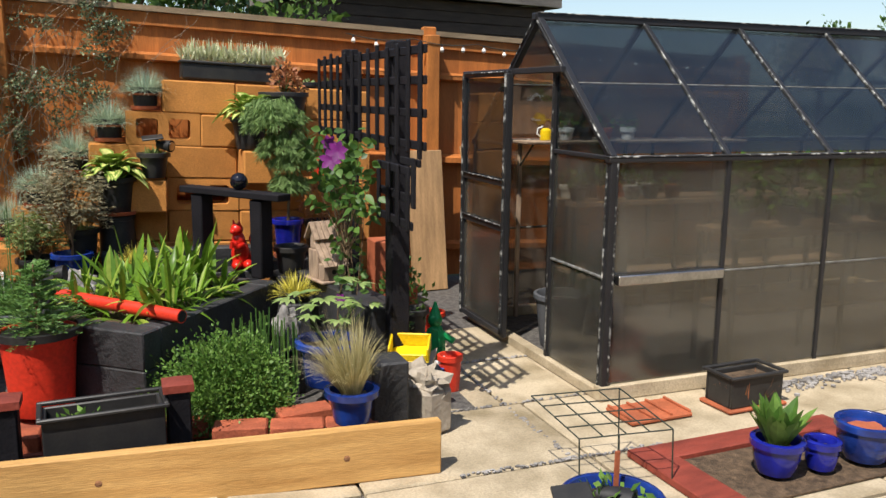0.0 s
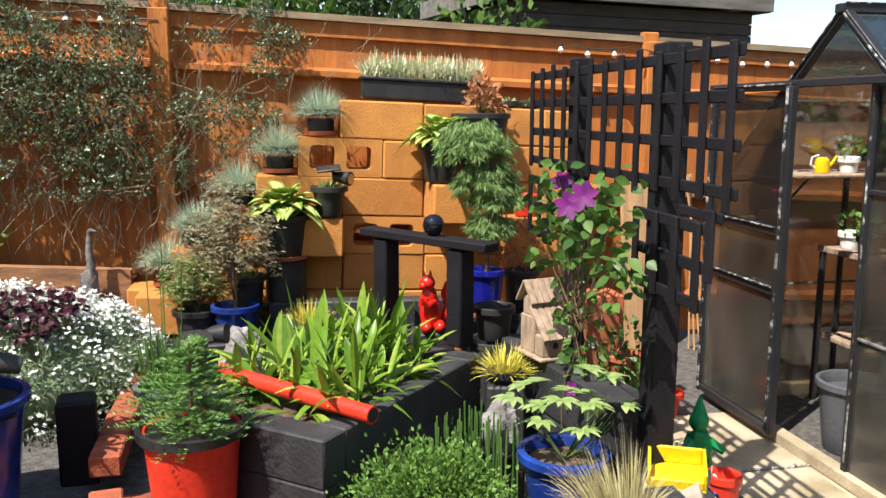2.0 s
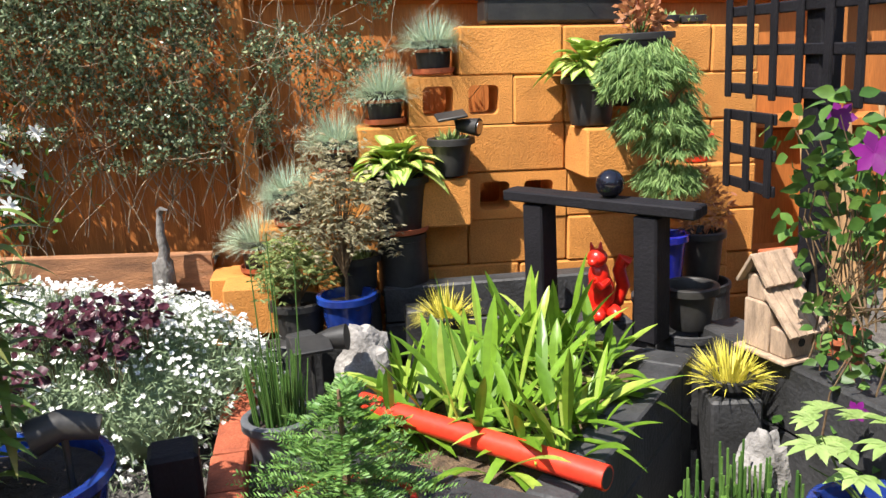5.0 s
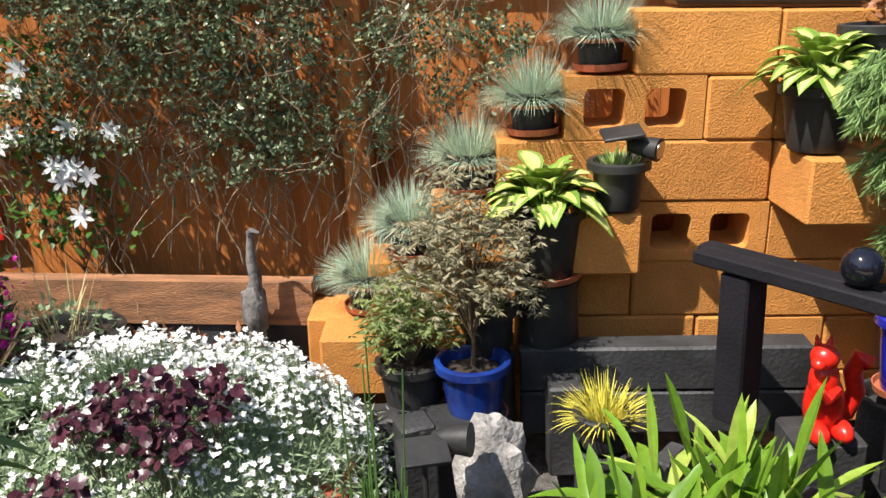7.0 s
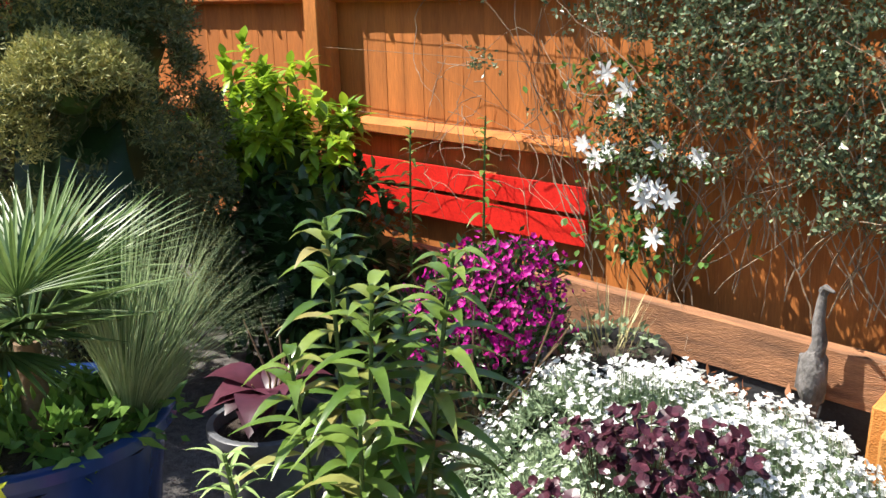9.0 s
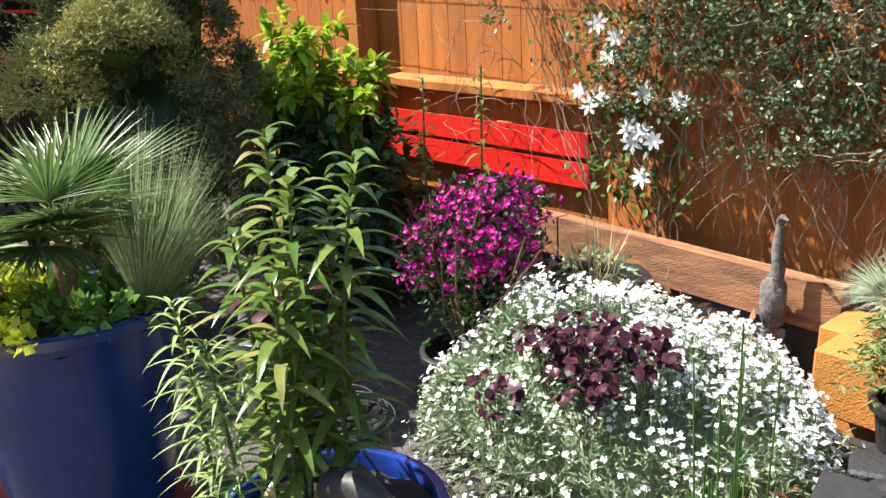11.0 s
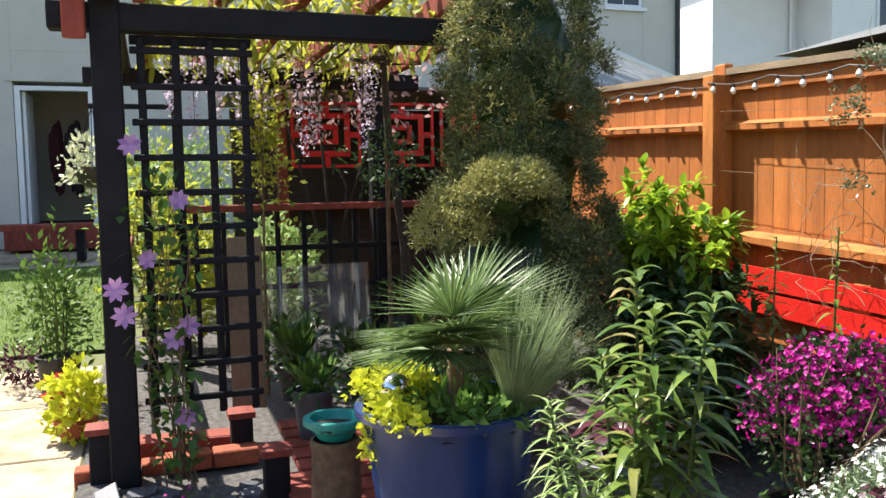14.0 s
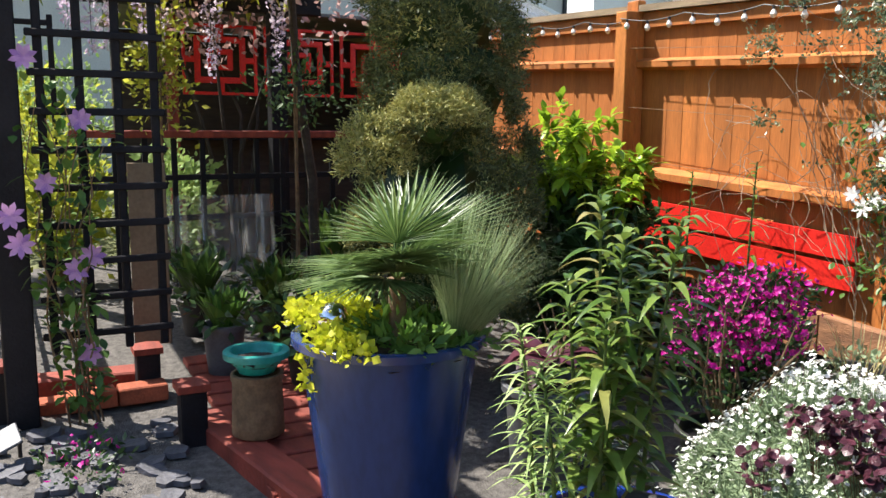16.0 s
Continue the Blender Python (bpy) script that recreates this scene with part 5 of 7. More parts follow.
# dark plant pots at the foot, leaning board, canes
lb = thing("leaning_board", 1.555, .09, 0.0, "bare wooden board leaning against the fence", "board", rx=-8, rz=4)
part("board", MB().box(-.135, -.025, 0, .135, 0, 1.0, c=.004), RAWW, lb)
for k in range(5):
    cn = thing("cane", 1.84 + k * .02, .1 - k * .03, 0.0, "thin pale garden cane leaning on the fence", "cane", "canes", rx=-10 - k, ry=3 - k * 2)
    part("stick", MB().tube([(0, 0, 0), (0, 0, 1.05)], .006, .005, 6), RAWW, cn)
oc = thing("orange_crate", 1.12, -.25, 0.0, "orange painted wooden box and terracotta pots", "crate")
part("box", MB().box(-.1, -.1, 0, .1, .1, .45, c=.006), TERRA, oc)

# ---------- clutter by the greenhouse door ----------
yt = thing("yellow_scoop", .68, -2.02, .24, "bright yellow plastic scoop tray", "tray", rz=-25, rx=14)
part("tray", MB().box(-.09, -.07, 0, .09, .07, .008).box(-.09, -.07, .008, -.08, .07, .07).box(.08, -.07, .008, .09, .07, .07).box(-.08, .06, .008, .08, .07, .07).box(-.08, -.07, .008, .08, -.06, .04), YELLOW, yt)
cbk = thing("crate_box", .68, -2.03, 0.0, "pale plastic bags and rubbish in a heap", "bag")
part("bag", MB().blob((0, 0, .11), .13, .12, .125, 12, .3, 3), CREAMPL, cbk)
sk = thing("cream_sack", .66, -2.30, 0.0, "crumpled cream compost sack", "sack", rz=20)
part("sack", MB().box(-.07, -.09, 0, .07, .09, .2, c=.02).blob((0, 0, .2), .075, .095, .06, 10, .5, 4), CREAMPL, sk)
gm_ = MB()
gm_.blob((0, 0, .19), .05, .05, .10, 8, .2).blob((0, 0, .31), .035, .035, .04, 8).tube([(0, 0, .33), (.0, .0, .4)], .03, .005, 8).tube([(-.03, -.01, .24), (-.09, -.03, .19)], .02, .016, 8).tube([(.03, 0, .24), (.09, -.02, .2)], .02, .016, 8).blob((.01, 0, .06), .045, .045, .08, 8, .1)
slab("garden_figure", gm_, GREENPL, "bright green plastic garden figure", "statue", "").location = (.90, -1.75, .0)
rbk = thing("red_bucket", .92, -1.90, 0.0, "red plastic watering bucket", "bucket")
part("body", pot_mesh(.055, .045, .18, .006), REDPL, rbk)
gb = thing("grey_bucket", 1.76, -1.45, .012, "grey plastic bucket inside the greenhouse doorway", "bucket")
part("body", pot_mesh(.145, .11, .30, .01), GREYPL, gb)
part("handle", MB().tube([(.145 * math.cos(a), .145 * math.sin(a) , .29 + .0 * a) for a in [k * .35 for k in range(10)]], .004, .004, 6), STEEL, gb)
shelf = thing("greenhouse_shelf", 1.75, -1.0, 1.10, "narrow wooden shelf hung in the greenhouse", "shelf")
part("board", MB().box(0, 0, 0, 1.6, .2, .018), GREYW, shelf)
for X in (.05, .8, 1.5):
    part("bracket", MB().tube([(X, .19, -.14), (X, .02, -.002)], .006, .006, 6).tube([(X, .19, -.14), (X, .19, .0)], .006, .006, 6), DARKWIRE, shelf)
    part("strut", MB().box(X - .012, .185, -1.09, X + .012, .205, -.001, c=.002), GREYW, shelf)
wcan = thing("watering_can", 1.92, -.90, 1.119, "small yellow and white plastic watering can", "watering can")
wcan.scale = (.65, .65, .65)
part("body", MB().lathe([(.05, 0), (.055, .02), (.05, .09), (.03, .11), (.02, .11)], 18), YELLOW, wcan)
part("spout", MB().tube([(.045, 0, .03), (.09, 0, .08), (.115, 0, .12)], .012, .008, 8), YELLOW, wcan)
part("handle", MB().tube([(-.045, 0, .03), (-.09, 0, .06), (-.08, 0, .11), (-.03, 0, .125)], .007, .007, 8), UPVC, wcan)
for i, X in enumerate((2.06, 2.2, 2.33, 2.5)):
    potted("seedling_pot", X, -.90, 1.119, .045, .036, .075, (WHITE, BLACKPL, TERRA, WHITE)[i], "small seedling pot on the greenhouse shelf", "potted plant", (("leaves", cloud(60, (0, 0, .06), (.05, .05, .06), .032, .5), HERB),), None, "seedling pots", rim=.005)
gp = thing("plastic_sheet", 2.05, -1.44, .012, "grey plastic panel with a blue dot leaning inside the greenhouse", "panel")
part("sheet", MB().box(-.01, -.2, 0, .0, .2, .62, c=.004), GREYPL, gp)
part("dot", MB().tube([(-.0105, -.03, .40), (-.012, -.03, .40)], .03, .03, 16), BLUEG, gp)
for i in range(9):
    x = 2.06 + .17 * (i % 5) + rnd.uniform(-.03, .03)
    y = -1.10 + .14 * (i // 5)
    potted("seedling_pot", x, y, .773, .05, .04, .08, (BLACKPL, TERRA, WHITE)[i % 3], "small seedling pot on the greenhouse bench", "potted plant", (("leaves", cloud(50, (0, 0, .06), (.05, .05, .06), .035, .5), HERB),), None, "seedling pots", rim=.005)
for i in range(6):
    potted("tomato_plant", 2.45 + .32 * i, -2.03, .733, .06, .05, .1, BLACKPL, "young green plant in a black pot on the greenhouse bench", "potted plant", (("leaves", cloud(160, (0, 0, .14), (.09, .09, .14), .05, .5), HERB),), None, "greenhouse plants", rim=.005)

# ---------- patio on the right ----------
tray = thing("terracotta_tray", 1.64, -2.47, .004, "square terracotta tray with dividing ridges", "tray", rz=2)
part("plate", MB().box(-.16, -.10, 0, .16, .10, .018, c=.005), TERRA, tray)
for k in range(4):
    part("ridge", MB().box(-.155 + k * .1, -.095, .019, -.145 + k * .1, .095, .03, c=.002), TERRA, tray)
bt = thing("black_trough", 2.13, -2.50, .004, "small black trough with dry stems on a red saucer", "planter", rz=3)
part("saucer", MB().box(-.17, -.1, 0, .17, .1, .015, c=.005), TERRA, bt)
trough_sides(bt, .15, .085, .016, .15)
part("soil", MB().box(-.134, -.069, .017, .134, .069, .13, c=.01), BARK, bt)
part("dry_stems", tuft(34, .17, .008, .5, .1, .09, 3, sx=1.3), REDLEAF, bt)
rm = thing("red_board", 1.72, -3.05, .004, "flat red-painted board with a square bed of bark", "board", rz=2)
part("frame", MB().box(-.42, .12, 0, .6, .24, .03).box(-.42, -.26, 0, -.27, .118, .03).box(.45, -.26, 0, .6, .118, .03), REDW, rm)
part("bark", MB().box(-.268, -.26, 0, .448, .118, .012, c=.003), BARK, rm)


def broad(n, L_, w):
    m = MB()
    for i in range(n):
        a = rnd.uniform(0, 6.28)
        s_ = rnd.uniform(.1, .6)
        m.leaf((.03 * math.cos(a), .03 * math.sin(a), 0), (math.cos(a) * s_, math.sin(a) * s_, 1), L_ * rnd.uniform(.6, 1), w, .12, 5, .35, .55)
    return m


potted("potted_lily_of_valley", 1.70, -3.17, .034, .085, .065, .13, COBALT, "broad green upright leaves in a cobalt glazed pot", "potted plant", (("leaves", broad(46, .22, .05), HERB),), None, "blue glazed pots", belly=.008, soil=BARK)
potted("blue_pot", 1.885, -3.20, .034, .055, .05, .11, COBALT, "small empty cobalt glazed pot", "pot", (), None, "blue glazed pots", belly=.006)
potted("blue_pot", 2.11, -3.19, .034, .105, .075, .15, BLUEG, "light blue glazed pot, empty with a dry rim", "pot", (), None, "blue glazed pots", belly=.012, soil=TERRA)
wc = thing("wire_plant_support", 1.10, -2.95, .0, "green wire grid plant support on thin legs", "plant support", rz=-6)
for k in range(5):
    part("wire", MB().tube([(-.15 + k * .09, -.12, .22), (-.22 + k * .09, .16, .28)], .0028, .0028, 5), DARKWIRE, wc)
    part("wire", MB().tube([(-.15 - k * .0175, -.12 + k * .07, .22 + k * .015), (.21 - k * .0175, -.12 + k * .07, .22 + k * .015)], .0028, .0028, 5), DARKWIRE, wc)
for x, y, z in ((-.15, -.12, .22), (.21, -.12, .22), (-.0, -.12, .22), (.14, .16, .28)):
    part("leg", MB().tube([(x, y, z), (x + .01, y, 0)], .003, .003, 5), DARKWIRE, wc)
bk = potted("blue_tub", .88, -3.36, 0.0, .15, .13, .17, BLUEG, "blue tub filled with pots and tools", "tub", (("weeds", cloud(60, (0, 0, .03), (.1, .1, .04), .04, .5), HERB),))
dog = thing("solar_spotlight", .80, -3.34, .125, "black solar spotlight lying in a blue tub", "garden light", "solar lights", rz=-20)
part("panel", MB().box(-.1, -.05, .06, .02, .04, .075, pose(0, 0, 0, 12, -8, 0), c=.003), BLACKPL, dog)
part("lamp_head", MB().tube([(.03, 0, .05), (.08, -.02, .05), (.13, -.05, .045)], .025, .045, 16), BLACKPL, dog)
tag = thing("plant_label", .93, -3.3, .12, "faded pink wooden plant label", "label")
part("stick", MB().box(-.009, -.003, 0, .009, .003, .16, c=.001), TERRA, tag)

# pots tucked behind the trellis
for x, y, rt, h, mt, lb in ((.82, -.62, .07, .2, TERRA, "terracotta pot behind the trellis"), (.95, -.85, .08, .16, BLACKPL, "black pot behind the trellis"), (1.12, -.62, .09, .22, TERRA, "terracotta pot behind the trellis"), (.86, -1.2, .07, .15, BLUEG, "small blue pot at the foot of the clematis"), (1.02, -1.1, .075, .2, BLACKPL, "black pot behind the trellis"), (.80, -1.5, .06, .13, BLACKPL, "black pot at the foot of the clematis"), (1.2, -.9, .07, .12, REDPL, "small red plastic pot by the greenhouse")):
    potted("small_pot", x, y, 0.0, rt, rt * .75, h, mt, lb, "pot", (("leaves", cloud(90, (0, 0, .09), (rt, rt, .11), .04, .5), CLEM),) if mt is not REDPL else (), None, "pots behind the trellis")
disc = thing("grey_dish", .66, -1.50, .12, "round grey dish standing on edge", "dish", rx=-68, rz=-35)
part("plate", MB().lathe([(.01, 0), (.085, .004), (.095, .012), (.085, .010)], 28), GREYPL, disc)
for k in range(3):
    bx = thing("bag_heap", .74 + .07 * k, -1.86 - .07 * (k % 2), 0.0, "crumpled dark and blue plastic wrapping", "bag", "plastic bags")
    part("film", MB().blob((0, 0, .06), .06, .07, .075, 10, .5, 4), (BLACKPL, BLUEG, UPVC)[k], bx)

# ---------- climbers on the fence ----------
clm, cst = MB(), MB()
for i in range(150):
    p = Vector((rnd.uniform(-2.4, -.6), rnd.uniform(.24, .30), rnd.uniform(.6, .9)))
    pts, d, top = [p], Vector((rnd.uniform(-.4, .4), 0, 1)), rnd.uniform(1.1, 2.1)
    while p.z < top and len(pts) < 40:
        d = (d + Vector((rnd.gauss(0, .28), rnd.gauss(0, .12), rnd.uniform(-.1, .25)))).normalized()
        p = p + d * .055
        p.y = min(max(p.y, .14), .34)
        pts.append(p.copy())
    cst.tube(pts, rnd.uniform(.0014, .0034), .001, 4)
for i in range(90):
    p = Vector((rnd.uniform(-3.2, -.5), rnd.uniform(.2, .3), rnd.uniform(.9, 1.75)))
    pts, d = [p], rdir()
    for k in range(rnd.randint(6, 14)):
        d = (d + Vector((rnd.gauss(0, .35), rnd.gauss(0, .12), rnd.gauss(-.04, .3)))).normalized()
        p = p + d * .045
        p.y = min(max(p.y, .12), .32)
        pts.append(p.copy())
    cst.tube(pts, .0018, .0009, 4)
n_ = 0
while n_ < 4400:
    x, z = rnd.uniform(-2.9, -.35), rnd.uniform(.95, 2.3)
    dens = noise.noise(Vector((x * 2.1, z * 2.4, 3.3))) * 1.2 + noise.noise(Vector((x * 6, z * 6, 9))) * 1.2
    core = 1.3 - abs(x + 1.6) / .8 - max(0, 1.25 - z) * 1.6 - max(0, z - 1.95) * 1.2
    if x < -2.0 and z > 1.62:
        core = max(core, .2)
    if z > 1.55:
        core = max(core, .75 - abs(x + 1.6) / 1.7 - max(0, z - 2.0) * 1.5)
    if dens * 1.2 + core * .85 < rnd.uniform(.35, .95):
        n_ += 0.05
        continue
    if abs(x + 1.12) < .07 and rnd.random() < .85:
        continue
    y = .30 - abs(rnd.gauss(0, .07)) - max(0, core) * rnd.uniform(0, .08)
    if z > ftop(x) + (.02 if x < -2 else .25):
        continue
    if z > ftop(x):
        y += rnd.uniform(-.05, .2)
    c, ax = Vector((x, y, z)), rdir() + Vector((0, -.4, .2))
    for k in range(rnd.randint(4, 10)):
        L_ = rnd.uniform(.011, .027)
        clm.chip(c + ax * rnd.uniform(0, .05) + rdir() * .012, rdir() + Vector((0, -.4, .1)), L_, L_ * .55)
    n_ += 1
climber = thing("fence_climber", -1.5, .3, .6, "tangled evergreen climber with small dark leaves over the fence", "climber")
for nm, mb, mt in (("leaves", clm, CLIMB), ("stems", cst, PALESTEM)):
    o = part(nm, mb, mt, climber)
    o.matrix_parent_inverse = Matrix.Translation((1.5, -.3, -.6))
wcl = thing("white_clematis", -2.1, .28, .62, "large-flowered white clematis on the fence wires", "climber")
wl, ws = MB(), MB()
for i in range(620):
    t = rnd.random()
    q = Vector((-.02 + rnd.gauss(0, .13) - .12 * t, rnd.uniform(-.08, .02), .1 + t * .75))
    wl.leaf(q, rdir() + Vector((0, -.6, 0)), rnd.uniform(.025, .05), .022, .1, 3, .2, .45)
for i in range(8):
    p = Vector((rnd.uniform(-.05, .05), .0, 0))
    pts = [p]
    for k in range(7):
        p = p + Vector((rnd.uniform(-.08, .06), rnd.uniform(-.01, .01), rnd.uniform(.08, .15)))
        pts.append(p)
    ws.tube(pts, .003, .0015, 4)
part("leaves", wl, CLEM, wcl)
part("stems", ws, STEM, wcl)
for x, z in ((-2.28, 1.40), (-2.2, 1.35), (-2.23, 1.28), (-2.37, 1.15), (-2.32, 1.1), (-2.27, 1.13), (-1.93, 1.13), (-2.07, 1.15), (-2.14, 1.02), (-2.08, 1.01), (-2.03, .98), (-2.08, .84), (-2.12, .97)):
    part("flower", flower(MB(), (x + 2.1, -.08, z - .62), (.35 + rnd.uniform(-.3, .3), -1, .25 + rnd.uniform(-.2, .3)), rnd.uniform(.038, .05), .018, 7, .1), WHITEF, wcl)

# bronze young growth and grass under the sleepers
yg = thing("seedling_weeds", -1.85, .05, gz(-1.85) + .0, "red-tinged seedlings and weeds before the sleeper", "weeds", kind="stuff")
part("leaves", cloud(260, (0, 0, .22), (.35, .07, .17), .04, .35), REDLEAF, yg)

# ---------- flower mound ----------
cer = thing("snow_in_summer", -1.68, -.50, 0.12, "mound of silver foliage covered with small white flowers", "flowers")
cf, cw, cu = MB(), MB(), MB()
cu.blob((0, 0, .12), .50, .36, .22, 16, .1, 2)
for i in range(15000):
    a, r = rnd.uniform(0, 6.28), math.sqrt(rnd.random())
    r *= 1 + .28 * noise.noise(Vector((math.cos(a) * 2, math.sin(a) * 2, 5)))
    x, y = r * .66 * math.cos(a), r * .50 * math.sin(a)
    z = .46 * math.sqrt(max(0, 1 - r * r * .93)) * (1 + .38 * noise.noise(Vector((x * 4, y * 4, 1))) + .2 * noise.noise(Vector((x * 11, y * 11, 4)))) - .02
    cf.chip((x, y, z - rnd.uniform(0, .06)), Vector((x * .8, y * .8, .35)) + rdir() * .6, rnd.uniform(.025, .05), .006)
    front = y < -.05 and noise.noise(Vector((x * 4, y * 4, 8))) < (-y - .05) * 2.3
    bare = noise.noise(Vector((x * 9, y * 9, 3))) < -.22
    if i % 2 == 0 and not (bare and rnd.random() < .75) and (not front or rnd.random() < .26):
        p = Vector((x, y, z + rnd.uniform(.0, .085)))
        cf.chip((x, y, z - .02), p - Vector((x, y, z - .02)) + Vector((0, 0, .001)), .08, .003)
        nrm = (Vector((x * .6, y * .6 - .1, .9)) + rdir() * .6).normalized()
        u = nrm.cross(Vector((.3, .8, .1))).normalized()
        w = nrm.cross(u)
        a0 = rnd.random() * 6
        for k in range(5):
            b = a0 + k * 1.257
            cw.chip(p, u * math.cos(b) + w * math.sin(b) + nrm * .25, rnd.uniform(.008, .0125), .008, nrm)
for i in range(2600):
    a = rnd.uniform(0, 6.28)
    q = Vector((math.cos(a) * .60, math.sin(a) * .45, rnd.uniform(-.06, .2))) * rnd.uniform(.86, 1.1)
    cf.chip(q, Vector((q.x, q.y, rnd.uniform(-.2, .5))) + rdir() * .5, rnd.uniform(.03, .06), .007)
    if i % 5 == 0:
        flower(cw, q * 1.05, Vector((q.x, q.y, .5)), .011, .008, 5)
part("core", cu, SILVER, cer)
part("foliage", cf, SILVER, cer, "", "stuff")
part("flowers", cw, WHITEF, cer, "", "stuff")
heu = thing("dark_heuchera", -1.56, -.86, .20, "dark purple heuchera leaves among white flowers", "plant")
hm_, hst = MB(), MB()
for cx, cy, cz, w_, n in ((-.02, .12, .43, .13, 95), (.13, .16, .42, .10, 60), (-.15, .10, .38, .10, 55), (.05, .02, .36, .09, 40), (-.2, -.06, .28, .08, 34)):
    for i in range(n):
        a, q = rnd.uniform(0, 6.28), math.sqrt(rnd.random())
        p = Vector((cx + w_ * q * math.cos(a), cy + w_ * .8 * q * math.sin(a), cz - .03 * q + rnd.uniform(-.05, .05)))
        if i % 3 == 0:
            hst.tube([(cx, cy, cz - .22), (p.x * .6 + cx * .4, p.y * .6 + cy * .4, p.z - .07), p], .0014, .001, 4)
        nrm = (Vector(((p.x - cx) * 3, (p.y - cy) * 3 - .3, .8)) + rdir() * .7).normalized()
        flower(hm_, p, nrm, rnd.uniform(.011, .024), .023, 5, rnd.uniform(-.3, .6))
part("leaves", hm_, HEUCH, heu)
part("stems", hst, STEM, heu)
# heron figure
hr = MB()
hr.tube([(-.01, 0, 0), (-.005, 0, .06)], .022, .03, 10).blob((0, 0, .14), .042, .045, .1, 10, .12).tube([(.0, 0, .2), (.012, 0, .26), (.004, 0, .32), (.008, 0, .38), (.012, 0, .42)], .026, .010, 10).tube([(.012, 0, .415), (.02, -.01, .43), (.05, -.03, .425)], .016, .004, 8).tube([(-.03, .02, .2), (-.05, .03, .09)], .02, .01, 8)
slab("heron_figure", hr, HERON, "slim dark grey heron figure in front of the sleepers", "statue", "").location = (-1.485, .08, .37)
hb = thing("heron_plinth", -1.485, .08, .06, "black timber plinth under the heron figure", "timber block")
part("block", MB().box(-.05, -.05, 0, .05, .05, .31, c=.006), CHAR, hb)
tub = potted("round_tub", -2.10, -.055, gz(-2.1) + .0, .185, .15, .41, BLACKPL, "wide dark grey tub with sparse flowers and dry growth", "planter", (("plants", cloud(220, (0, 0, .05), (.16, .15, .07), .03, .5), SILVER), ("stems", tuft(24, .3, .006, .5, .2, .08), STIPA)), None, rim=.02)
# horsetails in a grey pot
ht = MB()
for i in range(120):
    a, r = rnd.uniform(0, 6.28), .08 * math.sqrt(rnd.random())
    h = rnd.uniform(.10, .25) if i > 4 else rnd.uniform(.42, .62)
    x, y = r * math.cos(a), r * math.sin(a)
    ht.tube([(x, y, 0), (x * 1.1, y * 1.1, h * .5), (x * 1.25, y * 1.25, h)], .0028, .0018, 5)
potted("potted_horsetail", -1.0, -1.06, .10, .098, .08, .24, GREYPL, "upright green horsetail in a grey plastic pot", "potted plant", (("stems", ht, RUSH),), None, rim=.016)

# ---------- azalea, lilies, dark plants ----------
az = thing("azalea", -2.30, -.50, gz(-2.3) + .1, "azalea bush covered in bright magenta flowers", "bush")
am, af = MB(), MB()
for cx, cy, cz, r in ((0, .08, .50, .19), (-.18, .1, .44, .17), (.13, .05, .47, .13), (.06, .14, .60, .13), (-.06, -.02, .40, .17), (-.10, .12, .56, .14)):
    cloud(420, (cx, cy, cz), (r, r, r * .75), .03, .45, .5, .3, 3, .9, -.8, am)
    for i in range(520):
        v = rdir(-.6, 1)
        s_ = rnd.uniform(.8, 1.15) * (1 + .5 * noise.noise(v * 3 + Vector((cx, cy, cz)) * 9))
        flower(af, Vector((cx + v.x * r * s_, cy + v.y * r * s_, cz + v.z * r * .75 * s_)), v + rdir() * .7, rnd.uniform(.009, .0155), .0105, 5, .4) if noise.noise(v * 4.5 + Vector((cx, cy, cz)) * 20) > .0 else None
cloud(700, (0, .05, .26), (.3, .2, .16), .035, .45, .3, .3, 3, .6, -1, am)
part("leaves", am, LAURD, az)
part("flowers", af, MAGENTA, az)
part("stems", twigs((0, 0, .5), (.4, .25, .2), 26, .007), STEM, az)
azp = thing("azalea_pot", -2.30, -.50, gz(-2.3), "dark pot hidden under the azalea", "pot")
part("body", pot_mesh(.17, .13, .2, .012), BLACKPL, azp)


def lily(m, st_, x, y, h, L_, n, lean=(0, 0), w=.028):
    """A leafy upright stem, leaves arching out all round."""
    pts = [Vector((x + lean[0] * t * t, y + lean[1] * t * t, h * t)) for t in [k / 8 for k in range(9)]]
    st_.tube(pts, .006, .003, 6)
    for i in range(n):
        t = .12 + .88 * (i / n) ** .8
        p = Vector((x + lean[0] * t * t, y + lean[1] * t * t, h * t))
        a = i * 2.4 + rnd.uniform(-.3, .3)
        up = .38 if t < .85 else .9
        m.leaf(p, (math.cos(a), math.sin(a), up), L_ * rnd.uniform(.75, 1.1) * (1 - .35 * max(0, t - .8) / .2), w * rnd.uniform(.75, 1.1), rnd.uniform(.42, .78), 7, .35, .36)


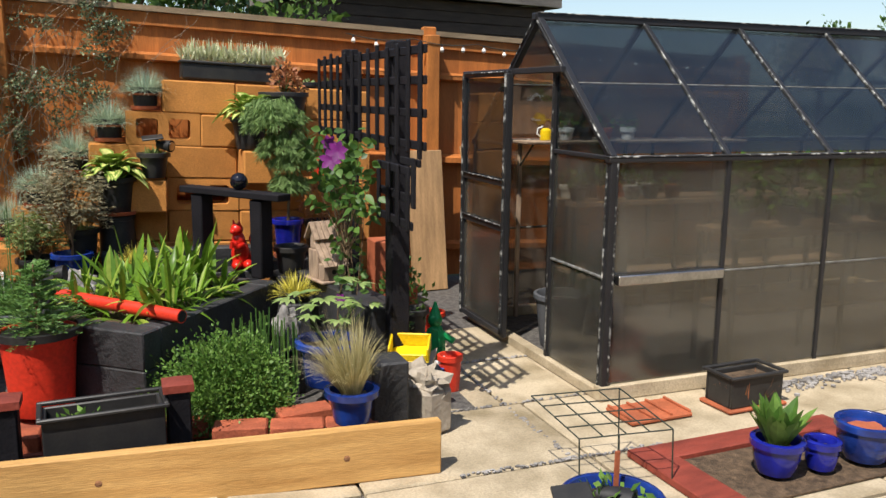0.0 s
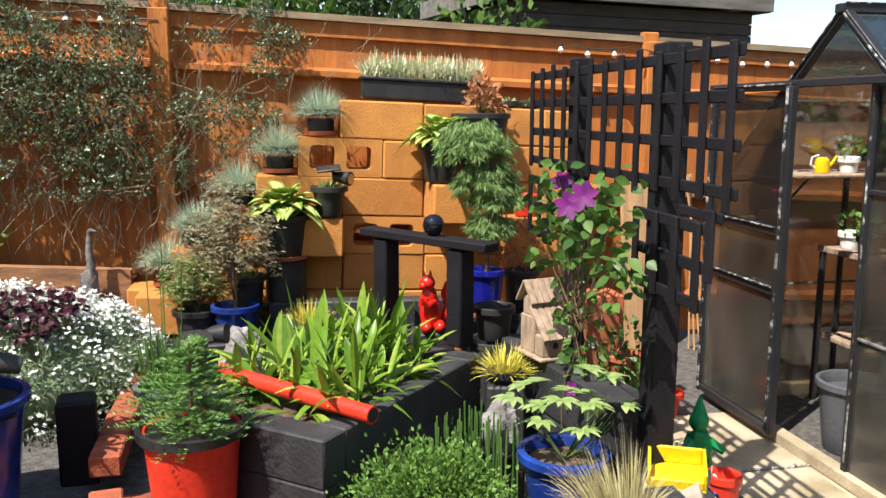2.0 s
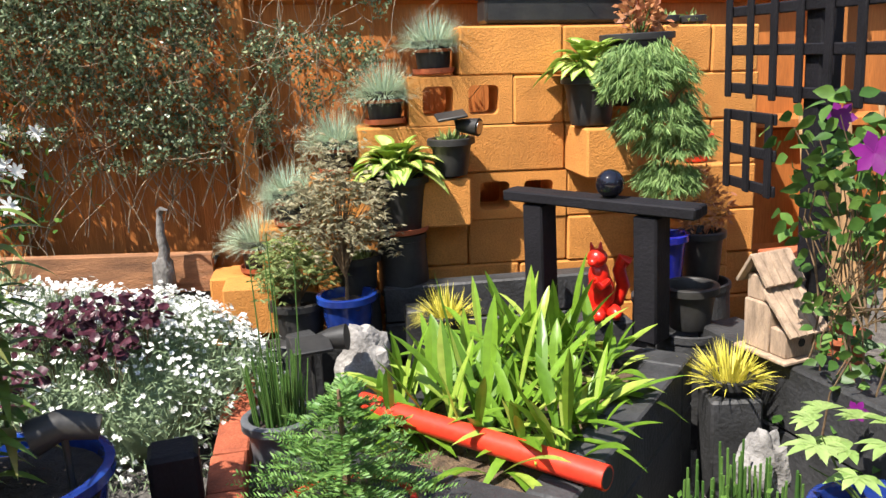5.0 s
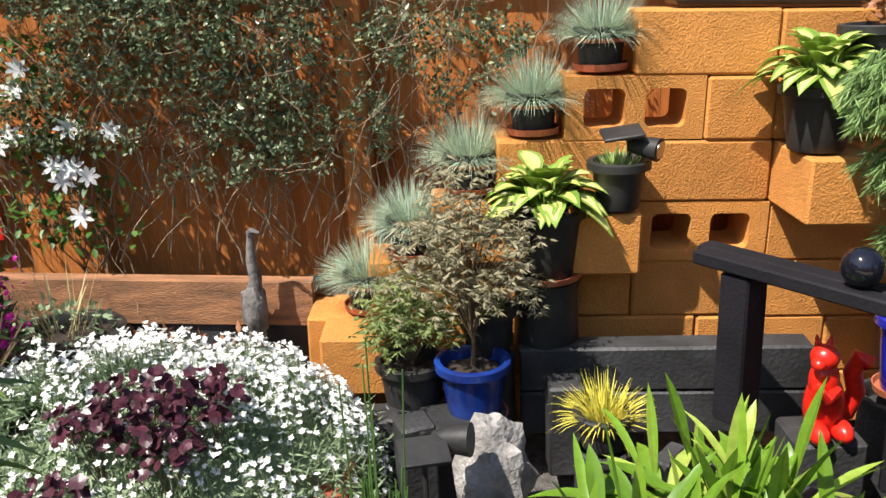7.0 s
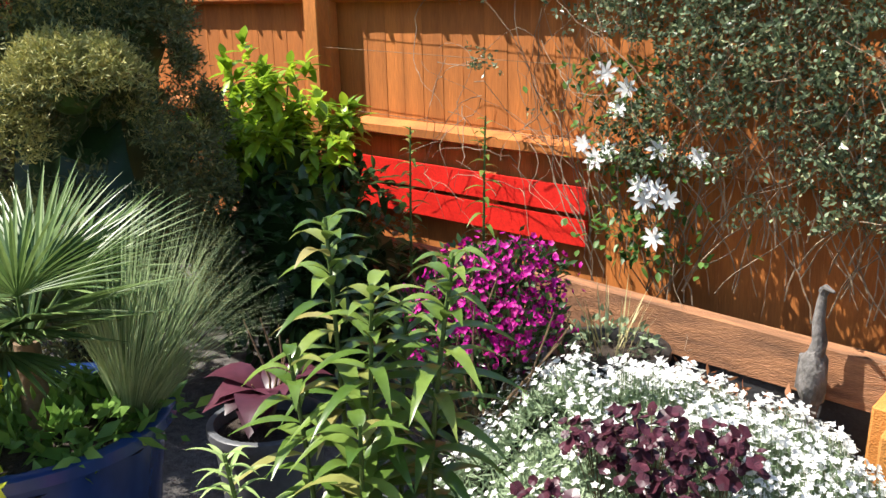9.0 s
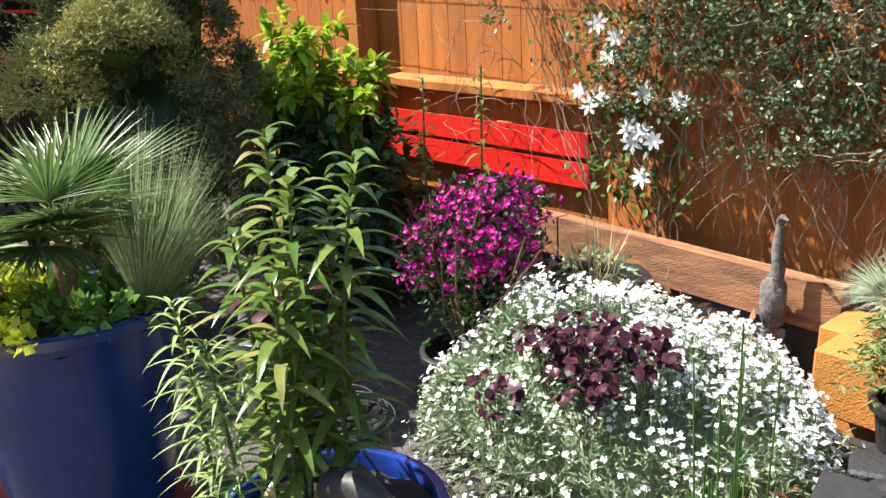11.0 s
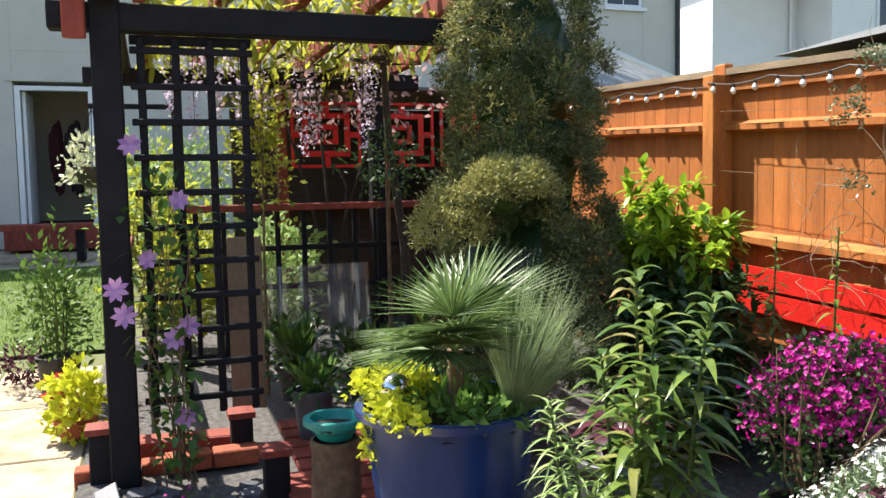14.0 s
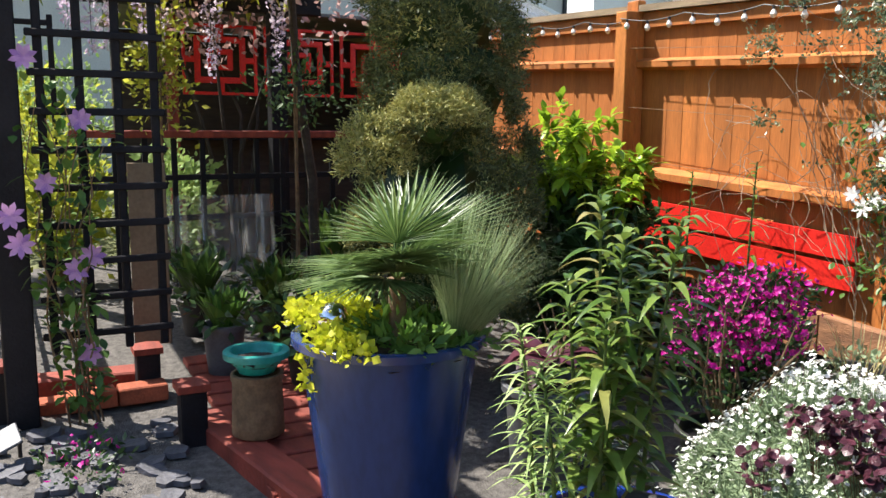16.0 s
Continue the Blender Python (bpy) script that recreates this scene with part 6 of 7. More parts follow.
lm, ls = MB(), MB()
for x, y, h, lx, ly, n in ((.0, .0, .78, .03, 0, 62), (.06, .05, .82, .04, .05, 64), (-.06, .02, .86, -.05, .02, 64), (.05, -.06, .60, .04, -.03, 44), (-.02, .08, .70, 0, .04, 50), (-.05, -.05, .66, -.03, -.02, 44)):
    lily(lm, ls, x - .04, y - .02, h * .92, .145, n, (lx, ly), .028)
potted("potted_lilies", -1.58, -1.58, .10, .225, .18, .40, BLUEG, "tall leafy lily stems in a round blue glazed pot", "potted plant", (("leaves", lm, LILY), ("stems", ls, GSTEM)), None, rim=.016)
lm, ls = MB(), MB()
for x, y, h in ((0, 0, .50), (.04, .03, .42)):
    lily(lm, ls, x, y, h, .10, 90, (-.04, -.02), .0085)
potted("potted_lily", -1.62, -1.80, .36, .075, .06, .16, GREYPL, "bright narrow-leaved lily in a small grey pot", "potted plant", (("leaves", lm, PALE), ("stems", ls, GSTEM)))
pedestal(-1.62, -1.80, .09, .357, .09, GREYPL, "grey pot used as a plinth under a lily")
lm, ls = MB(), MB()
for x, y, h in ((0, 0, .78), (-.42, .08, .72)):
    lily(lm, ls, x, y, h, .09, 34, (.02, 0), .022)
l3 = thing("tall_lily", -2.5, -.22, .5, "tall leafy stems rising behind the azalea", "plant")
part("leaves", lm, LILY, l3)
part("stems", ls, GSTEM, l3)
part("pot", pot_mesh(.1, .08, .18, .01), BLACKPL, l3).location.z = -.0
pedestal(-2.5, -.22, gz(-2.5), .497, .12, BLACKPL, "black plinth under a lily pot")
dk = MB()
for i in range(16):
    a = rnd.uniform(0, 6.28)
    dk.leaf((0, 0, .1), (math.cos(a), math.sin(a), rnd.uniform(.5, 1.2)), rnd.uniform(.20, .30), .12, .6, 7, .25, .5)
potted("dark_canna", -2.60, -1.08, gz(-2.6), .16, .13, .36, GREYPL, "large dark bronze leaves in a grey pot", "potted plant", (("leaves", dk, HEUCH), ("stems", twigs((0, 0, .2), (.1, .1, .2), 6, .006), STEM)), None, rim=.014)
wb = thing("wire_basket_frame", -2.12, -1.18, .36, "upturned black wire hanging-basket frame", "basket frame")
for k in range(4):
    part("hoop", MB().tube([((.15 - .02 * k) * math.cos(a), (.15 - .02 * k) * math.sin(a), .02 * k) for a in [i * math.pi / 12 for i in range(25)]], .003, .003, 5), DARKWIRE, wb)
for k in range(8):
    a = k * math.pi / 4
    part("rib", MB().tube([(.15 * math.cos(a), .15 * math.sin(a), 0), (.12 * math.cos(a), .12 * math.sin(a), .04), (.05 * math.cos(a), .05 * math.sin(a), .075)], .0025, .0025, 5), DARKWIRE, wb)
pedestal(-2.12, -1.18, .1, .358, .14, BLACKPL, "black pot under a wire basket frame")
fl_ = thing("fleur_pot", -2.42, -.02, gz(-2.4), "grey stone pot with a moulded emblem", "pot")
part("body", pot_mesh(.085, .07, .28, .012), STONE, fl_)
part("emblem", MB().leaf((0, -.083, .1), (0, 0, 1), .09, .03, 0, 4).leaf((0, -.084, .12), (.6, 0, 1), .06, .02, 0, 4).leaf((0, -.084, .12), (-.6, 0, 1), .06, .02, 0, 4), SLATE, fl_)

# ---------- big blue pot with palm ----------
BPX, BPY, BPZ = -2.48, -1.765, .17
pal, feat, lim, limt = MB(), MB(), MB(), MB()
def fan(m, hub, d, L_, n=24, spread=1.35):
    d = Vector(d).normalized()
    s = d.cross(Vector((0, 0, 1)))
    s = s.normalized() if s.length > .05 else Vector((1, 0, 0))
    for k in range(n):
        a = (k / (n - 1) - .5) * 2 * spread
        e = d * math.cos(a) + s * math.sin(a)
        m.leaf(hub, e, L_ * (1 - .22 * abs(a) / spread) * rnd.uniform(.9, 1.05), .0115, .12, 5, .5, .35)


for i in range(12):
    a = rnd.uniform(0, 6.28)
    el = rnd.uniform(.15, 1.6)
    d = Vector((math.cos(a), math.sin(a), el)).normalized()
    hub = Vector((.06, 0, .23)) + d * rnd.uniform(.07, .15)
    fan(pal, hub, d, rnd.uniform(.27, .37))
    pal.tube([(.06, 0, .2), hub], .005, .003, 5)
for i in range(8):
    a = rnd.uniform(0, 6.28)
    d = Vector((math.cos(a), math.sin(a), rnd.uniform(.05, .45))).normalized()
    hub = Vector((.06, 0, .21)) + d * rnd.uniform(.06, .12)
    fan(pal, hub, d, rnd.uniform(.26, .36))
for i in range(1150):
    a = rnd.uniform(0, 6.28)
    s_ = rnd.random() ** .7
    feat.leaf((.14 + .03 * math.cos(a), .17 + .03 * math.sin(a), 0), (math.cos(a) * s_ * .5 + .22, math.sin(a) * s_ * .42 + .12, 1), rnd.uniform(.28, .64), .0022, .34 * s_ + .08, 5, .2, .3)
cloud(700, (.05, .05, .02), (.22, .22, .06), .05, .4, .2, .3, 3, .6, -.2, limt)
cloud(620, (-.15, -.12, .05), (.17, .15, .07), .026, .9, .3, .3, 3, .6, -.2, lim)
cloud(70, (.02, -.27, -.05), (.035, .03, .1), .024, .9, .2, .2, 3, .6, -1, lim)
cloud(300, (.12, -.21, .03), (.17, .07, .045), .024, .9, .3, .3, 3, .6, -.2, lim)
bp = potted("big_blue_pot", BPX, BPY, BPZ, .278, .20, .615, BIGBLUE, "large dark blue glazed pot with palm, grass and lime creeper", "planter",
            (("palm_fan", pal, PALM), ("feather_grass", feat, FEATH), ("creeper", lim, LIME), ("underplanting", limt, HERB), ("trunk", MB().tube([(.06, 0, -.02), (.06, 0, .21)], .035, .025, 10), STEM)), None, rim=.022)
orb = thing("mirror_orb", BPX - .06, BPY - .16, BPZ + .605, "small silver mirror ball set among the creeper", "ball")
part("sphere", MB().blob((0, 0, .05), .052, .052, .052, 14), ORB, orb)

# ---------- conifer, laurel ----------
con = thing("clipped_conifer", -3.62, -1.0, gz(-3.6), "tall conifer clipped into rounded tiers, gold on its upward tufts", "tree")
cg, cy_ = MB(), MB()
def spray(m, c, r, n, size, lo=-.9, drop=.15):
    off = rdir() * 9
    for i in range(n):
        v = rdir(lo, 1)
        s_ = (.72 + .28 * rnd.random() ** .5) * (1 + .35 * noise.noise(v * 2.6 + off))
        p = Vector((c[0] + v.x * r[0] * s_, c[1] + v.y * r[1] * s_, c[2] + v.z * r[2] * s_))
        d = (v + Vector((0, 0, .25)) + rdir() * .35).normalized()
        for k in range(6):
            q = p + d * (size * .28 * k) - Vector((0, 0, drop * size * k * k * .06))
            m.chip(q, d * .7 + rdir() * .8, size * rnd.uniform(.5, .8), size * .16)


def crown_r(z):
    """Radius of the clipped crown at a height."""
    pts = ((.3, .34), (.9, .40), (1.25, .34), (1.45, .30), (1.65, .33), (1.95, .31), (2.2, .23), (2.45, .13), (2.7, .03))
    for (za, ra), (zb, rb) in zip(pts[:-1], pts[1:]):
        if za <= z <= zb:
            return ra + (rb - ra) * (z - za) / (zb - za)
    return .03


for i in range(680):
    z = rnd.uniform(.3, 2.68)
    a = rnd.uniform(0, 6.28)
    R_ = crown_r(z) * rnd.uniform(.72, 1.05)
    c = (R_ * math.cos(a), .02 + R_ * math.sin(a), z)
    k = rnd.uniform(.055, .095)
    tuft_dir = Vector((math.cos(a), math.sin(a), .55))
    # Upward sprays of every third tuft go to the gold mesh
    for j in range(46):
        v = (tuft_dir + rdir() * .95).normalized()
        p = Vector(c) + v * k * rnd.uniform(.3, 1)
        for q in range(4):
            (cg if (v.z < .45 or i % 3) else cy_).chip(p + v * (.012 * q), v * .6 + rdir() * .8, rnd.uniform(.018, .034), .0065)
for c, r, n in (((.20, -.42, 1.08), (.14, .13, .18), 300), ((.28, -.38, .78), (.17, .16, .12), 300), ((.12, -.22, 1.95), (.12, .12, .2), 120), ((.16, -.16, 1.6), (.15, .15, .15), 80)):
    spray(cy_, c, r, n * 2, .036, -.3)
# Ball of tufts, gold on top and olive underneath
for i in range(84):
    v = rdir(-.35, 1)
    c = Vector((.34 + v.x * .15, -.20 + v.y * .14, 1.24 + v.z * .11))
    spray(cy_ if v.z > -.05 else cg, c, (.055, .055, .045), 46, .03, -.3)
# Dark lumps that put the shade between the tufts into colour
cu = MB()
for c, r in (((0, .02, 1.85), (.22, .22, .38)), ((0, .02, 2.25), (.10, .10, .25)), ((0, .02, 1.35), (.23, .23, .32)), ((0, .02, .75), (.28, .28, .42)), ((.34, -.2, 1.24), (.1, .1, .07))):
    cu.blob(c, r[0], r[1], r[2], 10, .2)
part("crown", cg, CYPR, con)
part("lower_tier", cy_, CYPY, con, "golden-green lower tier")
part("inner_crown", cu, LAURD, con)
part("trunk", MB().tube([(0, 0, -.05), (0, .02, 1.2), (0, .05, 2.3)], .06, .015, 10), STEM, con)

lau = thing("spotted_laurel", -3.72, -.12, gz(-3.7), "dense evergreen shrub, sunlight put into its lime-green top leaves", "bush")
lg, ld = MB(), MB()
for i in range(125):
    v = rdir(-.35, 1)
    w_ = rnd.uniform(.55, 1.25)
    tip = Vector((.04 + v.x * .40 * w_, -.08 + v.y * .33 * w_, .88 + v.z * .40 * w_))
    axis = (v + Vector((0, 0, .7)) + rdir() * .3).normalized()
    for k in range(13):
        # Sun and shade are put into the leaf colour: lime above, dark below
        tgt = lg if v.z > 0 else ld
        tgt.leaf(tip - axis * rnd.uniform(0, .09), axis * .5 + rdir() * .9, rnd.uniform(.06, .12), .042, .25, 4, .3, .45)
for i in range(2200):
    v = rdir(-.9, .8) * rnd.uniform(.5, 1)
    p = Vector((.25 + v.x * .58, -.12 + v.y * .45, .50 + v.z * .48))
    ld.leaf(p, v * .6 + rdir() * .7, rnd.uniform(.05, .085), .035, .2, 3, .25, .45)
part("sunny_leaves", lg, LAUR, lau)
part("shaded_leaves", ld, LAURD, lau, "lower and inner leaves, shade put into their dark green")
part("stems", twigs((0, 0, .8), (.35, .3, .5), 24, .01), STEM, lau)
# Dark lumps for the shade inside the shrub, closing the gaps between leaves
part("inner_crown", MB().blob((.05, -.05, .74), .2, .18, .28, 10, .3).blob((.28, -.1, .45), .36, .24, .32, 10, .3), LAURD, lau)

sp3 = thing("solar_spotlight", -1.42, -1.62, .45, "black solar spotlight stuck in the lily pot", "garden light", "solar lights", rz=30)
part("stake", MB().tube([(0, 0, 0), (0, 0, .16)], .008, .008, 8), BLACKPL, sp3)
part("lamp_head", MB().tube([(-.06, .02, .15), (0, 0, .17), (.07, -.03, .15)], .042, .028, 16), BLACKPL, sp3)

# ---------- deck, pergola ----------
deck = thing("red_deck", -4.35, -2.06, 0, "low deck of red-stained timber boards", "deck", kind="structure")
for i in range(14):
    part("plank", MB().box(i * .145, .0, gz(-4.35 + i * .145) + .02, i * .145 + .138, .55, gz(-4.35 + i * .145) + .05 + rnd.uniform(-.002, .002), c=.004), REDW, deck)
for (x0, y0, x1, y1, z) in ((-2.62, -1.95, -3.62, -2.12, .20), (-4.20, -2.80, -4.15, -2.25, .26)):
    rb = thing("red_timber_edge", x0, y0, z, "thick red-stained timber edging", "timber edging", "red edging", rz=math.degrees(math.atan2(y1 - y0, x1 - x0)))
    part("timber", MB().box(0, -.07, -.12, math.hypot(x1 - x0, y1 - y0), .07, .03, c=.008), REDW, rb)
for x, y, z, h in ((-3.43, -2.19, .02, .39), (-4.03, -2.27, .04, .38), (-3.93, -2.88, .08, .36)):
    bollard(x, y, z, h, .10)
brick_row(-3.98, -3.0, -3.98, -2.3, .17, 5)
brick_row(-3.92, -2.62, -3.92, -2.2, .2, 2)

per = thing("pergola", -3.86, -2.78, gz(-3.86), "black-stained timber pergola with lattice sides and red rafters", "pergola")
def pbox(nm, x0, y0, z0, x1, y1, z1, mt=BLACKW, parent=None, label=""):
    return part(nm, MB().box(x0, y0, z0, x1, y1, z1, c=.006), mt, parent or per, label)


pbox("post", -.06, -.06, 0, .06, .06, 2.10)
pbox("post", -.06, 1.72, 0, .06, 1.84, 2.10)
for y in (-.12, 1.72):
    pbox("post", -2.4, y, 0, -2.28, y + .12, 2.15)
pbox("beam", -.05, -.22, 1.945, .05, 2.1, 2.06)
pbox("beam", -2.38, -.25, 2.0, -2.28, 2.1, 2.115)
pbox("beam", -2.7, -.05, 2.065, .30, .05, 2.18, BLACKW)
for i in range(6):
    y = .14 + i * .36
    pbox("rafter", -2.7, y - .03, 2.13, .28, y + .03, 2.24, REDW, None, "red-stained rafter")
pbox("red_fascia", .06, -.16, 1.90, .10, -.07, 2.3, REDW, None, "red-stained end board")
# lattice on the near side
lat = part("lattice", MB().box(-.035, .09, 1.90, -.015, .60, 1.94), BLACKW, per)
for k in range(4):
    y = .135 + k * .143
    pbox("slat", -.012, y - .017, .28, .008, y + .017, 1.93, BLACKW, lat)
for k in range(11):
    z = .36 + k * .151
    pbox("crosspiece", .010, .09, z - .015, .026, .60, z + .015, BLACKW, lat)
# lattice on the far side towards the lawn
lat2 = part("balustrade", MB().box(-2.25, -.03, .93, -.08, .03, .98, c=.005), REDW, per, "red-stained rail over black bars")
for k in range(9):
    x = -.2 - k * .24
    pbox("slat", x - .016, -.012, .3, x + .016, .012, .929, BLACKW, lat2)
for z in (.40, .78):
    pbox("crosspiece", -2.25, -.032, z - .017, -.08, -.014, z + .017, BLACKW, lat2)

# wisteria over the pergola
wis = thing("wisteria", -4.6, -1.9, 2.1, "wisteria with pale lilac flower trails over the pergola", "climber")
wm, wf, wst = MB(), MB(), MB()
for i in range(1500):
    p = Vector((rnd.uniform(-1.9, .7), rnd.uniform(-.75, .95), rnd.uniform(.16, .45)))
    wm.leaf(p, rdir() + Vector((0, 0, -.2)), rnd.uniform(.07, .13), .045, .3, 3, .2, .45)
for x, y, L_ in ((.55, -.32, .42), (.5, .28, .5), (.6, -.62, .38), (.45, -.52, .45), (-.4, -.1, .4), (-.9, .3, .4), (.1, -.4, .3), (-.2, .5, .35), (.3, .02, .55), (-1.2, -.3, .3)):
    for k in range(150):
        t = rnd.random()
        r = .055 * (1 - .75 * t)
        a = rnd.uniform(0, 6.28)
        wf.chip((x + r * math.cos(a), y + r * math.sin(a), .05 - L_ * t), rdir(), rnd.uniform(.016, .026), .014)
    wst.tube([(x, y, .12), (x, y, .05 - L_)], .003, .001, 4)
for i in range(14):
    p = Vector((rnd.uniform(-1.6, .5), rnd.uniform(-.6, .8), .15))
    pts = [p]
    for k in range(5):
        p = p + Vector((rnd.uniform(-.25, .25), rnd.uniform(-.2, .2), rnd.uniform(-.06, .1)))
        pts.append(p)
    wst.tube(pts, .012, .005, 5)
wst.tube([(-.35, .75, -1.85), (-.32, .72, -1.0), (-.4, .66, -.4), (-.3, .6, .2)], .035, .02, 8)
part("leaves", wm, WISL, wis)
part("flower_trails", wf, WISF, wis)
part("stems", wst, DARKBARK, wis)
blossom = thing("brown_blossom", -6.6, -1.2, gz(-6.6), "shrub of faded pinkish blossom behind the pergola", "bush")
part("blossom", cloud(1500, (0, 0, 2.05), (.9, .9, .42), .055, .6, .3, .5, 2.5), PINKW, blossom)
part("stems", twigs((0, 0, 2.0), (.7, .7, .4), 5, .02), DARKBARK, blossom)

# railing with red handrail at the back of the deck
rail = thing("deck_railing", -5.5, -2.45, gz(-5.5), "black balustrade with a red-stained handrail", "railing")
part("handrail", MB().box(-.04, 0, 1.06, .04, 2.2, 1.105, c=.006), REDW, rail)
for k in range(13):
    part("baluster", MB().box(-.016, .06 + k * .17, .1, .016, .092 + k * .17, 1.058, c=.003), BLACKW, rail)
for z in (.12, .55, .8):
    part("bar", MB().box(-.012, 0, z, .012, 2.2, z + .035, c=.003), BLACKW, rail)
cb = thing("brown_board", -4.30, -2.20, gz(-4.3), "plain brown board standing upright against the railing", "board", rz=75)
part("sheet", MB().box(-.085, -.012, .15, .085, .0, 1.02, c=.003), CARD, cb)
ac = thing("clear_plastic_sheet", -5.0, -1.7, gz(-5.0), "clear wavy plastic sheet leaning on the railing", "plastic sheet")
am_ = MB()
nn = 40
for i in range(nn + 1):
    y = -.33 + .66 * i / nn
    xx = .02 * math.sin(i * 1.2)
    am_.v += [(xx, y, .2), (xx - .08, y, .76)]
for i in range(nn):
    a = 2 * i
    am_.f.append((a, a + 2, a + 3, a + 1))
part("sheet", am_, CLEARPL, ac)

# red fretwork screen and dark summerhouse behind
hut = thing("summerhouse", -7.0, -1.9, gz(-7), "dark garden bar with a red fretwork screen and corrugated roof", "summerhouse")
pbox("back_wall", -1.3, 0, 0, -1.2, 2.6, 1.9, SHEDW, hut)
pbox("side_wall", -1.198, 2.5, 0, 0, 2.6, 1.9, SHEDW, hut)
pbox("counter", -.2, .35, .95, .1, 2.2, 1.0, BLACKW, hut)
pbox("counter_front", -.15, .35, 0, -.1, 2.2, .948, SHEDW, hut)
part("roof", MB().box(-1.45, -.1, 1.93, .25, 2.75, 1.96), FELT, hut)
for yb in (.36, 1.0, 1.64):
    scr = part("fret_screen", MB().box(.105, yb, 1.30, .13, yb + .025, 1.84).box(.105, yb + .555, 1.30, .13, yb + .58, 1.84).box(.105, yb + .026, 1.30, .13, yb + .554, 1.325).box(.105, yb + .026, 1.815, .13, yb + .554, 1.84), REDP, hut)
    for (y0, z0, y1, z1) in ((.1, .1, .48, .13), (.1, .41, .48, .44), (.1, .13, .13, .41), (.45, .13, .48, .41), (.2, .2, .38, .225), (.2, .32, .38, .345), (.2, .225, .225, .32), (.355, .225, .38, .32), (.28, .03, .31, .1), (.28, .44, .31, .515), (.03, .255, .1, .285), (.48, .255, .55, .285)):
        pbox("fret", .108, yb + y0 - .009, 1.30 + z0 - .009, .127, yb + y1 + .009, 1.30 + z1 + .009, REDP, scr)
pbox("corner_post", .02, .25, 0, .1, .33, 1.9, REDW, hut)
pbox("corner_post", .02, 2.3, 0, .1, 2.38, 1.9, REDW, hut)
# leafy young tree, shrubs and pots on the deck
yt_ = thing("golden_sapling", -5.0, -2.02, gz(-5), "slim sapling with small yellow-green leaves", "tree")
part("leaves", cloud(760, (0, 0, 1.52), (.20, .20, .42), .04, .6, .2, .5, 3), WISL, yt_)
part("trunk", MB().tube([(0, 0, 0), (.02, 0, .8), (0, .02, 1.7)], .012, .005, 6), STEM, yt_)
for i in range(7):
    a = rnd.uniform(0, 6.28)
    part("branch", MB().tube([(0, 0, 1.1 + i * .07), (.12 * math.cos(a), .12 * math.sin(a), 1.3 + i * .09)], .006, .002, 5), STEM, yt_)
dm = thing("dark_sapling", -4.8, -1.32, gz(-4.8), "slim dark-leaved sapling on the deck", "tree")
part("leaves", cloud(420, (0, 0, 1.38), (.26, .26, .2), .04, .45, .2, .4, 3), TREED, dm)
part("trunk", MB().tube([(0, 0, 0), (.03, 0, .7), (0, 0, 1.5)], .018, .008, 6).tube([(.02, .0, .6), (-.1, .05, 1.4)], .01, .004, 6), STEM, dm)
potted("potted_perennial", -4.05, -1.92, .245, .10, .075, .24, GREYPL, "grey pot of low broad-leaved greenery", "potted plant", (("leaves", broad(34, .26, .05), HERB), ("more_leaves", cloud(120, (0, 0, .1), (.2, .2, .08), .07, .4), LAURD)))
teal = potted("teal_bowl", -3.24, -1.98, .478, .105, .07, .085, TEAL, "teal plastic bowl on a dark pot", "bowl", (), None, rim=.02)
pedestal(-3.24, -1.98, .235, .475, .1, STEM, "dark brown pot under a teal bowl")
for x, y, r, h in ((-4.45, -1.55, .2, .35), (-4.7, -1.9, .25, .4), (-3.75, -1.6, .22, .3), (-4.2, -1.2, .3, .4), (-5.1, -1.0, .35, .6)):
    potted("potted_greens", x, y, gz(x) + .055, .11, .085, .2, BLACKPL, "dark pot of mixed green leaves on the deck", "potted plant", (("leaves", broad(40, h, .07), TREEL), ("shoots", cloud(160, (0, 0, h * .4), (r, r, h * .4), .07, .4), LAURD)), None, "deck pots")
# lilac clematis on the post
lc = thing("lilac_clematis", -3.76, -2.62, .2, "clematis with lilac-pink flowers climbing the pergola post", "climber")
lcm, lcs = MB(), MB()
for i in range(8):
    p = Vector((rnd.uniform(-.02, .04), rnd.uniform(-.02, .18), 0))
    pts = [p]
    for k in range(9):
        p = p + Vector((rnd.uniform(-.03, .03), rnd.uniform(-.05, .05), rnd.uniform(.1, .17)))
        pts.append(p)
        for j in range(5):
            lcm.leaf(p + rdir() * .06, rdir(), rnd.uniform(.04, .07), .035, .2, 3, .2, .42)
    lcs.tube(pts, .005, .002, 5)
part("leaves", lcm, CLEM, lc)
part("stems", lcs, STEM, lc)
for y, z in ((-2.65, 1.18), (-2.50, .89), (-2.75, .95), (-2.53, .50), (-2.52, 1.42), (-2.56, .84), (-2.78, 1.06), (-2.70, 1.65)):
    part("flower", flower(MB(), (.07, y + 2.62, z - .2), (1, -.2, .3), rnd.uniform(.044, .060), .026, 8), LILAC, lc)
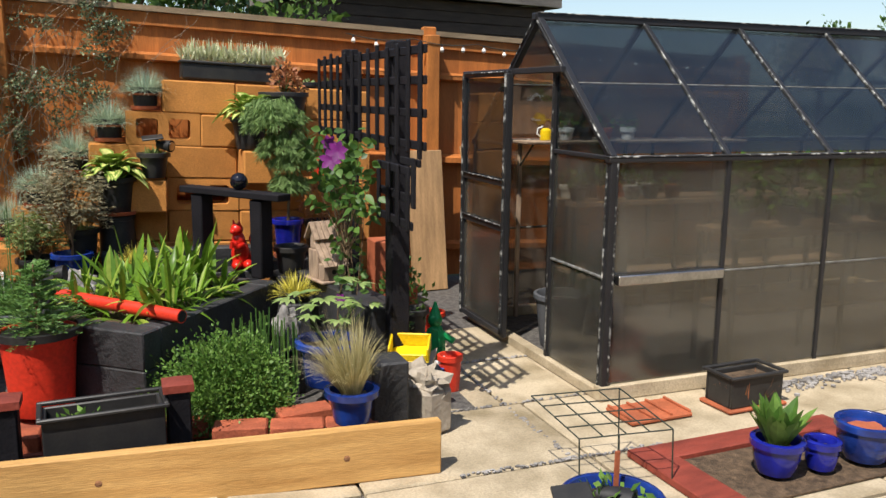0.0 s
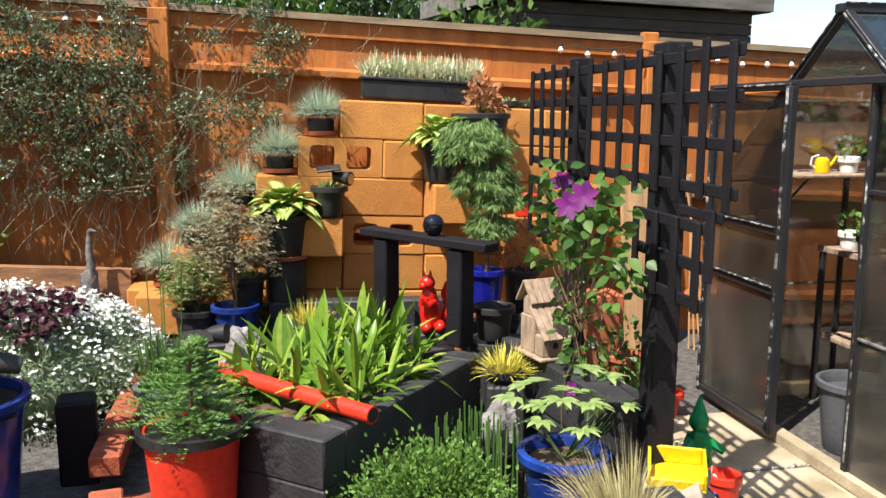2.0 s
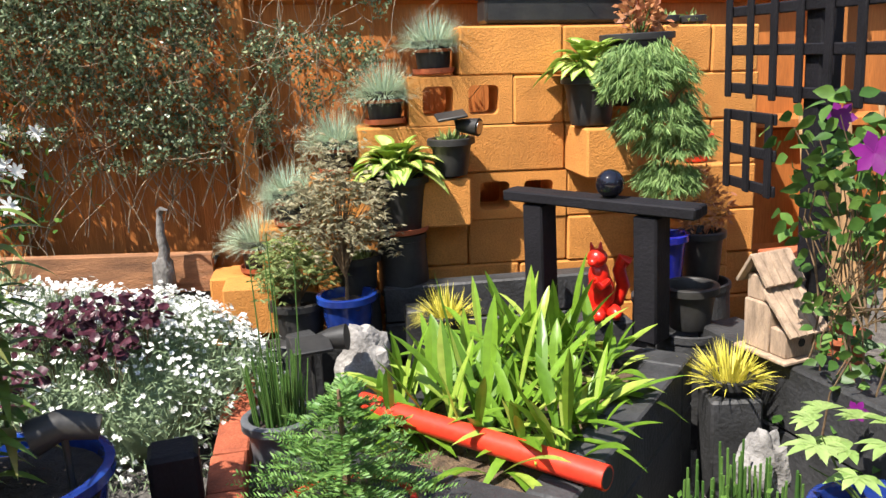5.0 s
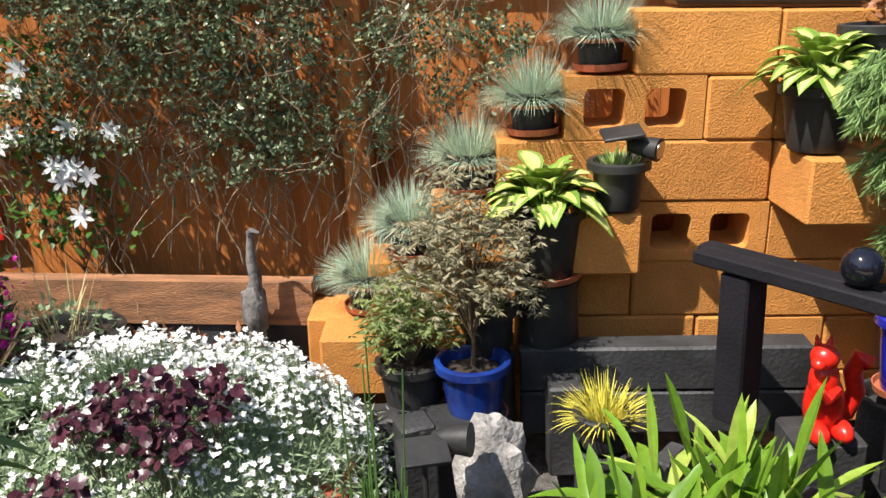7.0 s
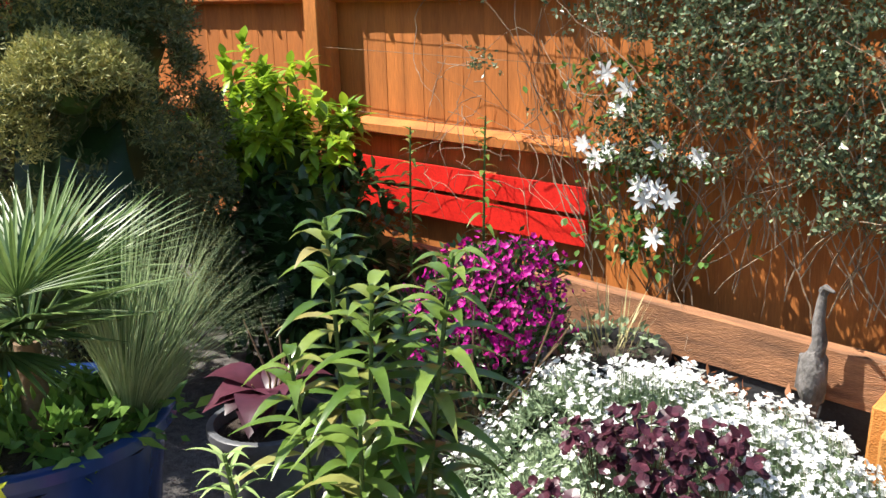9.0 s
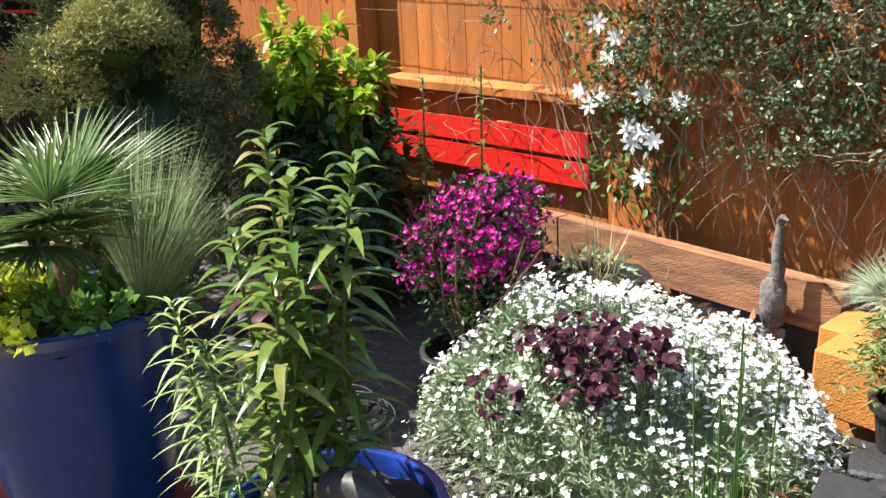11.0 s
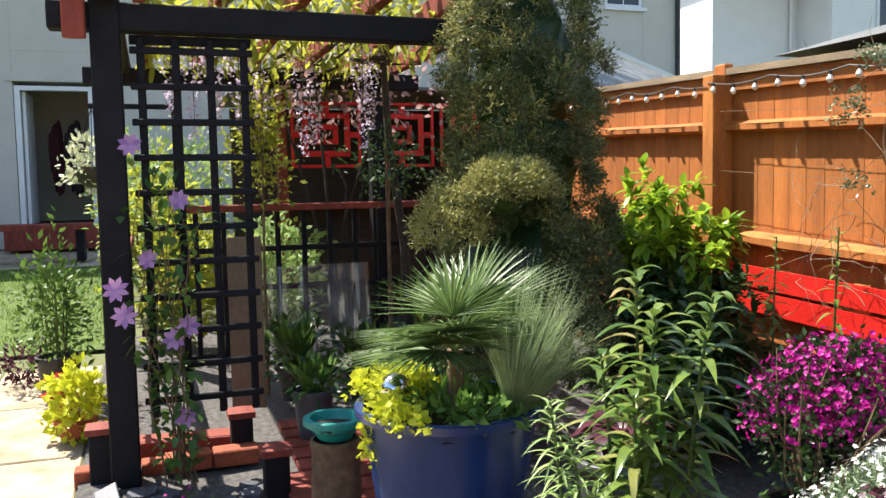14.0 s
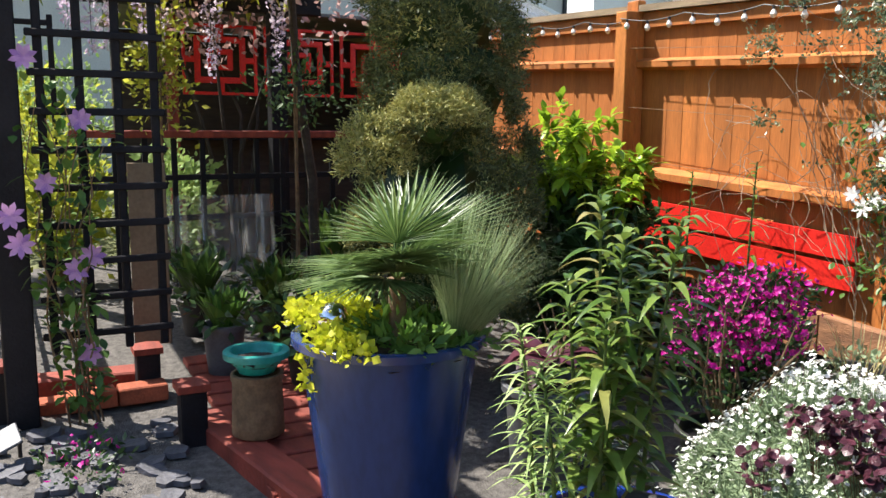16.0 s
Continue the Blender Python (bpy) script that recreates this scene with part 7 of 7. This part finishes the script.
# slate pieces and solar lamp at the post
for i in range(60):
    x, y = rnd.uniform(-3.75, -2.75), rnd.uniform(-2.95, -2.25)
    s_ = thing("slate_piece", x, y, gz(x) + .005, "broken piece of dark grey slate", "slate", "slate pieces", rz=rnd.uniform(0, 180), rx=rnd.uniform(-10, 10), ry=rnd.uniform(-10, 10))
    k = rnd.uniform(.04, .09)
    pts = [(k * math.cos(a) * rnd.uniform(.6, 1), .7 * k * math.sin(a) * rnd.uniform(.6, 1)) for a in [j * 1.047 for j in range(6)]]
    m = MB()
    m.add([(px, py, 0) for px, py in pts] + [(px * .96, py * .96, .02) for px, py in pts], [tuple(range(5, -1, -1)), tuple(range(6, 12))] + [(j, (j + 1) % 6, 6 + (j + 1) % 6, 6 + j) for j in range(6)])
    part("stone", m, SLATE, s_)
sl = thing("solar_lamp", -3.52, -2.80, .18, "small solar lamp with a tilted silver panel", "garden light", "solar lights")
part("panel", MB().box(-.06, -.045, .10, .06, .045, .112, pose(0, 0, 0, 25, 18, 10), c=.003), GREYPL, sl)
part("stem", MB().tube([(0, 0, 0), (0, 0, .105)], .008, .008, 8), BLACKPL, sl)
lowp = thing("low_pink_flowers", -3.3, -2.6, gz(-3.3), "low foliage with tiny magenta flowers among slate", "flowers")
part("leaves", cloud(220, (0, 0, .04), (.25, .16, .06), .035, .4, .2), LAURD, lowp)
part("flowers", cloud(40, (0, 0, .08), (.25, .14, .04), .02, .8, .2), MAGENTA, lowp)
# pots and bright plants outside the pergola
potted("tall_leafy_pot", -5.35, -3.18, gz(-5.35), .12, .095, .26, BLACKPL, "tall leafy green plants in a black pot by the path", "potted plant", (("leaves", cloud(820, (0, 0, .33), (.20, .20, .40), .05, .45, .1, .5, 3), TREEL), ("stems", tuft(20, .66, .010, .25, .05, .07), GSTEM)), None)
limeb = thing("lime_heuchera", -4.62, -3.04, gz(-4.62), "lime yellow leafy plant beside the path", "plant")
part("leaves", cloud(420, (0, 0, .17), (.15, .14, .19), .05, .8, .3), LIME, limeb)
part("pot", pot_mesh(.1, .08, .1, .008), TERRA, limeb)
redf = thing("red_begonia", -4.95, -3.12, gz(-4.95), "small pot of red flowers beside the path", "potted plant")
part("flowers", cloud(60, (0, 0, .17), (.09, .09, .06), .05, .8, .3), RED, redf)
part("pot", pot_mesh(.08, .06, .12, .008), TERRA, redf)
lav = thing("dark_lavender", -5.75, -3.42, gz(-5.75), "dusky purple low plant by the path", "plant")
part("leaves", cloud(240, (0, 0, .12), (.2, .15, .14), .05, .4, .2), HEUCH, lav)
hang = thing("hanging_basket", -7.2, -3.05, 1.5, "hanging basket of pale yellow-green trailing leaves", "hanging basket")
part("leaves", cloud(420, (0, 0, .2), (.22, .22, .22), .05, .6, .3), VARIEG, hang)
part("bowl", MB().lathe([(.05, 0), (.14, .06), (.18, .16), (.17, .16)], 16), BLACKPL, hang)
for a in (0, 2.1, 4.2):
    part("chain", MB().tube([(.17 * math.cos(a), .17 * math.sin(a), .16), (0, 0, .62)], .004, .004, 5), DARKWIRE, hang)
part("bracket", MB().box(-.02, -.02, .62, .02, .6, .66), BLACKW, hang)
part("pole", MB().box(-.02, .6, -1.2, .02, .64, .7), BLACKW, hang)
seat = thing("garden_bench", -12.2, -4.6, gz(-12.2), "dark red wooden bench by the house wall", "bench")
part("seat", MB().box(-.25, -.9, .42, .25, 1.2, .5), REDW, seat)
for y in (-.7, 1.0):
    part("leg", MB().box(-.2, y, 0, .2, y + .1, .418), BLACKW, seat)

# ---------- houses ----------
HX = -14.0
house = thing("house", HX, 0, gz(HX), "cream-rendered two-storey house with white framed windows", "house")
hz0 = gz(HX)
def wallbox(y0, y1, z0, z1):
    return part("wall", MB().box(-.3, y0, z0, 0, y1, z1, c=.002), RENDER, house)


DY, DZ = -4.46, .98 - hz0
wallbox(-12, DY - .06, 0, 6.2)
wallbox(DY + 1.06, 7.13, 0, 2.95)
wallbox(DY - .059, DY + 1.059, DZ + 2.16, 2.95)
wallbox(DY - .059, DY + 1.059, 0, DZ)
wallbox(DY - .059, 5.5, 2.952, 6.2)
wallbox(6.3, 7.13, 2.952, 6.2)
wallbox(5.501, 6.299, 2.952, 4.45 - .35)
wallbox(5.501, 6.299, 5.3, 6.2)
part("side_wall", MB().box(-7, 7.0, 0, -.302, 7.13, 6.2), RENDER, house)
part("side_wall", MB().box(-7, -12, 0, -.302, -11.8, 6.2), RENDER, house)
part("lintel", MB().box(.002, DY - .15, DZ + 2.16, .03, DY + 1.15, DZ + 2.24), RENDER, house)
rf = MB()
rf.add([(.4, -12.2, 6.2), (.4, 7.4, 6.2), (-3.6, 7.4, 8.6), (-3.6, -12.2, 8.6), (-7.4, -12.2, 6.2), (-7.4, 7.4, 6.2)], [(0, 1, 2, 3), (3, 2, 5, 4), (0, 3, 4), (1, 5, 2)])
part("roof", rf, TERRA, house)
wn_ = part("window", MB().box(-.08, 5.5, 4.1, -.02, 5.56, 5.3).box(-.08, 6.24, 4.1, -.02, 6.3, 5.3).box(-.08, 5.56, 4.1, -.02, 6.24, 4.16).box(-.08, 5.56, 5.24, -.02, 6.24, 5.3), UPVC, house)
part("pane", MB().box(-.06, 5.56, 4.16, -.05, 6.24, 5.24), BALL, wn_)
for k in (1, 2):
    part("glazing_bar", MB().box(-.048, 5.56, 4.16 + k * .36 - .012, -.035, 6.24, 4.16 + k * .36 + .012), UPVC, wn_)
part("glazing_bar", MB().box(-.034, 5.89, 4.16, -.025, 5.91, 5.24), UPVC, wn_)
part("window_sill", MB().box(-.02, 5.45, 4.03, .08, 6.35, 4.098), UPVC, wn_)
part("drainpipe", MB().tube([(.05, 7.05, 0), (.05, 7.05, 3.3), (.05, 7.05, 6.1)], .045, .045, 10), BLACKPL, house)
hall = thing("hallway", HX - .31, DY + .5, hz0 + DZ, "dim hallway seen through the open back door", "room", kind="structure")
part("floor", MB().box(-2, -.8, -.05, 0, .8, 0), DARKIN, hall)
part("wall", MB().box(-2, -.85, 0, 0, -.801, 2.3), RENDER, hall)
part("wall", MB().box(-2, .801, 0, 0, .85, 2.3), RENDER, hall)
part("wall", MB().box(-2.05, -.85, 0, -2.001, .85, 2.3), RENDER, hall)
part("ceiling", MB().box(-2.05, -.85, 2.301, 0, .85, 2.35), RENDER, hall)
dfr = thing("back_door", HX - .06, DY, hz0 + DZ, "white back door frame with the door standing open inwards", "door")
part("frame", MB().box(-.06, -.05, 0, .05, .03, 2.1).box(-.06, .97, 0, .05, 1.05, 2.1).box(-.06, .031, 2.03, .05, .969, 2.1), UPVC, dfr)
part("leaf", MB().box(-.95, .04, .02, -.07, .09, 2.02), UPVC, dfr)
for k, (y, w) in enumerate(((.42, .2), (.68, .26))):
    ct = thing("hung_coat", HX - .9, DY + y, hz0 + DZ + .5, "dark coat hanging on a hook in the hallway", "coat", "hung coats")
    part("cloth", MB().blob((0, 0, .55), .09, w * .55, .55, 10, .25, 2), COAT if k else paint("maroon_cloth", (.05, .008, .012), .95), ct)
    part("hook", MB().tube([(0, 0, 1.05), (-.05, 0, 1.18)], .008, .008, 6), STEEL, ct)
step = thing("door_step", HX + .3, DY + .5, hz0, "low brick step at the back door", "step")
part("tread", MB().box(-.3, -.7, 0, .3, .7, DZ - .02), REDW, step)

# conservatory roof and white house beyond
cons = thing("conservatory", -12.3, 4.6, gz(-12.3) - .35, "white-framed conservatory with a glazed pitched roof", "conservatory")
for k in range(6):
    a, b = Vector((-1.2 + k * .5, .9, 2.62)), Vector((-1.2 + k * .5, -1.1, 3.3))
    mtx = Matrix.Translation(a) @ (b - a).to_track_quat("Z", "Y").to_matrix().to_4x4()
    part("roof_bar", MB().box(-.04, -.03, 0, .04, .03, (b - a).length, mtx), UPVC, cons)
part("roof_pane", MB().box(-1.2, -.01, 0, 1.3, .01, 2.11, Matrix.Translation((0, .9, 2.62)) @ (Vector((0, -2.0, .68))).to_track_quat("Z", "Y").to_matrix().to_4x4()), CLEARPL, cons)
part("gutter", MB().box(-1.35, .86, 2.54, 1.4, 1.0, 2.64), UPVC, cons)
part("wall", MB().box(-1.2, -1.1, 0, 1.3, .85, 2.5), WHITE, cons)
part("ridge", MB().box(-1.3, -1.16, 3.28, 1.4, -1.04, 3.36), UPVC, cons)
w2 = thing("white_house", -22, 14.5, .6, "bright white rendered house with upstairs windows", "house")
part("wall", MB().box(-8, -.6, 0, 0, 9, 7.5), WHITE, w2)
part("bay_wall", MB().box(.002, 2.6, 0, 1.5, 9, 7.5), WHITE, w2)
part("drainpipe", MB().tube([(.1, 2.3, 0), (.1, 2.3, 7)], .06, .06, 8), UPVC, w2)
part("roof", MB().box(-8.4, -1, 7.52, 1.9, 9.4, 7.8), TERRA, w2)
ww = part("window", MB().box(1.502, 4.3, 5.0, 1.56, 5.5, 6.9), UPVC, w2)
part("pane", MB().box(1.562, 4.4, 5.1, 1.575, 5.4, 6.8), BALL, ww)
neigh = thing("neighbour_shed", -2.5, 1.6, gz(-5), "neighbouring shed with a low grey felt roof behind the fence", "shed")
part("wall", MB().box(-1.2, -.7, 0, .9, 1.6, 1.90), SHEDW, neigh)
nr = MB()
nr.add([(-1.35, -.95, 1.90), (1.1, -.95, 1.90), (1.1, .5, 2.28), (-1.35, .5, 2.28), (-1.35, 1.8, 1.9), (1.1, 1.8, 1.9)], [(0, 1, 2, 3), (3, 2, 5, 4), (0, 3, 4), (1, 5, 2), (0, 4, 5, 1)])
part("roof", nr, FELT, neigh)


# ---------- trees beyond ----------
def tree(x, y, h, r, mat_, label, n=1600, size=.22):
    t = thing("tree", x, y, gz(max(x, -14)) - .05, label, "tree", "trees beyond")
    tm = MB().tube([(0, 0, 0), (.05, 0, h * .35), (0, .05, h * .8)], r * .09, r * .03, 8)
    m = MB()
    for k in range(9):
        v = rdir(-.4, 1)
        c = (v.x * r * .55, v.y * r * .55, h * .66 + v.z * h * .24)
        tm.tube([(0, 0, h * .35), c], r * .03, r * .01, 5)
        cloud(n // 9, c, (r * .5, r * .5, h * .2), size, .6, .3, .4, 3, .8, -1, m)
    part("trunk", tm, STEM, t)
    part("crown", m, mat_, t)


for x, y, h, r, mt in ((-.6, 9.5, 4.6, 1.7, TREEL), (1.0, 11.0, 5.0, 1.9, TREED), (-2.5, 12, 4.7, 1.8, TREED), (2.6, 13.5, 5.2, 1.8, TREEL), (-5.5, 13, 4.2, 1.8, TREEL)):
    tree(x, y, h, r, mt, "leafy green garden tree beyond the fence", 2600, .17)
for x, y, h, r in ((38, 26, 6.2, 3.0), (42, 19, 5.0, 2.4), (40, 14.5, 5.2, 2.5), (46, 9, 4.5, 3), (36, 31, 5.2, 2.5)):
    tree(x, y, h, r, TREEL, "distant rounded green tree", 4200, .26)
tree(-26, 15.2, 7.2, .9, TREED, "dark feathery conifer between the houses", 1200, .25)
tree(.9, 1.3, 2.25, .45, TREEL, "leafy shrub rising behind the fence", 900, .07)
for x, y, h, rr, mt in ((-8.0, -2.65, 1.35, .4, WISL), (-8.8, -2.3, 1.7, .5, PALE), (-10.4, -2.7, 1.5, .5, PALE), (-9.4, -2.7, 1.4, .45, PALE), (-6.4, -2.45, 1.0, .3, WISL), (-6.3, -1.75, .9, .28, PALE)):
    sb = thing("garden_shrub", x, y, gz(x), "sunlit yellow-green garden shrub behind the pergola", "bush", "shrubs behind the pergola")
    part("foliage", cloud(1300, (0, 0, h * .55), (rr, rr, h * .48), .065, .6, .35, .5, 3), mt, sb)
    part("stems", twigs((0, 0, h * .5), (rr * .7, rr * .7, h * .4), 10, .012), STEM, sb)
# grass of the lawn
gb_ = MB()
for i in range(9000):
    x, y = rnd.uniform(-11.4, -6.7), rnd.uniform(-6.5, -2.95)
    gb_.chip((x, y, gz(x) - .005), Vector((rnd.uniform(-.4, .4), rnd.uniform(-.4, .4), 1)), rnd.uniform(.03, .06), .008)
slab("lawn_grass", gb_, GRASSB, "short mown green grass", "grass", "stuff")

# ---------- paving ----------
pav = thing("pavement", 0, 0, 0, "cream concrete paving slabs with gravel-filled joints", "paving", kind="structure")
under = MB().box(-.2, -9, -.05, 9, -.35, -.022)
part("joint_bed", under, GRAVELB, pav, "gravel in the joints")
slab_cache = {}
def paver(x0, x1, y0, y1):
    w, d = round(x1 - x0, 3), round(y1 - y0, 3)
    if (w, d) not in slab_cache:
        slab_cache[w, d] = MB().box(0, 0, -.045, w, d, 0, c=.006).mesh("slab", False)
    o = part("slab", slab_cache[w, d], SLAB, pav)
    zt = gz((x0 + x1) / 2)
    o.matrix_basis = Matrix.LocRotScale((x0, y0, zt + rnd.uniform(-.003, .002)), Euler((0, 0.045 if x1 < .3 else 0, 0)), None)


for i in range(7):
    for j in range(11):
        X, Y = 1.18 + i * .92 - .92, -.9 - (j + 1) * .62
        if X < 1.1 and Y > -2.7:
            continue
        paver(X, X + .905, Y, Y + .605)
paver(.26, 1.165, -2.75, -2.16)
for X in (-.68, -.2):
    paver(X, X + .455, -2.75, -2.62)
paver(.72, 1.085, -2.14, -1.54)
paver(.72, 1.085, -1.52, -.92)
paver(1.1, 1.50, -2.14, -1.54)
paver(1.1, 1.50, -1.52, -.92)
for i in range(16):
    X = .24 - (i + 1) * .92
    for j in range(6):
        Y = -2.98 - (j + 1) * .62 if X < -.8 else -2.76 - (j + 1) * .62
        if X < -6.7 and Y < -3.3 and X > -11.6:
            continue
        paver(X, X + .905, Y, Y + .605)
peb = MB()
for i in range(420):
    x, y = rnd.uniform(2.4, 3.9), -2.33 - abs(rnd.gauss(0, .06))
    r = rnd.uniform(.008, .018)
    peb.blob((x, y, r * .5), r, r * .8, r * .6, 3, .2)
for i in range(500):
    x, y = rnd.choice(((rnd.uniform(.72, 1.5), -1.53), (1.09, rnd.uniform(-2.75, -.95)), (rnd.uniform(.5, 1.6), -2.15), (rnd.uniform(.6, 1.5), -2.76)))
    r = rnd.uniform(.005, .01)
    peb.blob((x + rnd.uniform(-.012, .012), y + rnd.uniform(-.012, .012), r * .2), r, r * .8, r * .6, 3, .2)
slab("gravel", peb, STONE, "loose pale pebbles beside the greenhouse and in joints", "gravel", "stuff")

# plain unseen fences, added to close the other sides and darken pane reflections
for nm, q in (("wall_south", (-16, -10.1, -.1, 12, -10.0, 2.2)), ("wall_east", (11.9, -9.9, -.1, 12, .3, 2.0))):
    slab(nm, MB().box(*q), FENCE, "unseen plain brown fence added to close the garden", "fence")
# Unseen trees, added behind the fence for the same reflections
for i in range(8):
    tree(-12 + i * 3.1, -12.5 - (i % 2), 4.2 + (i % 3) * .6, 1.9, TREEL, "unseen leafy green tree added behind the garden", 900, .3)
